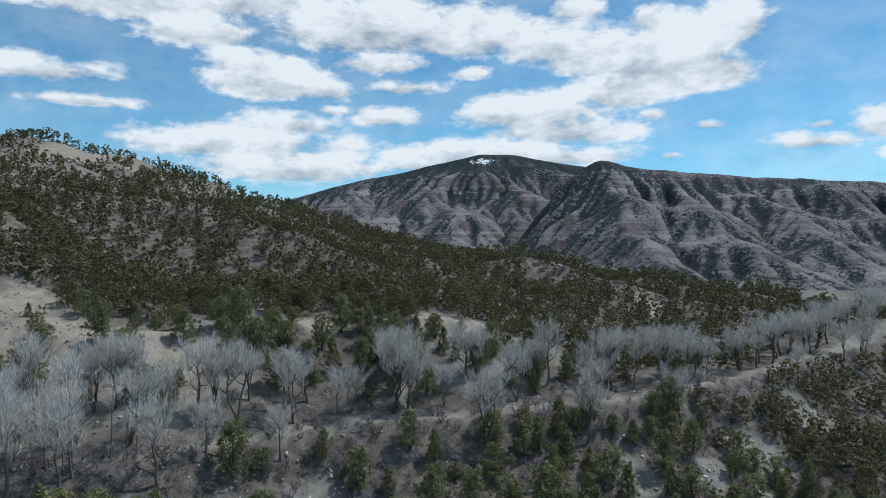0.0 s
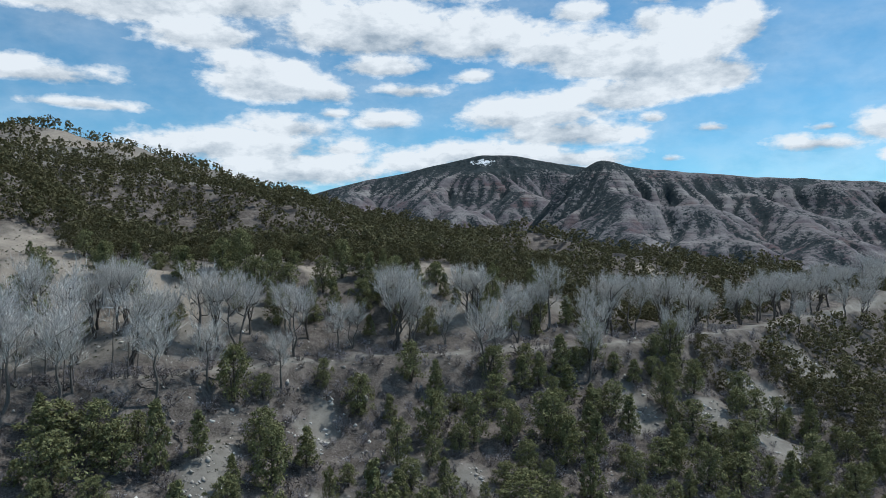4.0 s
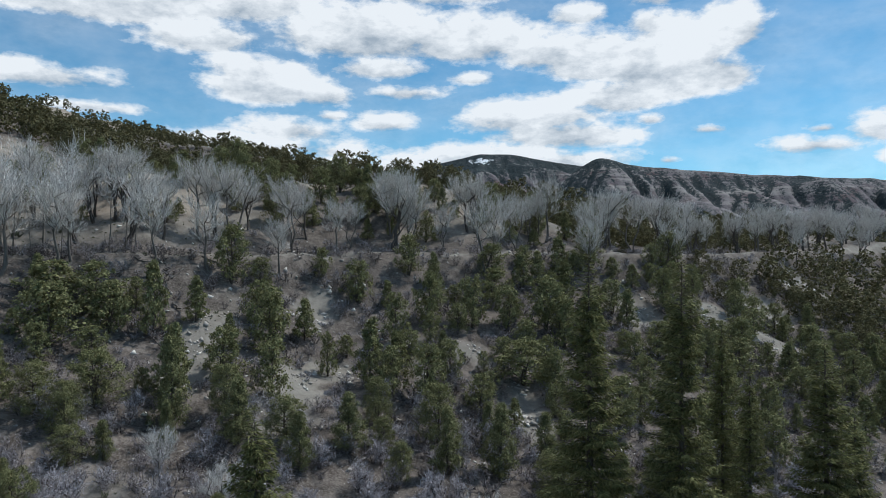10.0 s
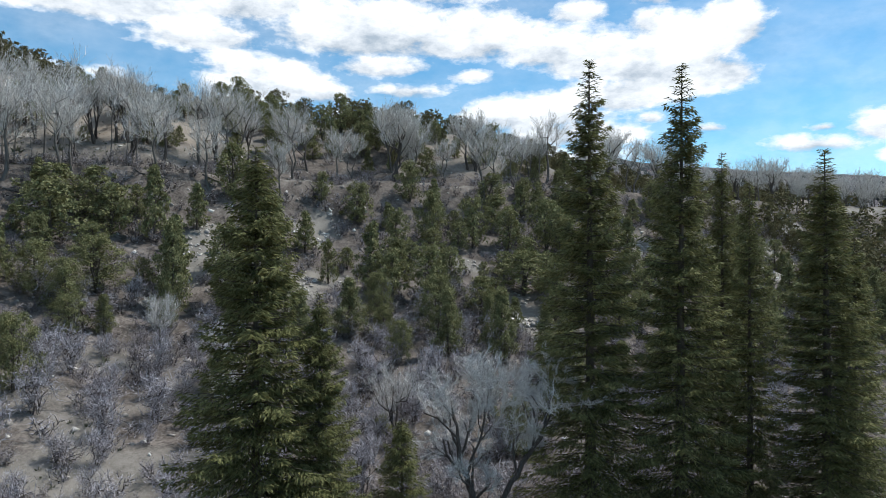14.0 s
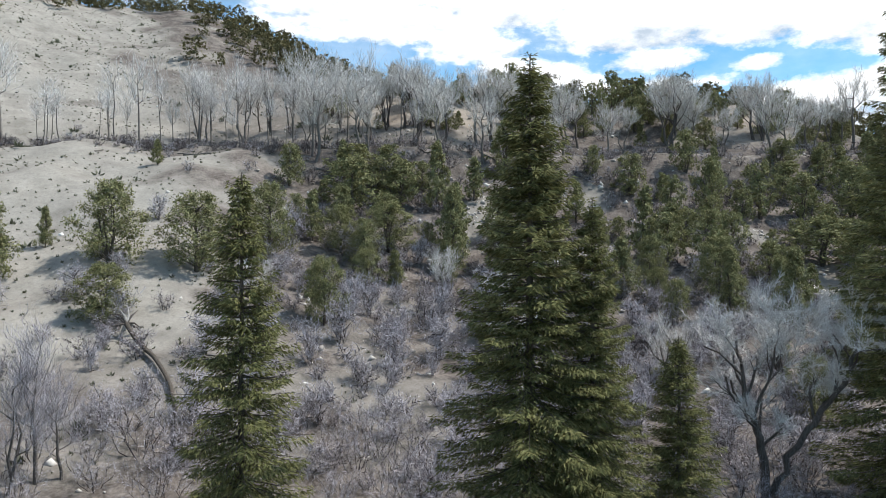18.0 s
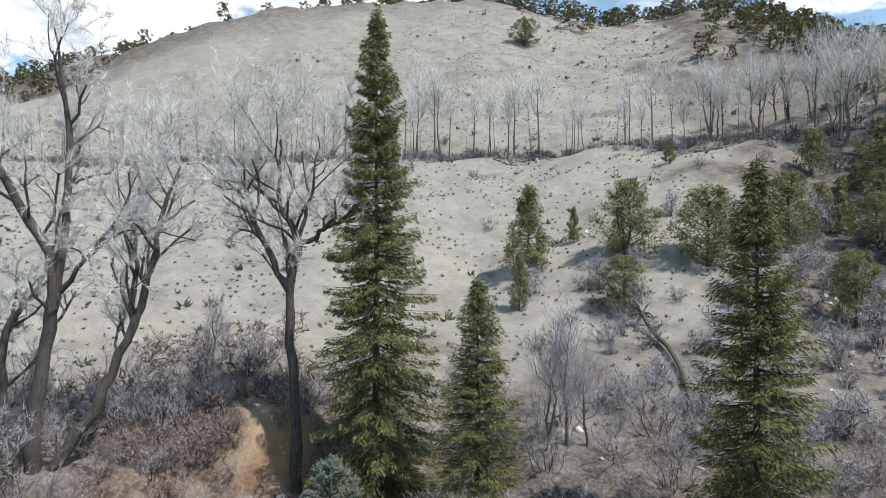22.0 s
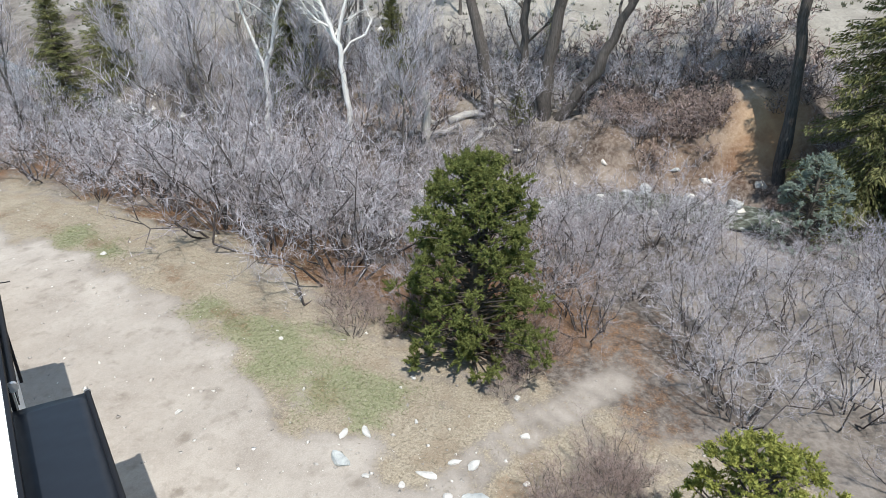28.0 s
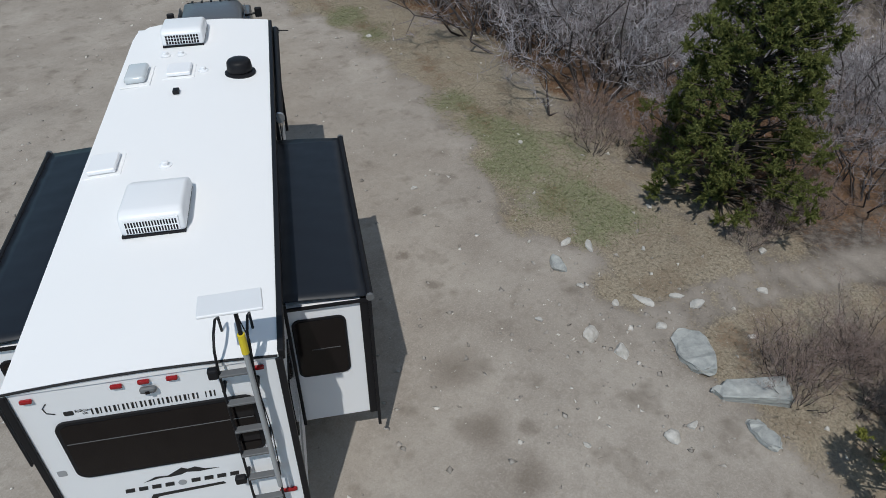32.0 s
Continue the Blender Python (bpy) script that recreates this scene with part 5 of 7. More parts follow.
old_tree(-33.5, -0.9, [[(0, 0, 0, 0.34), (1.7, 2.4, 0, 0.29), (3.1, 5.6, 0, 0.24), (3.9, 8.0, 0, 0.19), (4.4, 10.6, 0, 0.13), (5.2, 13.4, 0.2, 0.04)], [(3.3, 6.0, 0, 0.17), (3.3, 8.8, 0.2, 0.12), (3.0, 12.6, 0.2, 0.04)]], 403, LBL)
old_tree(-34.6, -2.9, [[(0, 0, 0, 0.28), (0.3, 2.5, 0, 0.24), (0.2, 5.4, 0, 0.20), (1.2, 7.2, 0, 0.1)]], 407, LBL)
old_tree(-30.6, 8.8, [[(0, 0, 0, 0.34), (-0.2, 4.4, 0, 0.29), (-0.4, 9.2, 0, 0.25), (0.0, 11.2, 0, 0.21), (-0.9, 13.2, 0, 0.13), (-0.7, 16.0, 0, 0.04)],
                      [(-0.3, 9.0, 0, 0.2), (-1.5, 11.2, 0, 0.17), (-2.2, 13.0, 0, 0.13), (-2.5, 13.6, 0, 0.06)], [(0.0, 11.0, 0, 0.17), (1.3, 12.0, 0.2, 0.13), (2.6, 12.4, 0.2, 0.06)], [(0, 11.3, 0, 0.13), (0.6, 13.4, 0, 0.09), (0.9, 16.0, 0, 0.03)]], 404, "tall cottonwood with a bare dark trunk beside the cut bank")
old_tree(-32.2, -10.7, [[(0, 0, 0, 0.192), (-0.2, 3.0, 0, 0.163), (-0.45, 5.1, 0, 0.133), (-1.3, 7.1, 0, 0.104), (-2.9, 10.3, 0.2, 0.067), (-3.5, 12.6, 0.2, 0.022)],
                        [(-0.45, 5.1, 0, 0.111), (0.15, 7.7, 0.2, 0.089), (1.1, 9.0, 0.2, 0.063), (1.8, 11.0, 0.3, 0.022)], [(-1.3, 7.1, 0, 0.081), (-0.9, 8.8, -0.3, 0.063), (-0.8, 11.6, -0.4, 0.022)],
                        [(0.15, 7.6, 0, 0.067), (0.0, 10.0, 0.4, 0.048), (0.3, 12.4, 0.5, 0.018)], [(-1.5, 7.5, 0, 0.059), (-3.0, 8.0, -0.6, 0.037), (-4.6, 9.2, -0.8, 0.015)]], 405,
         "slender bare tree with whitish bark", M_BARK_WHITE, 86.0, None, 1, 2.2)
old_tree(-33.6, -15.8, [[(0, 0, 0, 0.178), (0.2, 3.2, 0, 0.148), (0.9, 6.2, 0, 0.118), (2.2, 9.0, 0, 0.074), (3.0, 11.6, 0, 0.022)], [(0.3, 4.0, 0, 0.096), (-0.9, 7.4, 0.2, 0.067), (-1.4, 11.0, 0.2, 0.022)]], 408,
         "slender bare tree with whitish bark", M_BARK_WHITE, 86.0, None, 1, 2.2)
old_tree(1.75, 32.85, [[(0, 0, 0, 0.25), (-0.3, 3.0, 0, 0.21), (-0.9, 5.0, 0, 0.15), (-1.2, 7.6, 0, 0.05)], [(0.1, 1.0, 0, 0.2), (1.4, 3.8, 0, 0.16), (3.0, 6.0, 0, 0.12), (3.6, 8.0, 0, 0.04)], [(-0.7, 4.2, 0, 0.1), (0.2, 6.4, 0, 0.06), (0.4, 8.4, 0, 0.03)]], 406,
         "leaning forked cottonwood with a dark trunk", None, 8.0, None, 2, 2.0)


# ---------------------------------------------------------------- foreground evergreens
def dense_evergreen(seed, h, w, lumps, per, leaf, mat, cut=0.06, power=0.62, lump=1.0, thin=0.42):
    rr = np.random.RandomState(seed)
    wood, crown = Soup(), Soup()
    wood.tubes([[0, 0, -0.3], [0, 0, h * 0.3], [0.05, 0, h * 0.6]], [[0, 0, h * 0.3], [0.05, 0, h * 0.6], [0, 0, h * 0.93]], [0.16, 0.12, 0.07], [0.12, 0.07, 0.02], 7)
    for k in range(lumps):
        t = cut + (1.0 - cut) * ((k + rr.uniform(0, 1)) / lumps)
        a = k * 2.4 + rr.normal() * 0.35
        rad = w * ((1.0 - t) ** power) * (0.62 + 0.38 * min(1, t * 5)) * (1 + 0.20 * math.sin(2 * a + t * 7 + seed) + 0.16 * math.sin(5 * a - t * 9))
        kk = rr.uniform(0.45, 1.05)
        c = np.array([rad * kk * math.cos(a), rad * kk * math.sin(a), h * t * (0.97 - 0.05 * kk)])
        st = np.array([-c[0] * 0.02, -c[1] * 0.02, max(0.1, c[2] - 0.35 * rad)])
        wood.tubes(st, c, 0.035, 0.012, 3)
        sz = rr.uniform(0.16, 0.40) * lump * h / 5.6
        out = unit(np.array([c[0], c[1], 0.5 * rad + 0.15]))
        # each lump is a bunch of shoots with needles all round
        m_ = max(5, int(per / 22))
        sd_ = unit(rr.normal(size=(m_, 3)) + out * 0.75 + np.array([0, 0, 0.45]))
        tip = c + sd_ * sz * rr.uniform(0.55, 1.2, (m_, 1))
        q_ = np.repeat(np.arange(m_), 22)
        o = rr.normal(size=(len(q_), 3))
        ax = unit(o) * 0.8 + sd_[q_] * 0.75
        crown.leaves(tip[q_] - sd_[q_] * rr.uniform(0.0, 0.16, (len(q_), 1)), ax, leaf * rr.uniform(0.6, 1.35, len(q_)), leaf * thin * rr.uniform(0.7, 1.3, len(q_)), rr)
    return wood.mesh("trunk", M_BARK_BROWN), crown.mesh("crown", mat)


plant("pinyon_pine", dense_evergreen(501, 5.3, 2.0, 270, 290, 0.13, M_PINE, 0.05, 0.42, 1.1, 0.24), pose(-14.15, -2.2, -0.12), "bushy green pinyon pine beside the dirt pullout", "tree")
plant("young_juniper", dense_evergreen(502, 3.6, 1.55, 150, 520, 0.075, M_YELLOW, 0.06, 0.42, 1.1, 0.30), pose(-7.7, 2.6, -0.1), "young yellowish-green juniper at the edge of the pullout", "tree")
plant("blue_juniper", dense_evergreen(503, 3.9, 1.55, 120, 260, 0.10, M_BLUE, 0.05, 0.4, 1.2, 0.3), pose(-25.0, 8.4, gz(-25.0, 8.4) - 0.1), "rounded blue-grey juniper bush by the creek", "bush")

# ---------------------------------------------------------------- brush


def shrub(seed, stems, h, w, counts, fine, stemw=0.05, dark_to=1):
    """A leafless rounded shrub: points, triangles, and which of them are stems."""
    rr = np.random.RandomState(seed)
    sticks, out = [], []
    for k in range(stems):
        a = k * 2.4 + rr.normal() * 0.3
        q_ = math.sqrt((k + 0.5) / stems) * w
        st = np.array([math.cos(a), math.sin(a), 0]) * 0.22 * q_ - np.array([0, 0, 0.1])
        en = np.array([math.cos(a) * q_, math.sin(a) * q_, h * rr.uniform(0.55, 0.85) * math.sqrt(max(0.2, 1 - 0.55 * (q_ / w) ** 2))])
        mid = (st + en) / 2 + rr.normal(size=3) * 0.09 * h + np.array([0, 0, 0.06 * h])
        sticks += [(st, mid), (mid, en)]
    p0, p1 = np.array([s_[0] for s_ in sticks]), np.array([s_[1] for s_ in sticks])
    tw = twig_levels(rr, sticks, np.array([0, 0, -0.15 * h]), counts, [h * v for v in (0.32, 0.19, 0.12)], [fine * 1.5, fine, fine * 0.75], 0.34, 1.10, 0.12, 0.40)
    sp = Soup()
    kites(sp, p0, p1 + (p1 - p0) * 0.1, np.tile([stemw, stemw * 0.6], stems), rr)
    kites(sp, tw[0], tw[1], tw[2], rr)
    dark = np.concatenate([np.ones(len(p0)), tw[3] < dark_to]).astype(np.int32)
    return (*sp.arrays(), dark)


def willow(seed, stems, h, w, counts, fine, stemw):
    """A leafless shrub of crooked dark stems with a haze of short fine twigs: points, triangles, and which of them are dark."""
    rr = np.random.RandomState(seed)
    sp, sticks = Soup(), []
    for k in range(stems):
        a = k * 2.4 + rr.normal() * 0.4
        q_ = math.sqrt((k + 0.4) / stems) * w
        top = h * rr.uniform(0.6, 0.9) * math.sqrt(max(0.25, 1 - 0.5 * (q_ / w) ** 2))
        t_ = np.array([0, 0.28, 0.52, 0.76, 1.0])
        pts = np.stack([math.cos(a) * q_ * (0.18 + 0.82 * t_ ** 0.8), math.sin(a) * q_ * (0.18 + 0.82 * t_ ** 0.8), top * t_ ** 1.1 - 0.1], 1)
        pts[1:] += rr.normal(size=(4, 3)) * 0.055 * h
        rad = stemw * 0.5 * np.array([1.0, 0.8, 0.6, 0.42, 0.2])
        sp.tubes(pts[:-1], pts[1:], rad[:-1], rad[1:], 3)
        sticks += [(pts[i], pts[i + 1]) for i in (1, 2, 3)]
    dark = [np.ones(stems * 4 * 6)]
    tw = twig_levels(rr, sticks, np.array([0, 0, -0.2 * h]), counts, [h * v for v in (0.25, 0.13, 0.075)], [fine * 1.9, fine * 1.15, fine * 0.85], 0.34, 0.95, 0.20, 0.40)
    kites(sp, tw[0], tw[1], tw[2], rr)
    dark.append(tw[3] < 1)
    return (*sp.arrays(), np.concatenate(dark).astype(np.int32))


def brush_stuff(name, variants, places, sizes, mat, label, seed, stem=None):
    """Copies of the shrubs at the places, turned and scaled, as one mesh."""
    rng = np.random.RandomState(seed)
    vs, ts, ms, n = [], [], [], 0
    pick = rng.randint(len(variants), size=len(places))
    zz = ground(places[:, 0], places[:, 1])
    for i, (x, y) in enumerate(places):
        v, t, dk = variants[pick[i]]
        a = rng.uniform(0, 6.28)
        c, s_ = math.cos(a), math.sin(a)
        k = sizes[i]
        kz = k * rng.uniform(0.85, 1.2)
        vs.append(np.stack([(v[:, 0] * c - v[:, 1] * s_) * k + x, (v[:, 0] * s_ + v[:, 1] * c) * k + y, v[:, 2] * kz + zz[i]], 1))
        ts.append(t + n)
        ms.append(dk)
        n += len(v)
    me = fast_mesh(name, np.concatenate(vs), np.concatenate(ts))
    me.materials.append(mat)
    me.materials.append(stem or M_STEM)
    me.polygons.foreach_set("material_index", np.concatenate(ms))
    return tagged(new(name, me), label, "brush", kind="stuff")


def creek_brush(x, y):
    dc, sc, _ = polyline_dist(x, y, CREEK)
    dp, sp, _ = polyline_dist(x, y, PAD_EDGE)
    dw, _, _ = polyline_dist(x, y, PATH)
    near = (sc < 0) * smooth(2.0, 3.2, dc) * (dp * sp > 4.2 + 0.5 * wave(x, y, 5, 77)) * (dw > 1.5)
    near = near * (np.hypot(x + 14.15, y + 2.2) > 1.8) * (np.hypot(x + 23.6, y - 7.6) > 3.0)
    beyond = (sc > 0) * smooth(1.6, 2.6, dc) * (1 - smooth(6, 12, dc - 8 * (y < -2))) * (np.hypot(x + 32.2, y - 7.5) > 3.6) * (0.5 - 0.22 * (y > 14))
    return np.maximum(near, beyond)


FINE = [willow(600 + k, 11, 2.6, 1.7, (3, 5, 6), 0.0078, 0.048) for k in range(6)]
HAZE = [willow(680 + k, 10, 2.6, 1.7, (3, 5, 3), 0.0130, 0.055) for k in range(6)]
MID = [shrub(660 + k, 8, 1.7, 1.1, (4, 4, 2), 0.034) for k in range(4)]
TALL = [shrub(640 + k, 7, 2.8, 0.8, (5, 5, 2), 0.038) for k in range(3)]
COARSE = [shrub(620 + k, 6, 1.5, 0.95, (4, 4), 0.046) for k in range(5)]
pl = scatter(12000, -44, 16, -40, 42, creek_brush, 1.55, 21)
r = np.random.RandomState(22)
tall = 1.0 + 0.95 * np.exp(-(((pl[:, 0] + 20.5) / 4.5) ** 2 + ((pl[:, 1] + 10) / 7) ** 2))
size_ = r.uniform(0.7, 1.3, len(pl)) * tall * (1 + 0.22 * wave(pl[:, 0], pl[:, 1], 4.5, 79)) * (1 - 0.18 * smooth(-1, 5, pl[:, 1]) * (pl[:, 0] > -29))
close = np.hypot(pl[:, 0], pl[:, 1]) < 23
ruddy = wave(pl[:, 0], pl[:, 1], 6.0, 78) + 0.5 * r.normal(size=len(pl)) > 0.35
brush_stuff("creek_thicket", FINE, pl[close & ~ruddy], size_[close & ~ruddy], M_TWIG_BRUSH, "dense leafless grey-mauve willow brush along the creek", 23)
brush_stuff("creek_thicket", FINE, pl[close & ruddy], size_[close & ruddy], M_TWIG_MAUVE, "dense leafless brownish-mauve brush along the creek", 25)
brush_stuff("creek_thicket", HAZE, pl[~close & ~ruddy], size_[~close & ~ruddy], M_TWIG_BRUSH, "leafless grey willow brush on the creek's banks", 24)
brush_stuff("creek_thicket", HAZE, pl[~close & ruddy], size_[~close & ruddy], M_TWIG_MAUVE, "leafless brownish brush on the creek's banks", 26)


def slope_brush(x, y):
    dc, sc, _ = polyline_dist(x, y, CREEK)
    db, sb, _ = polyline_dist(x, y, BENCH)
    az_ = np.degrees(np.arctan2(-x, y))
    low = (sc > 0) * (sb < 0) * smooth(4, 10, dc) * (0.75 - 0.35 * smooth(25, 45, dc)) * (1 - 0.94 * smooth(34, 40, az_))
    line = (sc > 0) * np.exp(-((db - 3.5) / 3.0) ** 2) * 0.85
    return np.maximum(low, line) * (1 - 0.9 * np.maximum(bare(x, y, SAND_SPOTS), bare(x, y, CHUTES)))


pl2 = scatter(6000, -125, 66, 26, 135, slope_brush, 1.8, 31)
pl2b = scatter(500, -125, -60, 0, 60, lambda x, y: slope_brush(x, y) * 1.0, 2.0, 32)
pl2 = np.concatenate([pl2, pl2b])
brush_stuff("slope_brush", COARSE, pl2, r.uniform(0.45, 1.15, len(pl2)), M_TWIG_BRUSH, "leafless grey scrub between the trees", 33)
plt = scatter(1900, -46, 34, 24, 84, lambda x, y: 0.75 * (polyline_dist(x, y, CREEK)[1] > 0) * smooth(3, 8, polyline_dist(x, y, CREEK)[0]) * (1 - smooth(20, 44, polyline_dist(x, y, CREEK)[0])) * (1 - 0.7 * smooth(36, 42, np.degrees(np.arctan2(-x, y)))) * (0.4 + 0.6 * smooth(-10, 0, np.degrees(np.arctan2(-x, y)))), 1.9, 34)
brush_stuff("grey_scrub", TALL, plt, r.uniform(0.5, 1.15, len(plt)), M_TWIG_BRUSH, "upright pale blue-grey leafless shrubs on the lower slope", 35)
plm = scatter(2600, -42, 40, 22, 84, lambda x, y: 0.6 * (1 - 0.5 * smooth(10, 16, np.degrees(np.arctan2(-x, y)))) * (polyline_dist(x, y, CREEK)[1] > 0) * smooth(2, 5, polyline_dist(x, y, CREEK)[0]) * (1 - smooth(12, 40, polyline_dist(x, y, CREEK)[0])) * (1 - 0.6 * smooth(30, 40, np.degrees(np.arctan2(-x, y)))) * (0.4 + 0.6 * smooth(-10, 0, np.degrees(np.arctan2(-x, y)))), 2.0, 36)
brush_stuff("slope_thicket", MID, plm, r.uniform(0.5, 1.1, len(plm)), M_TWIG_MAUVE, "bushy grey leafless scrub on the lower slope", 37)
on_b = np.array([on_bench(s_) for s_ in r.uniform(s_left - 30, s_mid + 16, 560)])
on_b = on_b + r.normal(size=on_b.shape) * (1.8, 1.8) + np.array([(0.8, -1.4)])
brush_stuff("bench_scrub", COARSE, on_b, r.uniform(0.4, 1.15, len(on_b)), M_TWIG_DIM, "low grey-brown scrub under the aspens", 40)
pld = scatter(5200, -60, 78, 44, 125, lambda x, y: (polyline_dist(x, y, CREEK)[1] > 0) * (polyline_dist(x, y, BENCH)[1] < 0) * smooth(14, 24, polyline_dist(x, y, CREEK)[0]) * (1 - smooth(30, 37, np.degrees(np.arctan2(-x, y)))) * (1 - bare(x, y, CHUTES)) * (0.35 + 0.65 * smooth(-0.5, 0.5, wave(x, y, 8, 58))), 1.5, 38)
half_ = np.arange(len(pld)) % 5 < 2
brush_stuff("grey_slope_scrub", MID, pld[half_], r.uniform(0.5, 1.2, half_.sum()), M_TWIG_MAUVE, "grey leafless scrub between the junipers", 42)
pld = pld[~half_]
brush_stuff("dark_scrub", COARSE, pld, r.uniform(0.6, 1.6, len(pld)), M_TWIG_DIM, "dim grey-brown leafless scrub between the junipers", 39)
pl3 = scatter(420, -50, -32.6, -2, 14, lambda x, y: np.exp(-(((x + 38) / 6) ** 2 + ((y - 5.5) / 5) ** 2)), 1.05, 41)
brush_stuff("red_brush", COARSE, pl3, r.uniform(0.6, 1.3, len(pl3)), M_TWIG_RED, "reddish-brown leafless brush above the cut bank", 43)
plr = np.array([(-33.6, 4.6)]) + r.normal(size=(34, 2)) * (0.8, 2.0)
plr = np.concatenate([plr, np.array([(-32.5, 5.6)]) + r.normal(size=(16, 2)) * (0.5, 1.2), np.array([(-30.2, 11.4)]) + r.normal(size=(22, 2)) * (1.1, 1.4)])
brush_stuff("bank_brush", MID, plr, r.uniform(0.35, 0.8, len(plr)), M_TWIG_RED, "dark reddish brush hanging over the cut bank", 45)
pl4 = np.array([(-9.9, 0.4), (-9.6, 0.9), (-10.3, 0.7), (-10.0, 1.2), (-9.3, 0.5), (-15.2, -5.5), (-14.9, -4.9), (-15.6, -6.1), (-15.0, -4.2), (-13.6, -0.8), (-14.1, -0.5), (-13.2, -1.3), (-14.8, -0.6)])
pl4 = np.concatenate([pl4 + r.normal(size=pl4.shape) * 0.3 for _ in range(3)])
brush_stuff("edge_brush", FINE, pl4, r.uniform(0.28, 0.45, len(pl4)), M_TWIG_RED, "low reddish-grey dry brush at the edge of the pullout", 44)

# sage and bunch grass dotted over the clay slope
r = np.random.RandomState(51)
pl5 = scatter(64000, -150, -18, -60, 130, lambda x, y: 0.6 * (soil_masks(x, y)[0] > 0.4) * (polyline_dist(x, y, CREEK)[1] > 0) * (0.6 + 0.5 * wave(x, y, 12, 55)), 0.55, 52)
soup = Soup()
zz = ground(pl5[:, 0], pl5[:, 1])
nb = 9
o = unit(r.normal(size=(len(pl5), nb, 3)))
o[..., 2] = np.abs(o[..., 2])
sz = r.uniform(0.09, 0.26, (len(pl5), 1, 1)) * np.where(r.rand(len(pl5), 1, 1) < 0.03, 3.0, 1.0)
c = np.stack([pl5[:, 0], pl5[:, 1], zz], 1)[:, None] + o * sz * 0.6
soup.leaves(c.reshape(-1, 3), (o + np.array([0, 0, 0.6])).reshape(-1, 3), np.repeat(sz.reshape(-1) * 0.9, nb), np.repeat(sz.reshape(-1) * 0.5, nb), r)
tagged(new("sage_tufts", soup.mesh("sage_tufts", M_SAGE)), "small grey-green sage and bunch grass tufts on clay", "sagebrush", kind="stuff")

# dry and green grass along the pullout
for name, mat, n, mask, hgt, label in (("dry_grass", M_STRAW, 520000, 1, 0.058, "short straw-coloured dry grass"), ("green_grass", M_GRASS, 800000, 4, 0.055, "fresh short green grass patches")):
    x, y = r.uniform(-26, -5, n), r.uniform(-26, 8, n)
    mk = soil_masks(x, y)
    keep = r.rand(n) < mk[mask] * (0.8 if mask == 4 else 0.55 * (1 - mk[4] * 0.6))
    x, y = x[keep], y[keep]
    p = np.stack([x, y, ground(x, y) + 0.015], 1)
    soup = Soup()
    soup.leaves(p, np.array([0, 0, 0.25]) + r.normal(size=(len(p), 3)) * (0.7, 0.7, 0.25), hgt * r.uniform(0.5, 1.8, len(p)), 0.012, r)
    tagged(new(name, soup.mesh(name, mat)), label, "grass", kind="stuff")

# ---------------------------------------------------------------- shaped parts


def part(name, bm, mat, parent, label="", smooth_=False):
    me = bpy.data.meshes.new(name)
    bm.to_mesh(me)
    bm.free()
    me.materials.append(mat)
    if smooth_:
        me.polygons.foreach_set("use_smooth", np.ones(len(me.polygons), bool))
    ob = new(name, me)
    ob.parent = parent
    if label:
        ob["label"] = label
    return ob


def box(x0, x1, y0, y1, z0, z1, bevel=0.0, seg=2):
    bm = bmesh.new()
    bmesh.ops.create_cube(bm, size=1.0)
    for v in bm.verts:
        v.co = Vector(((x0 + x1) / 2 + v.co.x * (x1 - x0), (y0 + y1) / 2 + v.co.y * (y1 - y0), (z0 + z1) / 2 + v.co.z * (z1 - z0)))
    if bevel:
        bmesh.ops.bevel(bm, geom=bm.edges[:], offset=bevel, segments=seg, profile=0.5, affect="EDGES")
    return bm


def prism(outline, h0, h1, axis="z"):
    """A plate with the outline (u, v), from h0 to h1 along the axis."""
    bm = bmesh.new()

    def place(u, v, h):
        return {"z": (u, v, h), "y": (u, h, v), "x": (h, u, v)}[axis]
    a = [bm.verts.new(place(u, v, h0)) for u, v in outline]
    b = [bm.verts.new(place(u, v, h1)) for u, v in outline]
    n = len(a)
    bm.faces.new(a)
    bm.faces.new(b[::-1])
    for i in range(n):
        bm.faces.new((a[i], b[i], b[(i + 1) % n], a[(i + 1) % n]))
    bmesh.ops.recalc_face_normals(bm, faces=bm.faces[:])
    return bm


def rounded(u0, u1, v0, v1, rad, n=5):
    pts = []
    for cu, cv, a0 in ((u1 - rad, v1 - rad, 0), (u0 + rad, v1 - rad, 90), (u0 + rad, v0 + rad, 180), (u1 - rad, v0 + rad, 270)):
        for k in range(n + 1):
            a = radians(a0 + 90 * k / n)
            pts.append((cu + rad * math.cos(a), cv + rad * math.sin(a)))
    return pts


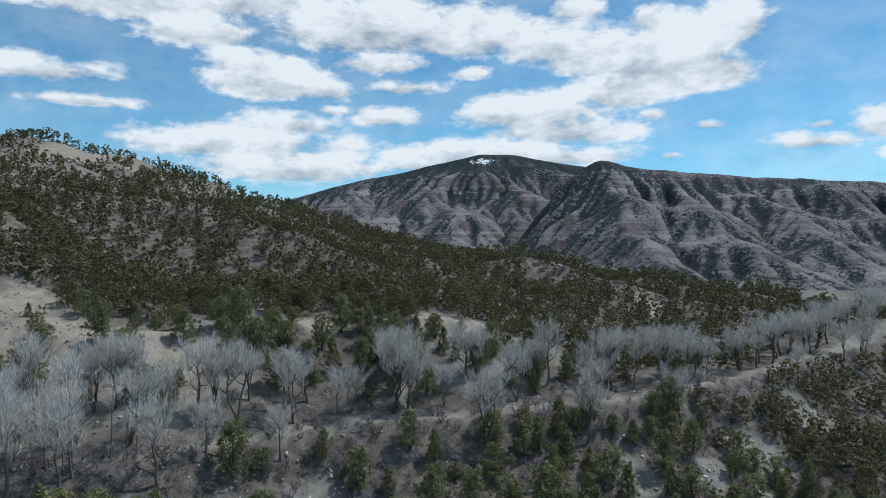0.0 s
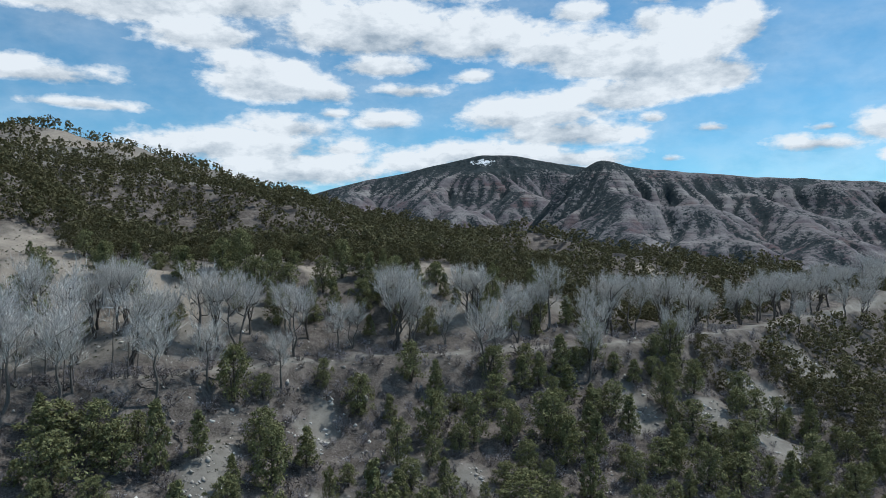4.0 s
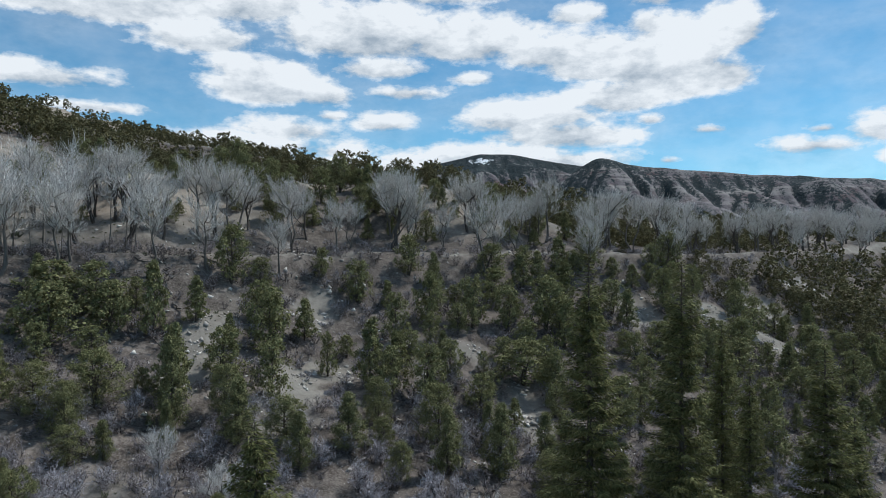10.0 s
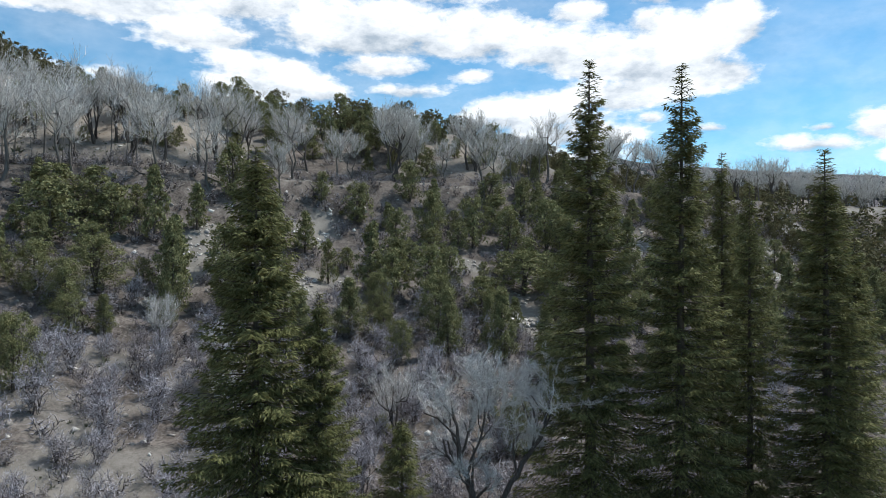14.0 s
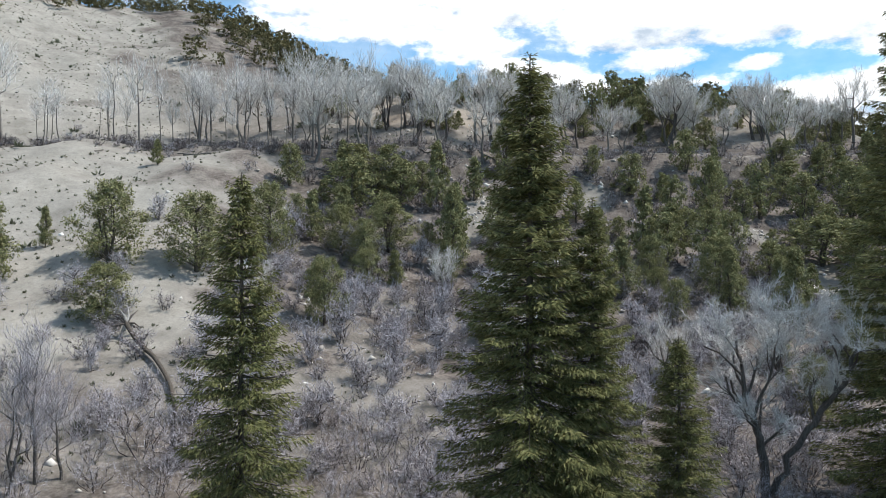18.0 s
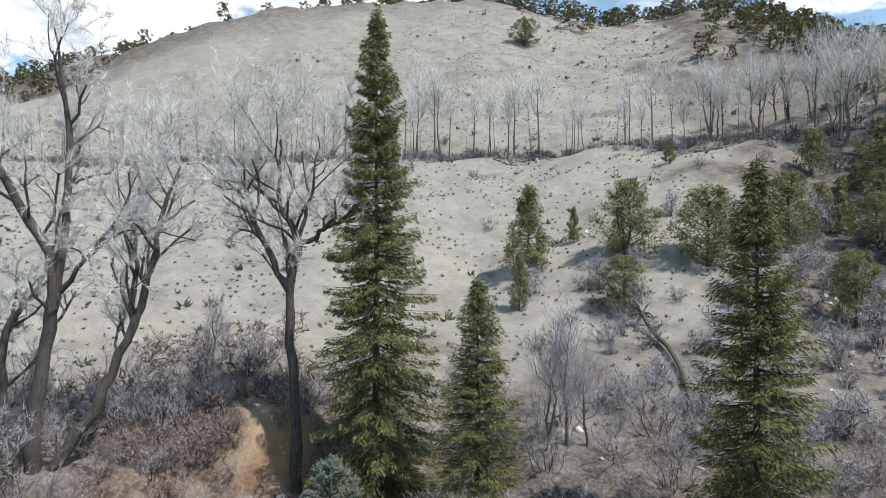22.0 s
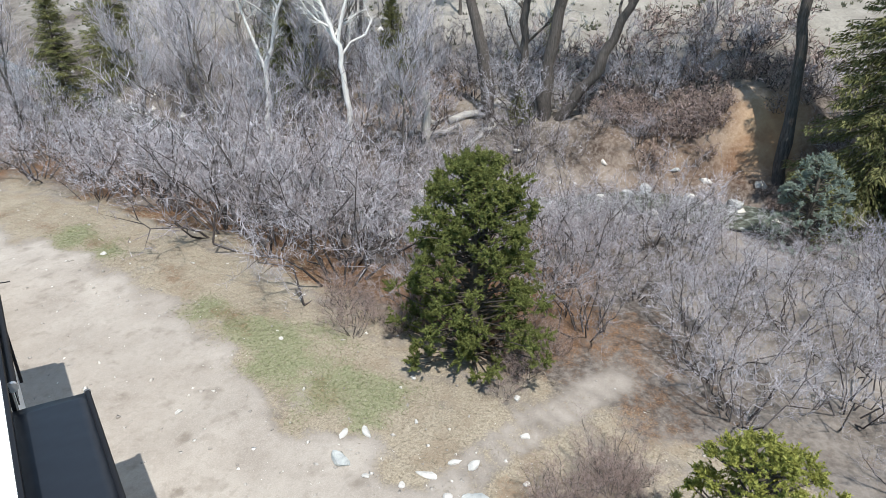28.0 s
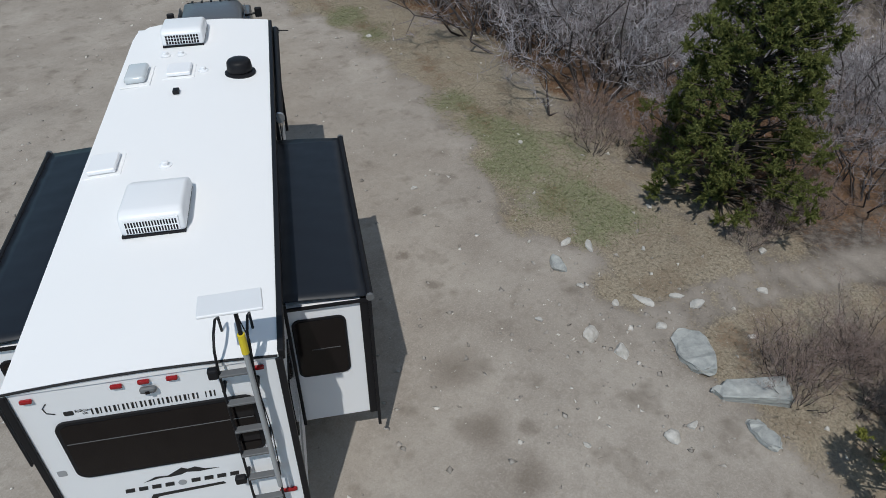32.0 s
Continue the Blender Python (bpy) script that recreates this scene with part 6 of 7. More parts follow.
def pipe(points, rad, sides=8):
    """A bent tube along the points."""
    bm = bmesh.new()
    pts = [Vector(p) for p in points]
    rings = []
    for i, p in enumerate(pts):
        d = (pts[min(i + 1, len(pts) - 1)] - pts[max(i - 1, 0)]).normalized()
        a = d.cross(Vector((0.31, 0.2, 0.93)) if abs(d.z) < 0.8 else Vector((1, 0.1, 0))).normalized()
        b = d.cross(a)
        rr = rad[i] if isinstance(rad, (list, tuple)) else rad
        rings.append([bm.verts.new(p + (a * math.cos(6.283 * k / sides) + b * math.sin(6.283 * k / sides)) * rr) for k in range(sides)])
    for r0_, r1_ in zip(rings[:-1], rings[1:]):
        for k in range(sides):
            bm.faces.new((r0_[k], r0_[(k + 1) % sides], r1_[(k + 1) % sides], r1_[k]))
    bm.faces.new(rings[0][::-1])
    bm.faces.new(rings[-1])
    bmesh.ops.recalc_face_normals(bm, faces=bm.faces[:])
    return bm


def lathe(profile, at, sides=20):
    """A turned body round a vertical axis: profile of (radius, height)."""
    bm = bmesh.new()
    rings = [[bm.verts.new((at[0] + r_ * math.cos(6.283 * k / sides), at[1] + r_ * math.sin(6.283 * k / sides), at[2] + z_)) for k in range(sides)] for r_, z_ in profile]
    for a, b in zip(rings[:-1], rings[1:]):
        for k in range(sides):
            bm.faces.new((a[k], a[(k + 1) % sides], b[(k + 1) % sides], b[k]))
    bm.faces.new(rings[-1])
    bm.faces.new(rings[0][::-1])
    bmesh.ops.recalc_face_normals(bm, faces=bm.faces[:])
    return bm


def plain(name, c, rough=0.5, metal=0.0, spec=0.5, dirt=0.12, scale=3.0):
    m = Mat(name, rough, metal, spec)
    n = m.noise(scale, 5.0, 0.6)
    m.color(m.mix(m.math("MULTIPLY", n, dirt * 2), c, tuple(v * 0.72 for v in c)))
    rn = m.math("ADD", m.math("MULTIPLY", m.noise(scale * 4, 3.0), 0.15), rough - 0.07)
    m.l.new(rn, m.b.inputs["Roughness"])
    return m.m


M_WHITE = plain("white_fibreglass", (0.86, 0.87, 0.885), 0.35, dirt=0.05)
M_ROOF = plain("white_roof_membrane", (0.88, 0.88, 0.88), 0.6, dirt=0.03, scale=1.2)
M_BLACK = plain("black_trim", (0.012, 0.012, 0.014), 0.5, spec=0.2, dirt=0.2)
M_FABRIC = plain("black_awning_fabric", (0.014, 0.017, 0.023), 0.38, spec=0.35, dirt=0.35, scale=1.4)
M_GLASS_DARK = plain("tinted_window", (0.008, 0.006, 0.006), 0.08, spec=0.25, dirt=0.1)
M_RED = plain("red_lens", (0.30, 0.008, 0.012), 0.2)
M_ALU = plain("brushed_metal", (0.55, 0.56, 0.57), 0.35, 0.8)
M_GREYPL = plain("grey_plastic", (0.34, 0.35, 0.36), 0.5)
M_YELLOWPL = plain("yellow_tape", (0.72, 0.56, 0.03), 0.5)
M_PAINT = plain("dark_grey_car_paint", (0.15, 0.16, 0.175), 0.35, 0.35)
M_TYRE = plain("black_rubber", (0.022, 0.022, 0.023), 0.85)
M_INK = plain("black_lettering", (0.015, 0.015, 0.016), 0.5)
M_TREAD = plain("dull_grey_metal", (0.16, 0.165, 0.17), 0.5, 0.3)
M_CLEAR = plain("cloudy_skylight", (0.62, 0.66, 0.68), 0.18, dirt=0.2)

# ---------------------------------------------------------------- travel trailer (x to its right, y forward, z up; rear wall at y = 0)
trailer = tagged(new("travel_trailer"), "white travel trailer with black slide-out awnings parked on dirt", "trailer")
trailer.matrix_basis = pose(-2.308, -5.36, 0.0, 0, 0, 133.7)
HW, LEN, TOP, LOW = 1.25, 9.62, 3.55, 0.62
side_prof = [(0.0, LOW), (LEN - 0.55, LOW), (LEN - 0.05, 1.1), (LEN + 0.25, 1.9), (LEN + 0.22, 2.7), (LEN - 0.02, 3.2), (LEN - 0.20, TOP - 0.10), (0.0, TOP - 0.10)]
part("body", prism(side_prof, -HW, HW, "x"), M_WHITE, trailer)
roof_pts = [(-HW - 0.01, -0.02), (HW + 0.01, -0.02), (HW + 0.01, LEN - 0.28), (HW - 0.02, LEN - 0.20), (0.4, LEN - 0.12), (-0.6, LEN - 0.12), (-HW + 0.22, LEN - 0.24), (-HW + 0.02, LEN - 0.55), (-HW - 0.01, LEN - 0.85)]
bm = prism(roof_pts, TOP - 0.102, TOP, "z")
for k in range(1, 14):
    xk = -HW + 2 * HW * k / 14
    bmesh.ops.bisect_plane(bm, geom=bm.verts[:] + bm.edges[:] + bm.faces[:], plane_co=(xk, 0, 0), plane_no=(1, 0, 0))
for v_ in bm.verts:
    if v_.co.z > TOP - 0.01:
        v_.co.z -= 0.055 * (v_.co.x / HW) ** 2
part("roof", bm, M_ROOF, trailer, "bright white roof membrane")
part("roof_trim", box(HW + 0.004, HW + 0.07, 0.0, LEN - 0.3, TOP - 0.16, TOP - 0.03, 0.012), M_BLACK, trailer, "black gutter rail")
part("roof_trim", box(-HW - 0.045, -HW - 0.004, 0.0, LEN - 0.6, TOP - 0.34, TOP - 0.22, 0.012), M_BLACK, trailer, "black gutter rail")
part("rear_trim", pipe([(xk, -0.028, TOP - 0.016 - 0.055 * (xk / HW) ** 2) for xk in [HW * (k / 8 - 1) for k in range(17)]], 0.013, 6), M_BLACK, trailer, "thin black rear edge trim")
for sx in (-1, 1):
    part("corner_trim", box(sx * HW - 0.035 + sx * 0.01, sx * HW + 0.035 + sx * 0.01, -0.04, 0.03, LOW, TOP - 0.1, 0.01), M_BLACK, trailer, "black corner trim")
part("bumper", box(-1.1, 1.1, -0.22, -0.1, 0.5, 0.62, 0.02), M_BLACK, trailer)
# rear window
win = part("rear_window", prism(rounded(-0.97, 0.95, 2.10, 2.98, 0.12), -0.028, -0.002, "y"), M_BLACK, trailer)
part("pane", prism(rounded(-0.93, 0.91, 2.14, 2.94, 0.10), -0.033, -0.029, "y"), M_GLASS_DARK, win)
part("window_bar", box(-0.92, 0.90, -0.038, -0.0335, 2.664, 2.672), M_TREAD, win)
for lx, lz in ((-1.08, 3.345), (-0.27, 3.375), (-0.02, 3.385), (0.24, 3.38), (1.05, 3.35)):
    part("marker_lamp", box(lx - 0.055, lx + 0.055, -0.04, -0.002, lz - 0.022, lz + 0.022, 0.012), M_RED, trailer, "red clearance lamp")
for lx in (-1.05, 1.07):
    part("tail_lamp", box(lx - 0.10, lx + 0.10, -0.035, -0.002, 1.24, 1.31, 0.02), M_RED, trailer, "red tail lamp")
rc = part("rear_camera", box(-0.08, 0.08, -0.07, -0.002, 3.25, 3.32, 0.03), M_TREAD, trailer, "grey camera housing")
part("lens", box(-0.02, 0.02, -0.080, -0.071, 3.265, 3.30, 0.008), M_GLASS_DARK, rc)

# lettering as bars and plain shapes
for k in range(29):
    if k == 25:
        continue
    x0, w_ = -0.585 + k * 0.0412, (0.014, 0.022, 0.010, 0.018)[k % 4]
    part("lettering_bar", prism([(x0, 3.025), (x0 + w_, 3.025), (x0 + w_ + 0.004, 3.108), (x0 + 0.004, 3.108)], -0.005, -0.002, "y"), M_INK, trailer)
bm = prism([(-0.40, 1.83), (-0.26, 1.90), (-0.14, 1.885), (0.02, 1.985), (0.08, 1.945), (0.16, 1.965), (0.25, 1.905), (0.40, 1.885), (0.18, 1.875), (0.06, 1.90), (0.0, 1.87), (-0.12, 1.86), (-0.22, 1.87)], -0.005, -0.002, "y")
part("mountain_emblem", bm, M_INK, trailer, "black mountain outline emblem")
for k in range(9):
    if k == 4:
        continue
    x0 = -0.62 + k * 0.138
    part("emblem_bar", prism([(x0, 1.70), (x0 + 0.095, 1.70), (x0 + 0.105, 1.765), (x0 + 0.01, 1.765)], -0.005, -0.002, "y"), M_INK, trailer)
part("emblem_disc", lathe([(0.045, 0), (0.045, 0.003)], (0, 0, 0), 16), M_GREYPL, trailer).matrix_basis = pose(-0.02, -0.003, 1.73, 90)
part("script_bar", prism([(-0.42, 1.50), (-0.36, 1.60), (0.40, 1.62), (0.42, 1.58), (-0.30, 1.55), (-0.38, 1.49)], -0.005, -0.002, "y"), M_INK, trailer)
part("sticker", prism(rounded(-1.16, -1.07, 2.16, 2.25, 0.02), -0.005, -0.002, "y"), M_GREYPL, trailer, "small grey road-sign sticker")
part("arrow_mark", pipe([(-0.90, -0.004, 3.10), (-0.97, -0.004, 3.13), (-0.985, -0.004, 3.20), (-0.94, -0.004, 3.26)], 0.006, 5), M_INK, trailer)
part("play_badge", prism(rounded(-0.83, -0.74, 3.055, 3.115, 0.015), -0.005, -0.002, "y"), M_INK, trailer, "small black badge")
for wd, tx, tz in (("follow", -0.725, 3.085), ("us", -0.665, 3.045)):
    fc = bpy.data.curves.new("small_writing", "FONT")
    fc.body, fc.size, fc.extrude = wd, 0.055, 0.001
    fc.materials.append(M_INK)
    fo = new("small_writing", fc)
    fo.parent, fo.matrix_basis = trailer, pose(tx, -0.005, tz, 90)

# ladder
ladder = part("ladder", pipe([(0.70, -0.13, 1.05), (0.70, -0.13, 3.50), (0.705, -0.10, 3.72), (0.71, 0.02, 3.82), (0.715, 0.22, 3.83), (0.72, 0.36, 3.74), (0.72, 0.38, 3.50)], 0.014), M_BLACK, trailer, "black tubular ladder")
part("ladder_rail", pipe([(1.02, -0.13, 1.05), (1.02, -0.13, 3.50), (1.02, -0.10, 3.72), (1.02, 0.02, 3.82), (1.02, 0.22, 3.83), (1.02, 0.36, 3.74), (1.02, 0.38, 3.50)], 0.014), M_BLACK, ladder)
for rz in (1.38, 1.79, 2.20, 2.60, 3.02, 3.44):
    part("rung", box(0.70, 1.02, -0.17, -0.09, rz - 0.015, rz + 0.012, 0.006), M_TREAD, ladder, "flat grey tread")
for rz in (1.79, 3.2, 2.4):
    for rx in (0.70, 1.02):
        part("standoff", pipe([(rx, -0.13, rz), (rx, 0.0, rz)], 0.02), M_BLACK, ladder)
part("clamp", box(0.60, 0.70, -0.18, -0.10, 3.42, 3.54, 0.02), M_BLACK, ladder)
part("clamp", box(0.56, 0.68, -0.18, -0.10, 1.74, 1.84, 0.02), M_BLACK, ladder)

# slide-outs
for sx, y0, y1 in ((1, 1.40, 5.35), (-1, 1.40, 5.75)):
    xo = sx * 2.20
    sl_ = part("slide_out", box(min(sx * 1.2, xo), max(sx * 1.2, xo), y0, y1, 0.72, 2.80, 0.02), M_WHITE, trailer, "white slide-out box")
    # awning topper, sagging a little and blown up in the middle
    bm = bmesh.new()
    nu, nv = 6, 26
    grid = [[bm.verts.new((sx * (1.225 + (1.06 * i / nu)), y0 - 0.02 + (y1 - y0 + 0.04) * j / nv, 2.93 - 0.06 * i / nu + 0.035 * math.sin(math.pi * i / nu) * math.sin(math.pi * j / nv) + 0.006 * math.sin(j * 1.9 + i))) for j in range(nv + 1)] for i in range(nu + 1)]
    for i in range(nu):
        for j in range(nv):
            bm.faces.new((grid[i][j], grid[i + 1][j], grid[i + 1][j + 1], grid[i][j + 1]))
    bmesh.ops.recalc_face_normals(bm, faces=bm.faces[:])
    bmesh.ops.solidify(bm, geom=bm.faces[:], thickness=0.012)
    part("topper_awning", bm, M_FABRIC, sl_, "black fabric awning over the slide-out", True)
    part("awning_roller", pipe([(sx * 2.29, y0 - 0.03, 2.855), (sx * 2.29, y1 + 0.03, 2.855)], 0.042, 10), M_BLACK, sl_, "black roller tube")
    for yy in (y0 - 0.04, y1 + 0.04):
        part("roller_cap", pipe([(sx * 2.29, yy - 0.02, 2.855), (sx * 2.29, yy + 0.02, 2.855)], 0.05, 10), M_TREAD, sl_)
        part("bracket", box(min(sx * 1.22, sx * 2.3), max(sx * 1.22, sx * 2.3), yy - 0.012, yy + 0.012, 2.79, 2.83), M_BLACK, sl_)
    part("corner_trim", box(xo - 0.04, xo + 0.05 * sx + 0.04, y0 - 0.03, y0 + 0.05, 0.72, 2.80, 0.008), M_BLACK, sl_, "black corner trim")
    part("corner_trim", box(xo - 0.04, xo + 0.05 * sx + 0.04, y1 - 0.05, y1 + 0.03, 0.72, 2.80, 0.008), M_BLACK, sl_, "black corner trim")
    part("flange", box(min(sx * 1.225, sx * 1.29), max(sx * 1.225, sx * 1.29), y0 - 0.06, y0 + 0.0, 0.7, 2.9, 0.008), M_BLACK, sl_, "black flange")
    part("top_trim", box(min(sx * 1.25, xo), max(sx * 1.25, xo), y0 - 0.014, y0 - 0.002, 2.755, 2.785), M_BLACK, sl_)
    u0, u1 = sorted((sx * 1.31, sx * 1.97))
    w_ = part("end_window", prism(rounded(u0, u1, 1.60, 2.60, 0.10), y0 - 0.02, y0 - 0.002, "y"), M_BLACK, sl_)
    part("pane", prism(rounded(u0 + 0.03, u1 - 0.03, 1.63, 2.57, 0.08), y0 - 0.026, y0 - 0.021, "y"), M_GLASS_DARK, w_)
    part("window_bar", box(u0 + 0.2, u1 - 0.1, y0 - 0.031, y0 - 0.0265, 2.082, 2.09), M_TREAD, w_)
part("hanging_strap", box(2.26, 2.30, 1.32, 1.36, 0.5, 2.8), M_BLACK, trailer)

# side awning along the door side, door glass and skirt stripe
aw = part("side_awning", pipe([(1.36, 5.55, 3.24), (1.36, 9.35, 3.30)], 0.07, 12), M_BLACK, trailer, "rolled black side awning")
for yy in (5.5, 9.4):
    part("awning_arm", box(1.27, 1.33, yy - 0.03, yy + 0.03, 1.0, 3.3, 0.008), M_BLACK, aw)
    part("end_cap", pipe([(1.36, yy - 0.03, 3.26), (1.36, yy + 0.03, 3.26)], 0.085, 12), M_ALU, aw)
part("stay", pipe([(1.24, 9.2, 3.36), (1.62, 9.25, 3.30)], 0.012, 6), M_BLACK, aw)
for y0, y1, z0, z1 in ((6.2, 6.9, 0.7, 2.6), (7.4, 8.6, 1.7, 2.5), (0.35, 1.15, 1.7, 2.6)):
    part("side_window", prism(rounded(y0, y1, z0, z1, 0.08), HW + 0.002, HW + 0.02, "x"), M_GLASS_DARK, trailer)
part("side_stripe", prism([(0.15, 1.0), (1.2, 1.2), (1.2, 1.5), (0.15, 1.2)], HW + 0.002, HW + 0.006, "x"), M_GREYPL, trailer)
for yy in (3.9, 4.85):
    for sx in (-1, 1):
        wb = lathe([(0.24, -0.11), (0.36, -0.10), (0.37, 0.0), (0.36, 0.10), (0.24, 0.11)], (0, 0, 0), 20)
        wh = part("wheel", wb, M_TYRE, trailer)
        wh.matrix_basis = pose(sx * 1.02, yy, 0.37, 0, 90, 0)
        part("rim", lathe([(0.22, -0.1), (0.22, 0.1)], (0, 0, 0), 16), M_ALU, wh)

# roof fittings


def air_con(y0, x0, name_label, grille_rows, dots=False):
    ac = tagged(new("roof_air_conditioner"), name_label, "air conditioner", "air conditioners on the roof")
    ac.matrix_basis = trailer.matrix_basis @ pose(x0, y0, TOP)
    bm = prism([(0.0, 0.0), (1.02, 0.0), (1.0, 0.16), (0.78, 0.26), (0.12, 0.30), (0.01, 0.25)], -0.37, 0.37, "x")
    bmesh.ops.bevel(bm, geom=bm.edges[:], offset=0.05, segments=3, profile=0.5, affect="EDGES")
    part("shroud", bm, M_WHITE, ac, "moulded white shroud", True)
    part("base_pan", box(-0.36, 0.36, -0.02, 1.0, 0.0, 0.03), M_BLACK, ac)
    gr = part("grille", box(-0.31, 0.31, -0.012, 0.012, 0.045, 0.235, 0.004), M_WHITE, ac)
    for row in range(grille_rows):
        for k in range(18 if not dots else 12):
            n_ = 18 if not dots else 12
            u = -0.295 + 0.59 * k / n_
            h = 0.172 / grille_rows
            part("slot", box(u + 0.006, u + 0.59 / n_ - 0.008, -0.015, -0.0125, 0.055 + row * h, 0.055 + row * h + h * 0.8), M_BLACK, gr)
    return ac


air_con(2.18, -0.12, "white roof air conditioner with a slotted rear grille", 2)
air_con(8.15, -0.27, "white roof air conditioner with a dotted rear grille", 3, True)
dome = tagged(new("roof_vent"), "round black domed roof vent on the white roof", "vent")
dome.matrix_basis = trailer.matrix_basis @ pose(0.77, 6.78, TOP - 0.03)
part("flange", lathe([(0.26, 0.0), (0.26, 0.03), (0.2, 0.05)], (0, 0, 0), 24), M_BLACK, dome)
part("cap", lathe([(0.20, 0.05), (0.215, 0.08), (0.20, 0.21), (0.17, 0.245), (0.08, 0.26)], (0, 0, 0), 24), M_BLACK, dome, "glossy black dome", True)
sk = tagged(new("roof_skylight"), "clear bubble skylight on the white roof", "skylight")
sk.matrix_basis = trailer.matrix_basis @ pose(-0.92, 6.93, TOP - 0.028, 0, -2.5)
part("frame", box(-0.24, 0.24, -0.40, 0.40, 0.0, 0.02, 0.006), M_ROOF, sk)
bm = box(-0.17, 0.17, -0.32, 0.32, 0.02, 0.14, 0.055, 4)
part("bubble", bm, M_CLEAR, sk, "cloudy clear bubble", True)
for (vx, vy, wx, wy, mt, lb) in ((-0.24, 6.98, 0.20, 0.22, M_WHITE, "small white lid roof vent"), (-0.98, 4.0, 0.19, 0.24, M_WHITE, "square white roof vent with a lid")):
    vt = tagged(new("roof_vent"), lb, "vent")
    vt.matrix_basis = trailer.matrix_basis @ pose(vx, vy, TOP - 0.055 * (vx / HW) ** 2 - 0.006, 0, 4.0 * vx)
    part("flange", box(-wx - 0.06, wx + 0.06, -wy - 0.05, wy + 0.05, 0.0, 0.012, 0.004), M_ROOF, vt)
    part("lid", box(-wx, wx, -wy, wy, 0.02, 0.085, 0.025, 3), mt, vt)
for (vx, vy, s_) in ((-0.16, 3.8, 0.05), (-0.55, 7.75, 0.05), (-0.28, 7.75, 0.045), (0.15, 6.95, 0.05)):
    pv = tagged(new("vent_pipe_cap"), "low white plumbing vent cap on the roof", "vent", "vent caps on the roof")
    pv.matrix_basis = trailer.matrix_basis @ pose(vx, vy, TOP)
    part("cap", lathe([(0.09, 0.0), (0.09, 0.01), (s_, 0.02), (s_, 0.06), (s_ * 0.7, 0.07)], (0, 0, 0), 14), M_WHITE, pv)
ant = tagged(new("antenna_base"), "small black antenna base on the roof", "antenna")
ant.matrix_basis = trailer.matrix_basis @ pose(-0.22, 6.12, TOP)
part("block", box(-0.05, 0.05, -0.07, 0.07, 0, 0.07, 0.015), M_BLACK, ant)

# flat dish on a pole strapped to the ladder
dish = tagged(new("satellite_dish"), "flat white satellite dish on a grey pole with a yellow collar", "antenna")
dish.matrix_basis = trailer.matrix_basis
part("pole", pipe([(1.03, -0.24, 1.70), (1.00, -0.23, 3.9)], 0.027, 10), M_GREYPL, dish, "grey pole")
part("collar", pipe([(1.0045, -0.232, 3.78), (1.0015, -0.231, 4.02)], 0.036, 10), M_YELLOWPL, dish, "yellow taped collar")
part("mast", pipe([(1.00, -0.23, 4.0), (1.0, -0.23, 4.30)], 0.02, 10), M_BLACK, dish)
pan = part("panel", box(-0.28, 0.28, -0.19, 0.19, -0.015, 0.015, 0.012, 3), M_WHITE, dish, "flat white rectangular panel")
pan.matrix_basis = pose(0.96, -0.16, 4.34, -12, 2, 4)
part("backing", box(-0.14, 0.14, -0.10, 0.10, -0.045, -0.015, 0.01), M_WHITE, pan)
part("cable", pipe([(1.01, -0.21, 4.2), (1.06, -0.2, 3.9), (1.03, -0.2, 3.3), (1.07, -0.2, 2.6), (1.05, -0.18, 1.8)], 0.006, 5), M_BLACK, dish)

# ---------------------------------------------------------------- pickup truck in front of it
truck = tagged(new("pickup_truck"), "dark grey crew-cab pickup truck hitched to the trailer", "truck")
truck.matrix_basis = trailer.matrix_basis @ pose(-0.38, 11.6, 0.0, 0, 0, 1.5)
lower = [(0.0, 0.55), (0.05, 1.25), (2.15, 1.30), (2.2, 1.32), (4.7, 1.32), (6.05, 1.16), (6.25, 0.95), (6.25, 0.5), (5.9, 0.42), (0.2, 0.45)]
bm = prism(lower, -0.98, 0.98, "x")
bmesh.ops.bevel(bm, geom=bm.edges[:], offset=0.06, segments=3, profile=0.5, affect="EDGES")
part("body", bm, M_PAINT, truck, "dark metallic paint", True)
bm = bmesh.new()
ring = []
for y_, z_, w_ in ((2.2, 1.32, 0.90), (2.42, 1.86, 0.74), (2.75, 1.95, 0.72), (3.9, 1.95, 0.72), (4.25, 1.87, 0.73), (5.0, 1.30, 0.90)):
    ring.append((bm.verts.new((-w_, y_, z_)), bm.verts.new((-w_ * 0.5, y_, z_ + 0.025 * (z_ > 1.5))), bm.verts.new((w_ * 0.5, y_, z_ + 0.025 * (z_ > 1.5))), bm.verts.new((w_, y_, z_))))
for a, b in zip(ring[:-1], ring[1:]):
    for k in range(3):
        bm.faces.new((a[k], a[k + 1], b[k + 1], b[k]))
for k in (0, 3):
    bm.faces.new([a[k] for a in ring] if k else [a[k] for a in ring][::-1])
bmesh.ops.recalc_face_normals(bm, faces=bm.faces[:])
part("cab_roof", bm, M_PAINT, truck, "dark metallic roof", True)
part("rear_glass", prism([(-0.76, 1.36), (0.76, 1.36), (0.66, 1.80), (-0.66, 1.80)], 0, 0.01, "y"), M_GLASS_DARK, truck).matrix_basis = pose(0, 2.14, 0, -22) @ pose(0, 0.5, 0.08)
part("windscreen", prism([(-0.80, 0.0), (0.80, 0.0), (0.68, 0.88), (-0.68, 0.88)], 0, 0.012, "z"), M_GLASS_DARK, truck).matrix_basis = pose(0, 4.98, 1.345, -37.5) @ pose(0, 0, 0, 0, 0, 180)
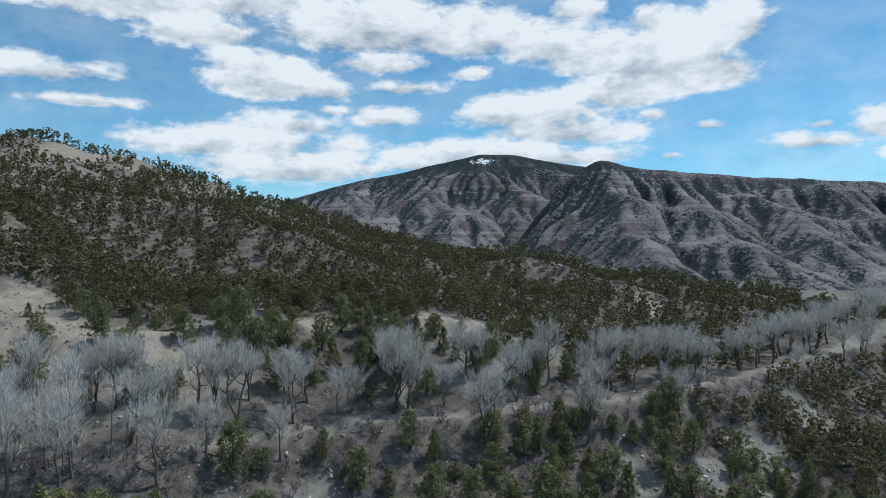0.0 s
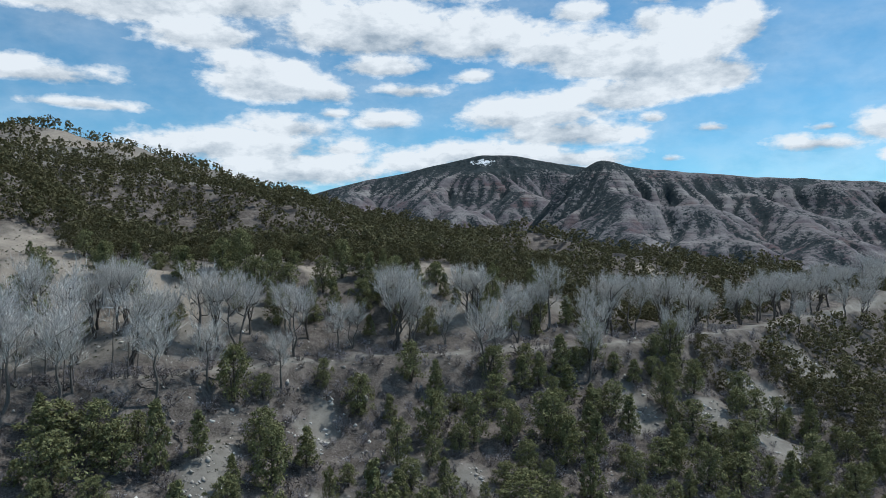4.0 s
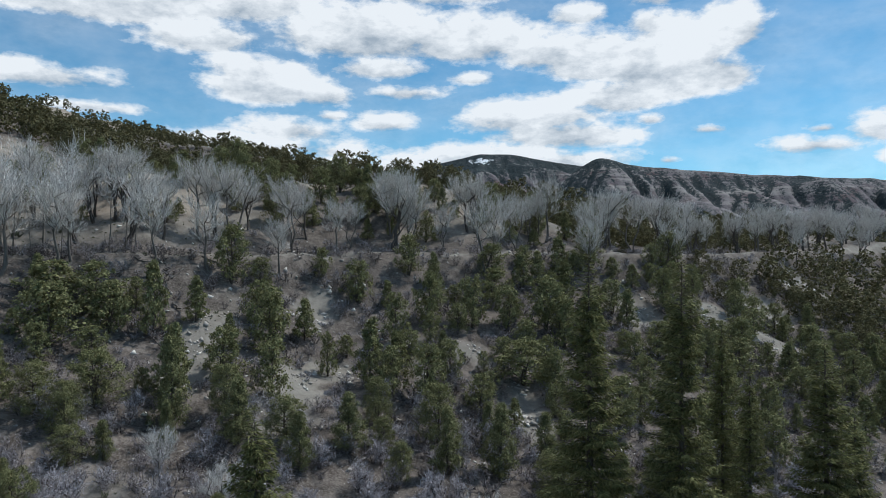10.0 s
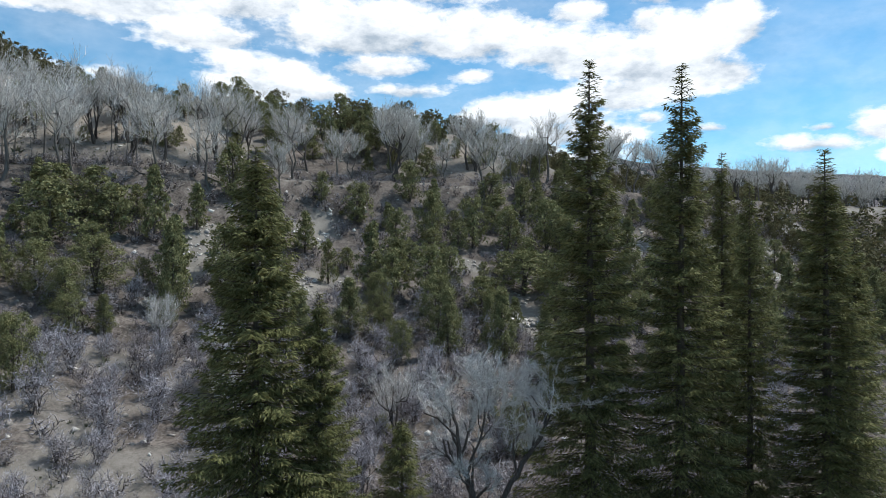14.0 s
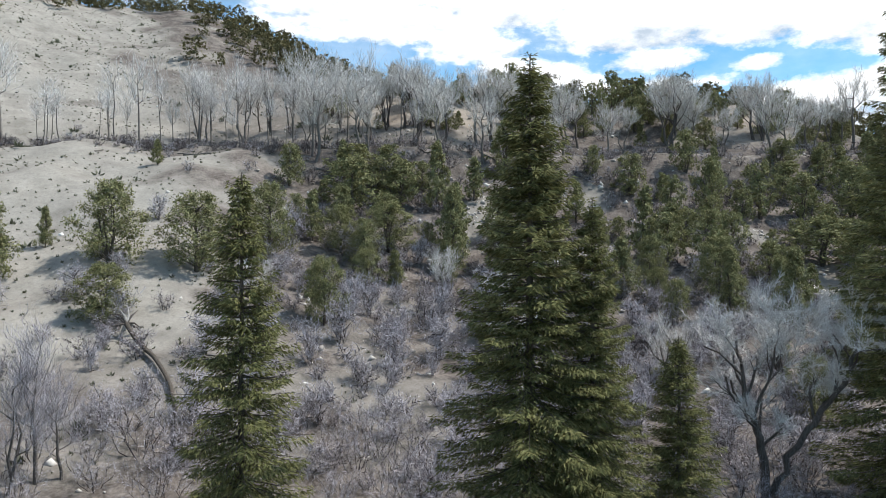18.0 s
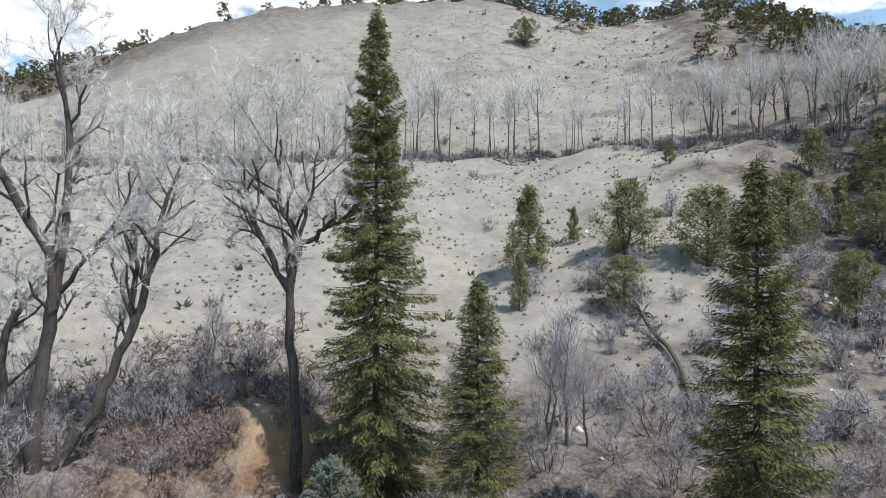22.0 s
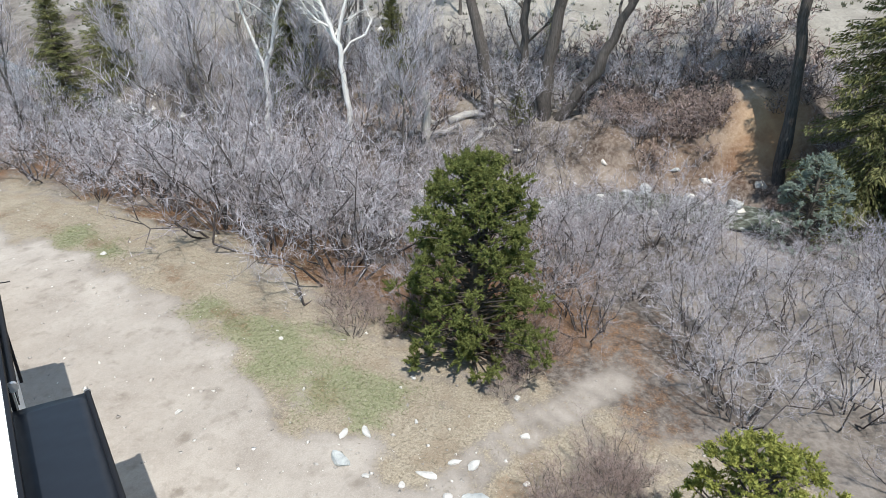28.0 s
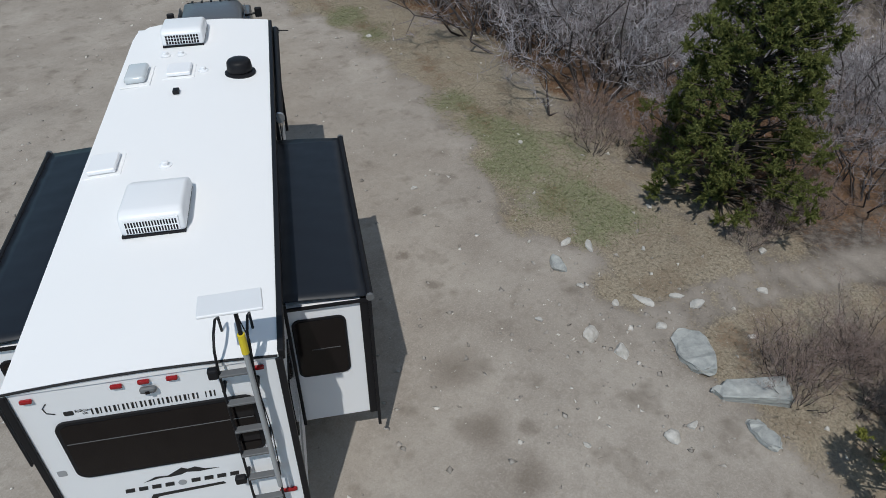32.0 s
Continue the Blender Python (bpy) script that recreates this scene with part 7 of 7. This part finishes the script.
part("brake_lamp", box(-0.12, 0.12, 2.38, 2.42, 1.86, 1.90, 0.01), M_RED, truck, "red high brake lamp")
for k in range(5):
    part("cab_lamp", box(-0.50 + k * 0.25 - 0.03, -0.50 + k * 0.25 + 0.03, 4.0, 4.12, 1.955, 1.985, 0.01), M_BLACK, truck)
for sx in (-1, 1):
    mr = part("mirror", box(min(sx * 1.12, sx * 1.32), max(sx * 1.12, sx * 1.32), 4.38, 4.50, 1.30, 1.58, 0.04, 3), M_BLACK, truck, "black towing mirror")
    part("mirror_arm", pipe([(sx * 0.86, 4.45, 1.36), (sx * 1.16, 4.45, 1.42)], 0.03), M_BLACK, mr)
    part("side_glass", prism([(2.6, 1.36), (4.75, 1.36), (4.2, 1.80), (2.75, 1.83)], sx * 0.87, sx * 0.885, "x"), M_GLASS_DARK, truck).matrix_basis = pose(0, 0, 0)
    for wy in (1.15, 4.95):
        wh = part("wheel", lathe([(0.25, -0.13), (0.38, -0.12), (0.40, 0.0), (0.38, 0.12), (0.25, 0.13)], (0, 0, 0), 20), M_TYRE, truck)
        wh.matrix_basis = pose(sx * 0.88, wy, 0.40, 0, 90, 0)
        part("rim", lathe([(0.23, -0.12), (0.23, 0.12)], (0, 0, 0), 16), M_ALU, wh)
part("truck_bed", box(-0.80, 0.80, 0.12, 2.05, 1.255, 1.29), M_BLACK, truck, "black bed cover")
hit = tagged(new("trailer_hitch"), "black A-frame hitch with propane bottles", "hitch")
hit.matrix_basis = trailer.matrix_basis
for sx in (-1, 1):
    part("hitch_bar", pipe([(sx * 0.8, LEN - 0.3, 0.55), (0.0, LEN + 1.7, 0.55)], 0.06, 6), M_BLACK, hit)
    part("gas_bottle", lathe([(0.14, 0.6), (0.155, 0.65), (0.155, 1.0), (0.10, 1.1)], (sx * 0.18, LEN + 0.6, 0), 14), M_WHITE, hit)

# ---------------------------------------------------------------- stones
mst = Mat("pale_stone", 0.85, 0.0, 0.25)
sn = mst.noise(7.0, 6.0, 0.65)
sc1 = mst.ramp(sn, [(0.3, (0.36, 0.335, 0.30)), (0.6, (0.58, 0.55, 0.505)), (0.8, (0.70, 0.67, 0.62))])
mst.color(mst.mix(mst.math("MULTIPLY", mst.random(), 0.40), sc1, (0.34, 0.35, 0.35))).bump(sn, 0.5, 0.02)
M_STONE = mst.m
mst2 = Mat("blue_grey_slab", 0.8, 0.0, 0.3)
sn = mst2.noise(5.0, 6.0, 0.65, stretch=(1, 1, 5))
mst2.color(mst2.ramp(sn, [(0.3, (0.24, 0.25, 0.245)), (0.6, (0.40, 0.41, 0.395)), (0.8, (0.56, 0.55, 0.52))])).bump(sn, 0.6, 0.02)
M_SLAB = mst2.m


def stone(x, y, sx, sy, sz, turn, seed, mat=None, label="pale angular stone half sunk in the dirt", sunk=0.35, name="stone"):
    bm = bmesh.new()
    bmesh.ops.create_icosphere(bm, subdivisions=2, radius=1.0)
    r = np.random.RandomState(seed)
    cuts = [(Vector(unit(r.normal(size=3))), r.uniform(0.45, 0.8)) for _ in range(9)]
    for v in bm.verts:
        for nrm, dd in cuts:
            k = v.co.dot(nrm) - dd
            if k > 0:
                v.co -= nrm * k * 0.92
        v.co += Vector(r.normal(size=3)) * 0.02
        v.co = Vector((v.co.x * sx, v.co.y * sy, v.co.z * sz))
    me = bpy.data.meshes.new(name)
    bm.to_mesh(me)
    bm.free()
    me.materials.append(mat or M_STONE)
    ob = new(name, me)
    ob.matrix_basis = pose(x, y, gz(x, y) + sz * (0.8 - sunk * 1.6), 0, 0, turn)
    return tagged(ob, label, "stone", "stones at the edge of the pullout")


def slab(x, y, outline, thick, turn, seed, label):
    """A flat slab of layered rock with broken, chamfered edges, leaning a little."""
    r = np.random.RandomState(seed)
    bm = prism(outline, -thick * 0.5, thick * 0.5, "z")
    bmesh.ops.subdivide_edges(bm, edges=bm.edges[:], cuts=2, use_grid_fill=True)
    bmesh.ops.triangulate(bm, faces=bm.faces[:])
    for v in bm.verts:
        v.co += Vector(r.normal(size=3)) * 0.014
    bmesh.ops.bevel(bm, geom=[e for e in bm.edges if len(e.link_faces) == 2 and e.calc_face_angle() > 0.9], offset=0.02, segments=1, affect="EDGES")
    me = bpy.data.meshes.new("stone_slab")
    bm.to_mesh(me)
    bm.free()
    me.materials.append(M_SLAB)
    ob = new("stone_slab", me)
    ob.matrix_basis = pose(x, y, gz(x, y) + thick * 0.28, 5, -6, turn)
    return tagged(ob, label, "stone", "stones at the edge of the pullout")


stone(-9.98, -4.2, 0.30, 0.17, 0.14, 50, 1, M_SLAB, "blue-grey rounded stone on the dirt edge")
slab(-9.14, -1.33, [(-0.52, -0.10), (-0.30, -0.30), (0.20, -0.30), (0.52, -0.16), (0.60, 0.12), (0.18, 0.26), (-0.36, 0.22)], 0.16, 36, 2, "large blue-grey weathered stone slab")
slab(-8.70, -0.28, [(-0.66, -0.04), (-0.52, -0.19), (0.44, -0.24), (0.50, -0.20), (0.50, 0.14), (0.42, 0.22), (-0.40, 0.16)], 0.24, 116, 3, "large grey layered stone slab")
slab(-7.95, 0.02, [(-0.30, -0.06), (-0.12, -0.15), (0.24, -0.12), (0.33, 0.04), (0.10, 0.14), (-0.22, 0.11)], 0.10, 50, 4, "grey stone on the bank")
for i, (x, y, a, b) in enumerate([(-10.75, -4.38, 0.2, 0.09), (-10.87, -3.93, 0.22, 0.09), (-9.91, -2.47, 0.26, 0.10), (-10.3, -1.99, 0.16, 0.08), (-10.29, -1.62, 0.2, 0.11), (-8.55, -2.93, 0.24, 0.15), (-8.45, -2.35, 0.22, 0.14),
                                  (-7.25, -1.1, 0.2, 0.14), (-8.45, -3.85, 0.09, 0.07), (-10.86, -8.1, 0.11, 0.08), (-12.47, -0.98, 0.13, 0.1), (-9.6, -2.9, 0.1, 0.08), (-9.7, -3.6, 0.1, 0.07), (-9.4, -2.0, 0.12, 0.09), (-7.6, -0.9, 0.12, 0.08),
                                  (-11.4, -3.0, 0.08, 0.06), (-12.9, -3.4, 0.1, 0.07), (-11.3, -0.7, 0.14, 0.09), (-10.0, -0.6, 0.1, 0.07), (-17.6, -14.4, 0.14, 0.1), (-13.9, -7.0, 0.09, 0.07), (-6.4, -2.1, 0.09, 0.06), (-5.2, -2.2, 0.08, 0.06)]):
    stone(x, y, a, b, min(a, b) * 0.75, 37 * i, 20 + i)
stone(-10.2, 87.6, 1.0, 0.8, 0.75, 20, 90, M_STONE, "white boulder on the forested slope", 0.2, "boulder")
for i, (x, y, a) in enumerate([(-30.9, 3.4, 0.6), (-30.2, 5.2, 0.45), (-31.6, 4.6, 0.35), (-28.8, 6.6, 0.5), (-29.8, 1.4, 0.4), (-30.4, 2.6, 0.45), (-27.9, 2.2, 0.35), (-28.4, -6.4, 0.5), (-24.1, -8.2, 0.6), (-24.9, -9.6, 0.5), (-26.9, -8.0, 0.5), (-25.9, -4.4, 0.45), (-29.6, 7.0, 0.55)]):
    stone(x, y, a * 0.8, a * 0.55, a * 0.4, 50 * i, 120 + i, (M_SLAB, M_STONE)[i % 3 == 1], "pale stone in the creek bed", 0.2, "creek_stone")


def pebbles(name, places, lo, hi, mat, label, seed):
    """Many small stones as one mesh."""
    r = np.random.RandomState(seed)
    base = np.array([(1, 0, 0), (-1, 0, 0), (0, 1, 0), (0, -1, 0), (0, 0, 1), (0, 0, -1)], float)
    face = np.array([(0, 2, 4), (2, 1, 4), (1, 3, 4), (3, 0, 4), (2, 0, 5), (1, 2, 5), (3, 1, 5), (0, 3, 5)])
    n = len(places)
    s = (lo + (hi - lo) * r.rand(n) ** 3)[:, None, None]
    v = base[None] * s * r.uniform(0.45, 1.3, (n, 6, 3)) * np.array([1, 1, 0.75]) + r.normal(size=(n, 6, 3)) * s * 0.22
    a = r.uniform(0, 6.28, n)
    rot = np.stack([np.stack([np.cos(a), -np.sin(a)], -1), np.stack([np.sin(a), np.cos(a)], -1)], -2)
    v[..., :2] = np.einsum("nij,nkj->nki", rot, v[..., :2])
    v += np.stack([places[:, 0], places[:, 1], ground(places[:, 0], places[:, 1])], 1)[:, None]
    me = fast_mesh(name, v.reshape(-1, 3), (np.arange(n)[:, None, None] * 6 + face[None]).reshape(-1, 3))
    me.materials.append(mat)
    tagged(new(name, me), label, "stones", kind="stuff")


mpb = Mat("loose_stones", 0.9, 0.0, 0.2)
mpb.color(mpb.ramp(mpb.island(), [(0.0, (0.24, 0.215, 0.19)), (0.6, (0.40, 0.37, 0.335)), (1.0, (0.66, 0.63, 0.58))]))
r = np.random.RandomState(81)
pads = np.stack([r.uniform(-24, 4, 5200), r.uniform(-24, 6, 5200)], 1)
pads[4700:] = np.array([(-8.9, -2.6)]) + r.normal(size=(500, 2)) * (1.7, 1.4)
pads = pads[soil_masks(pads[:, 0], pads[:, 1])[3] + soil_masks(pads[:, 0], pads[:, 1])[1] * 0.5 > r.rand(5200)]
pebbles("pad_pebbles", pads, 0.008, 0.07, mpb.m, "small pale pebbles scattered over the dirt", 82)
sl2 = np.stack([r.uniform(-110, 70, 13000), r.uniform(-50, 125, 13000)], 1)
sl2[6000:] = np.stack([r.uniform(-42, 60, 7000), r.uniform(34, 104, 7000)], 1)
dcs = polyline_dist(sl2[:, 0], sl2[:, 1], CREEK)
ok = (dcs[1] > 0) & (dcs[0] > 4)
screeness = np.exp(-(((sl2[:, 0] + 24) / 4) ** 2 + ((sl2[:, 1] - 69) / 9) ** 2)) + np.exp(-(((sl2[:, 0] + 17) / 4) ** 2 + ((sl2[:, 1] - 84) / 8) ** 2))
clay_there = soil_masks(sl2[:, 0], sl2[:, 1])[0]
ok &= r.rand(13000) < np.clip(0.5 + screeness - 0.35 * clay_there, 0, 1)
pebbles("slope_stones", sl2[ok], 0.05, 0.36, mpb.m, "loose grey stones littering the slope", 83)
scr = np.stack([r.uniform(-36, 80, 60000), r.uniform(54, 136, 60000)], 1)
heap = wave(scr[:, 0], scr[:, 1], 4.0, 95)
scr = scr[r.rand(60000) < bare(scr[:, 0], scr[:, 1], CHUTES) * smooth(-0.3, 0.7, heap) * 0.8]
pebbles("scree", scr, 0.08, 0.5, mpb.m, "tongues of pale grey scree", 84)
crk = []
for s_ in r.uniform(40, 175, 900):
    cs_ = np.concatenate([[0], np.cumsum(np.hypot(*np.diff(CREEK, axis=0).T))])
    crk.append((np.interp(s_, cs_, CREEK[:, 0]) + r.normal() * 1.3, np.interp(s_, cs_, CREEK[:, 1]) + r.normal() * 1.3))
pebbles("creek_gravel", np.array(crk), 0.06, 0.42, M_STONE, "pale rounded stones along the creek bed", 85)

# ---------------------------------------------------------------- creek water
mw = Mat("creek_water", 0.12, 0.0, 0.5)
wn1 = mw.noise(3.0, 4.0, 0.6)
mw.color(mw.ramp(wn1, [(0.35, (0.045, 0.052, 0.042)), (0.56, (0.095, 0.105, 0.085)), (0.70, (0.36, 0.38, 0.37))])).bump(wn1, 0.5, 0.08)
v, f = [], []
cc_ = np.concatenate([[0], np.cumsum(np.hypot(*np.diff(CREEK, axis=0).T))])
ss_ = np.arange(10, cc_[-2], 1.5)
px_, py_ = np.interp(ss_, cc_, CREEK[:, 0]), np.interp(ss_, cc_, CREEK[:, 1])
tx_, ty_ = np.gradient(px_), np.gradient(py_)
ll_ = np.hypot(tx_, ty_)
for i in range(len(ss_)):
    nx__, ny__ = -ty_[i] / ll_[i], tx_[i] / ll_[i]
    wd = 1.25 + 0.25 * math.sin(i * 0.7)
    v += [(px_[i] + nx__ * wd, py_[i] + ny__ * wd, -1.66), (px_[i] - nx__ * wd, py_[i] - ny__ * wd, -1.66)]
    if i:
        f.append((2 * i - 2, 2 * i - 1, 2 * i + 1, 2 * i))
tagged(link_mesh("water", v, f, mw.m), "shallow clear creek over stones", "water", kind="structure")

# ---------------------------------------------------------------- fallen wood


def log(x, y, length, rad, turn, seed, mat=None, label="weathered pale fallen log", name="fallen_log", tilt=0.0):
    r = np.random.RandomState(seed)
    n = 7
    pts = [(0.05 * r.normal() * k, length * k / n, 0.03 * r.normal() * k + math.tan(radians(tilt)) * length * k / n) for k in range(n + 1)]
    bm = pipe(pts, [rad * (1 - 0.45 * k / n) for k in range(n + 1)], 8)
    e = new(name)
    a = radians(turn)
    mid = (x - math.sin(a) * length / 2, y + math.cos(a) * length / 2)
    z0, z1 = gz(x, y), gz(x - math.sin(a) * length, y + math.cos(a) * length)
    e.matrix_basis = pose(x, y, z0 + rad * 0.8, math.degrees(math.atan2(z1 - z0, length)), 0, turn)
    part("trunk", bm, mat or M_BARK_PALE, e, "", True)
    for k in range(2):
        t = 0.4 + 0.3 * k
        part("broken_limb", pipe([(0, length * t, 0), (r.uniform(-0.6, 0.6), length * t + 0.4, r.uniform(0.2, 0.5))], [rad * 0.35, rad * 0.12], 5), mat or M_BARK_PALE, e)
    return tagged(e, label, "log", "fallen logs")


for i, (x, y, ln, rd, tn) in enumerate([(-32.4, -9.0, 3.6, 0.16, -8), (-32.9, -6.0, 3.2, 0.2, 25), (-31.8, -6.9, 2.6, 0.12, -50), (-33.6, -8.4, 4.2, 0.13, -20), (-31.0, -5.0, 3.0, 0.14, 62)]):
    log(x, y, ln, rd, tn, 300 + i)
r = np.random.RandomState(91)
for i in range(60):
    bx, by = on_bench(r.uniform(s_left, s_mid + 20))
    log(bx + r.uniform(0, 5), by - r.uniform(0, 6), r.uniform(1.6, 4.5), r.uniform(0.05, 0.12), r.uniform(0, 360), 330 + i, M_BARK_GREY, "grey fallen branch below the bench")
stump = tagged(new("broken_stump"), "tall pale broken tree stump by the creek", "stump")
stump.matrix_basis = pose(-30.8, -6.7, gz(-30.8, -6.7) - 0.2)
part("trunk", pipe([(0, 0, 0), (0.02, 0, 1.2), (-0.03, 0.02, 2.4), (-0.02, 0, 3.1)], [0.24, 0.19, 0.18, 0.15], 10), M_BARK_PALE, stump, "", True)

# a fallen tree with its roots in the air, its trunk curving down the slope
uproot = tagged(new("uprooted_tree"), "uprooted dead tree with pale bare roots on the slope", "tree")
p0, p1 = Vector((-34.5, 33.0, gz(-34.5, 33.0) + 0.9)), Vector((-23.4, 25.4, gz(-23.4, 25.4) + 0.3))
uproot.matrix_basis = Matrix.Translation(p0)
way = []
for k in range(12):
    wx = float(np.interp(k, [0, 3, 6, 9, 11], [-34.5, -30.6, -27.3, -24.8, -23.0]))
    wy = float(np.interp(k, [0, 3, 6, 9, 11], [33.0, 31.3, 29.1, 26.8, 24.8]))
    way.append(Vector((wx, wy, gz(wx, wy) + (0.9, 0.5, 0.3)[min(k, 2)])) - p0)
part("trunk", pipe(way, [0.15 - 0.006 * k for k in range(12)], 9), M_BARK_BROWN, uproot, "", True)
r = np.random.RandomState(95)
for k in range(16):
    dr = Vector(unit(r.normal(size=3) * np.array([1, 1, 0.9]) + np.array([-0.5, 0.3, 0.1])))
    ln = r.uniform(0.6, 1.5)
    part("root", pipe([(0, 0, 0), dr * ln * 0.5 + Vector(r.normal(size=3)) * 0.08, dr * ln + Vector(r.normal(size=3)) * 0.15], [0.10, 0.06, 0.02], 6), M_BARK_PALE if k % 2 else M_BARK_DARK, uproot)
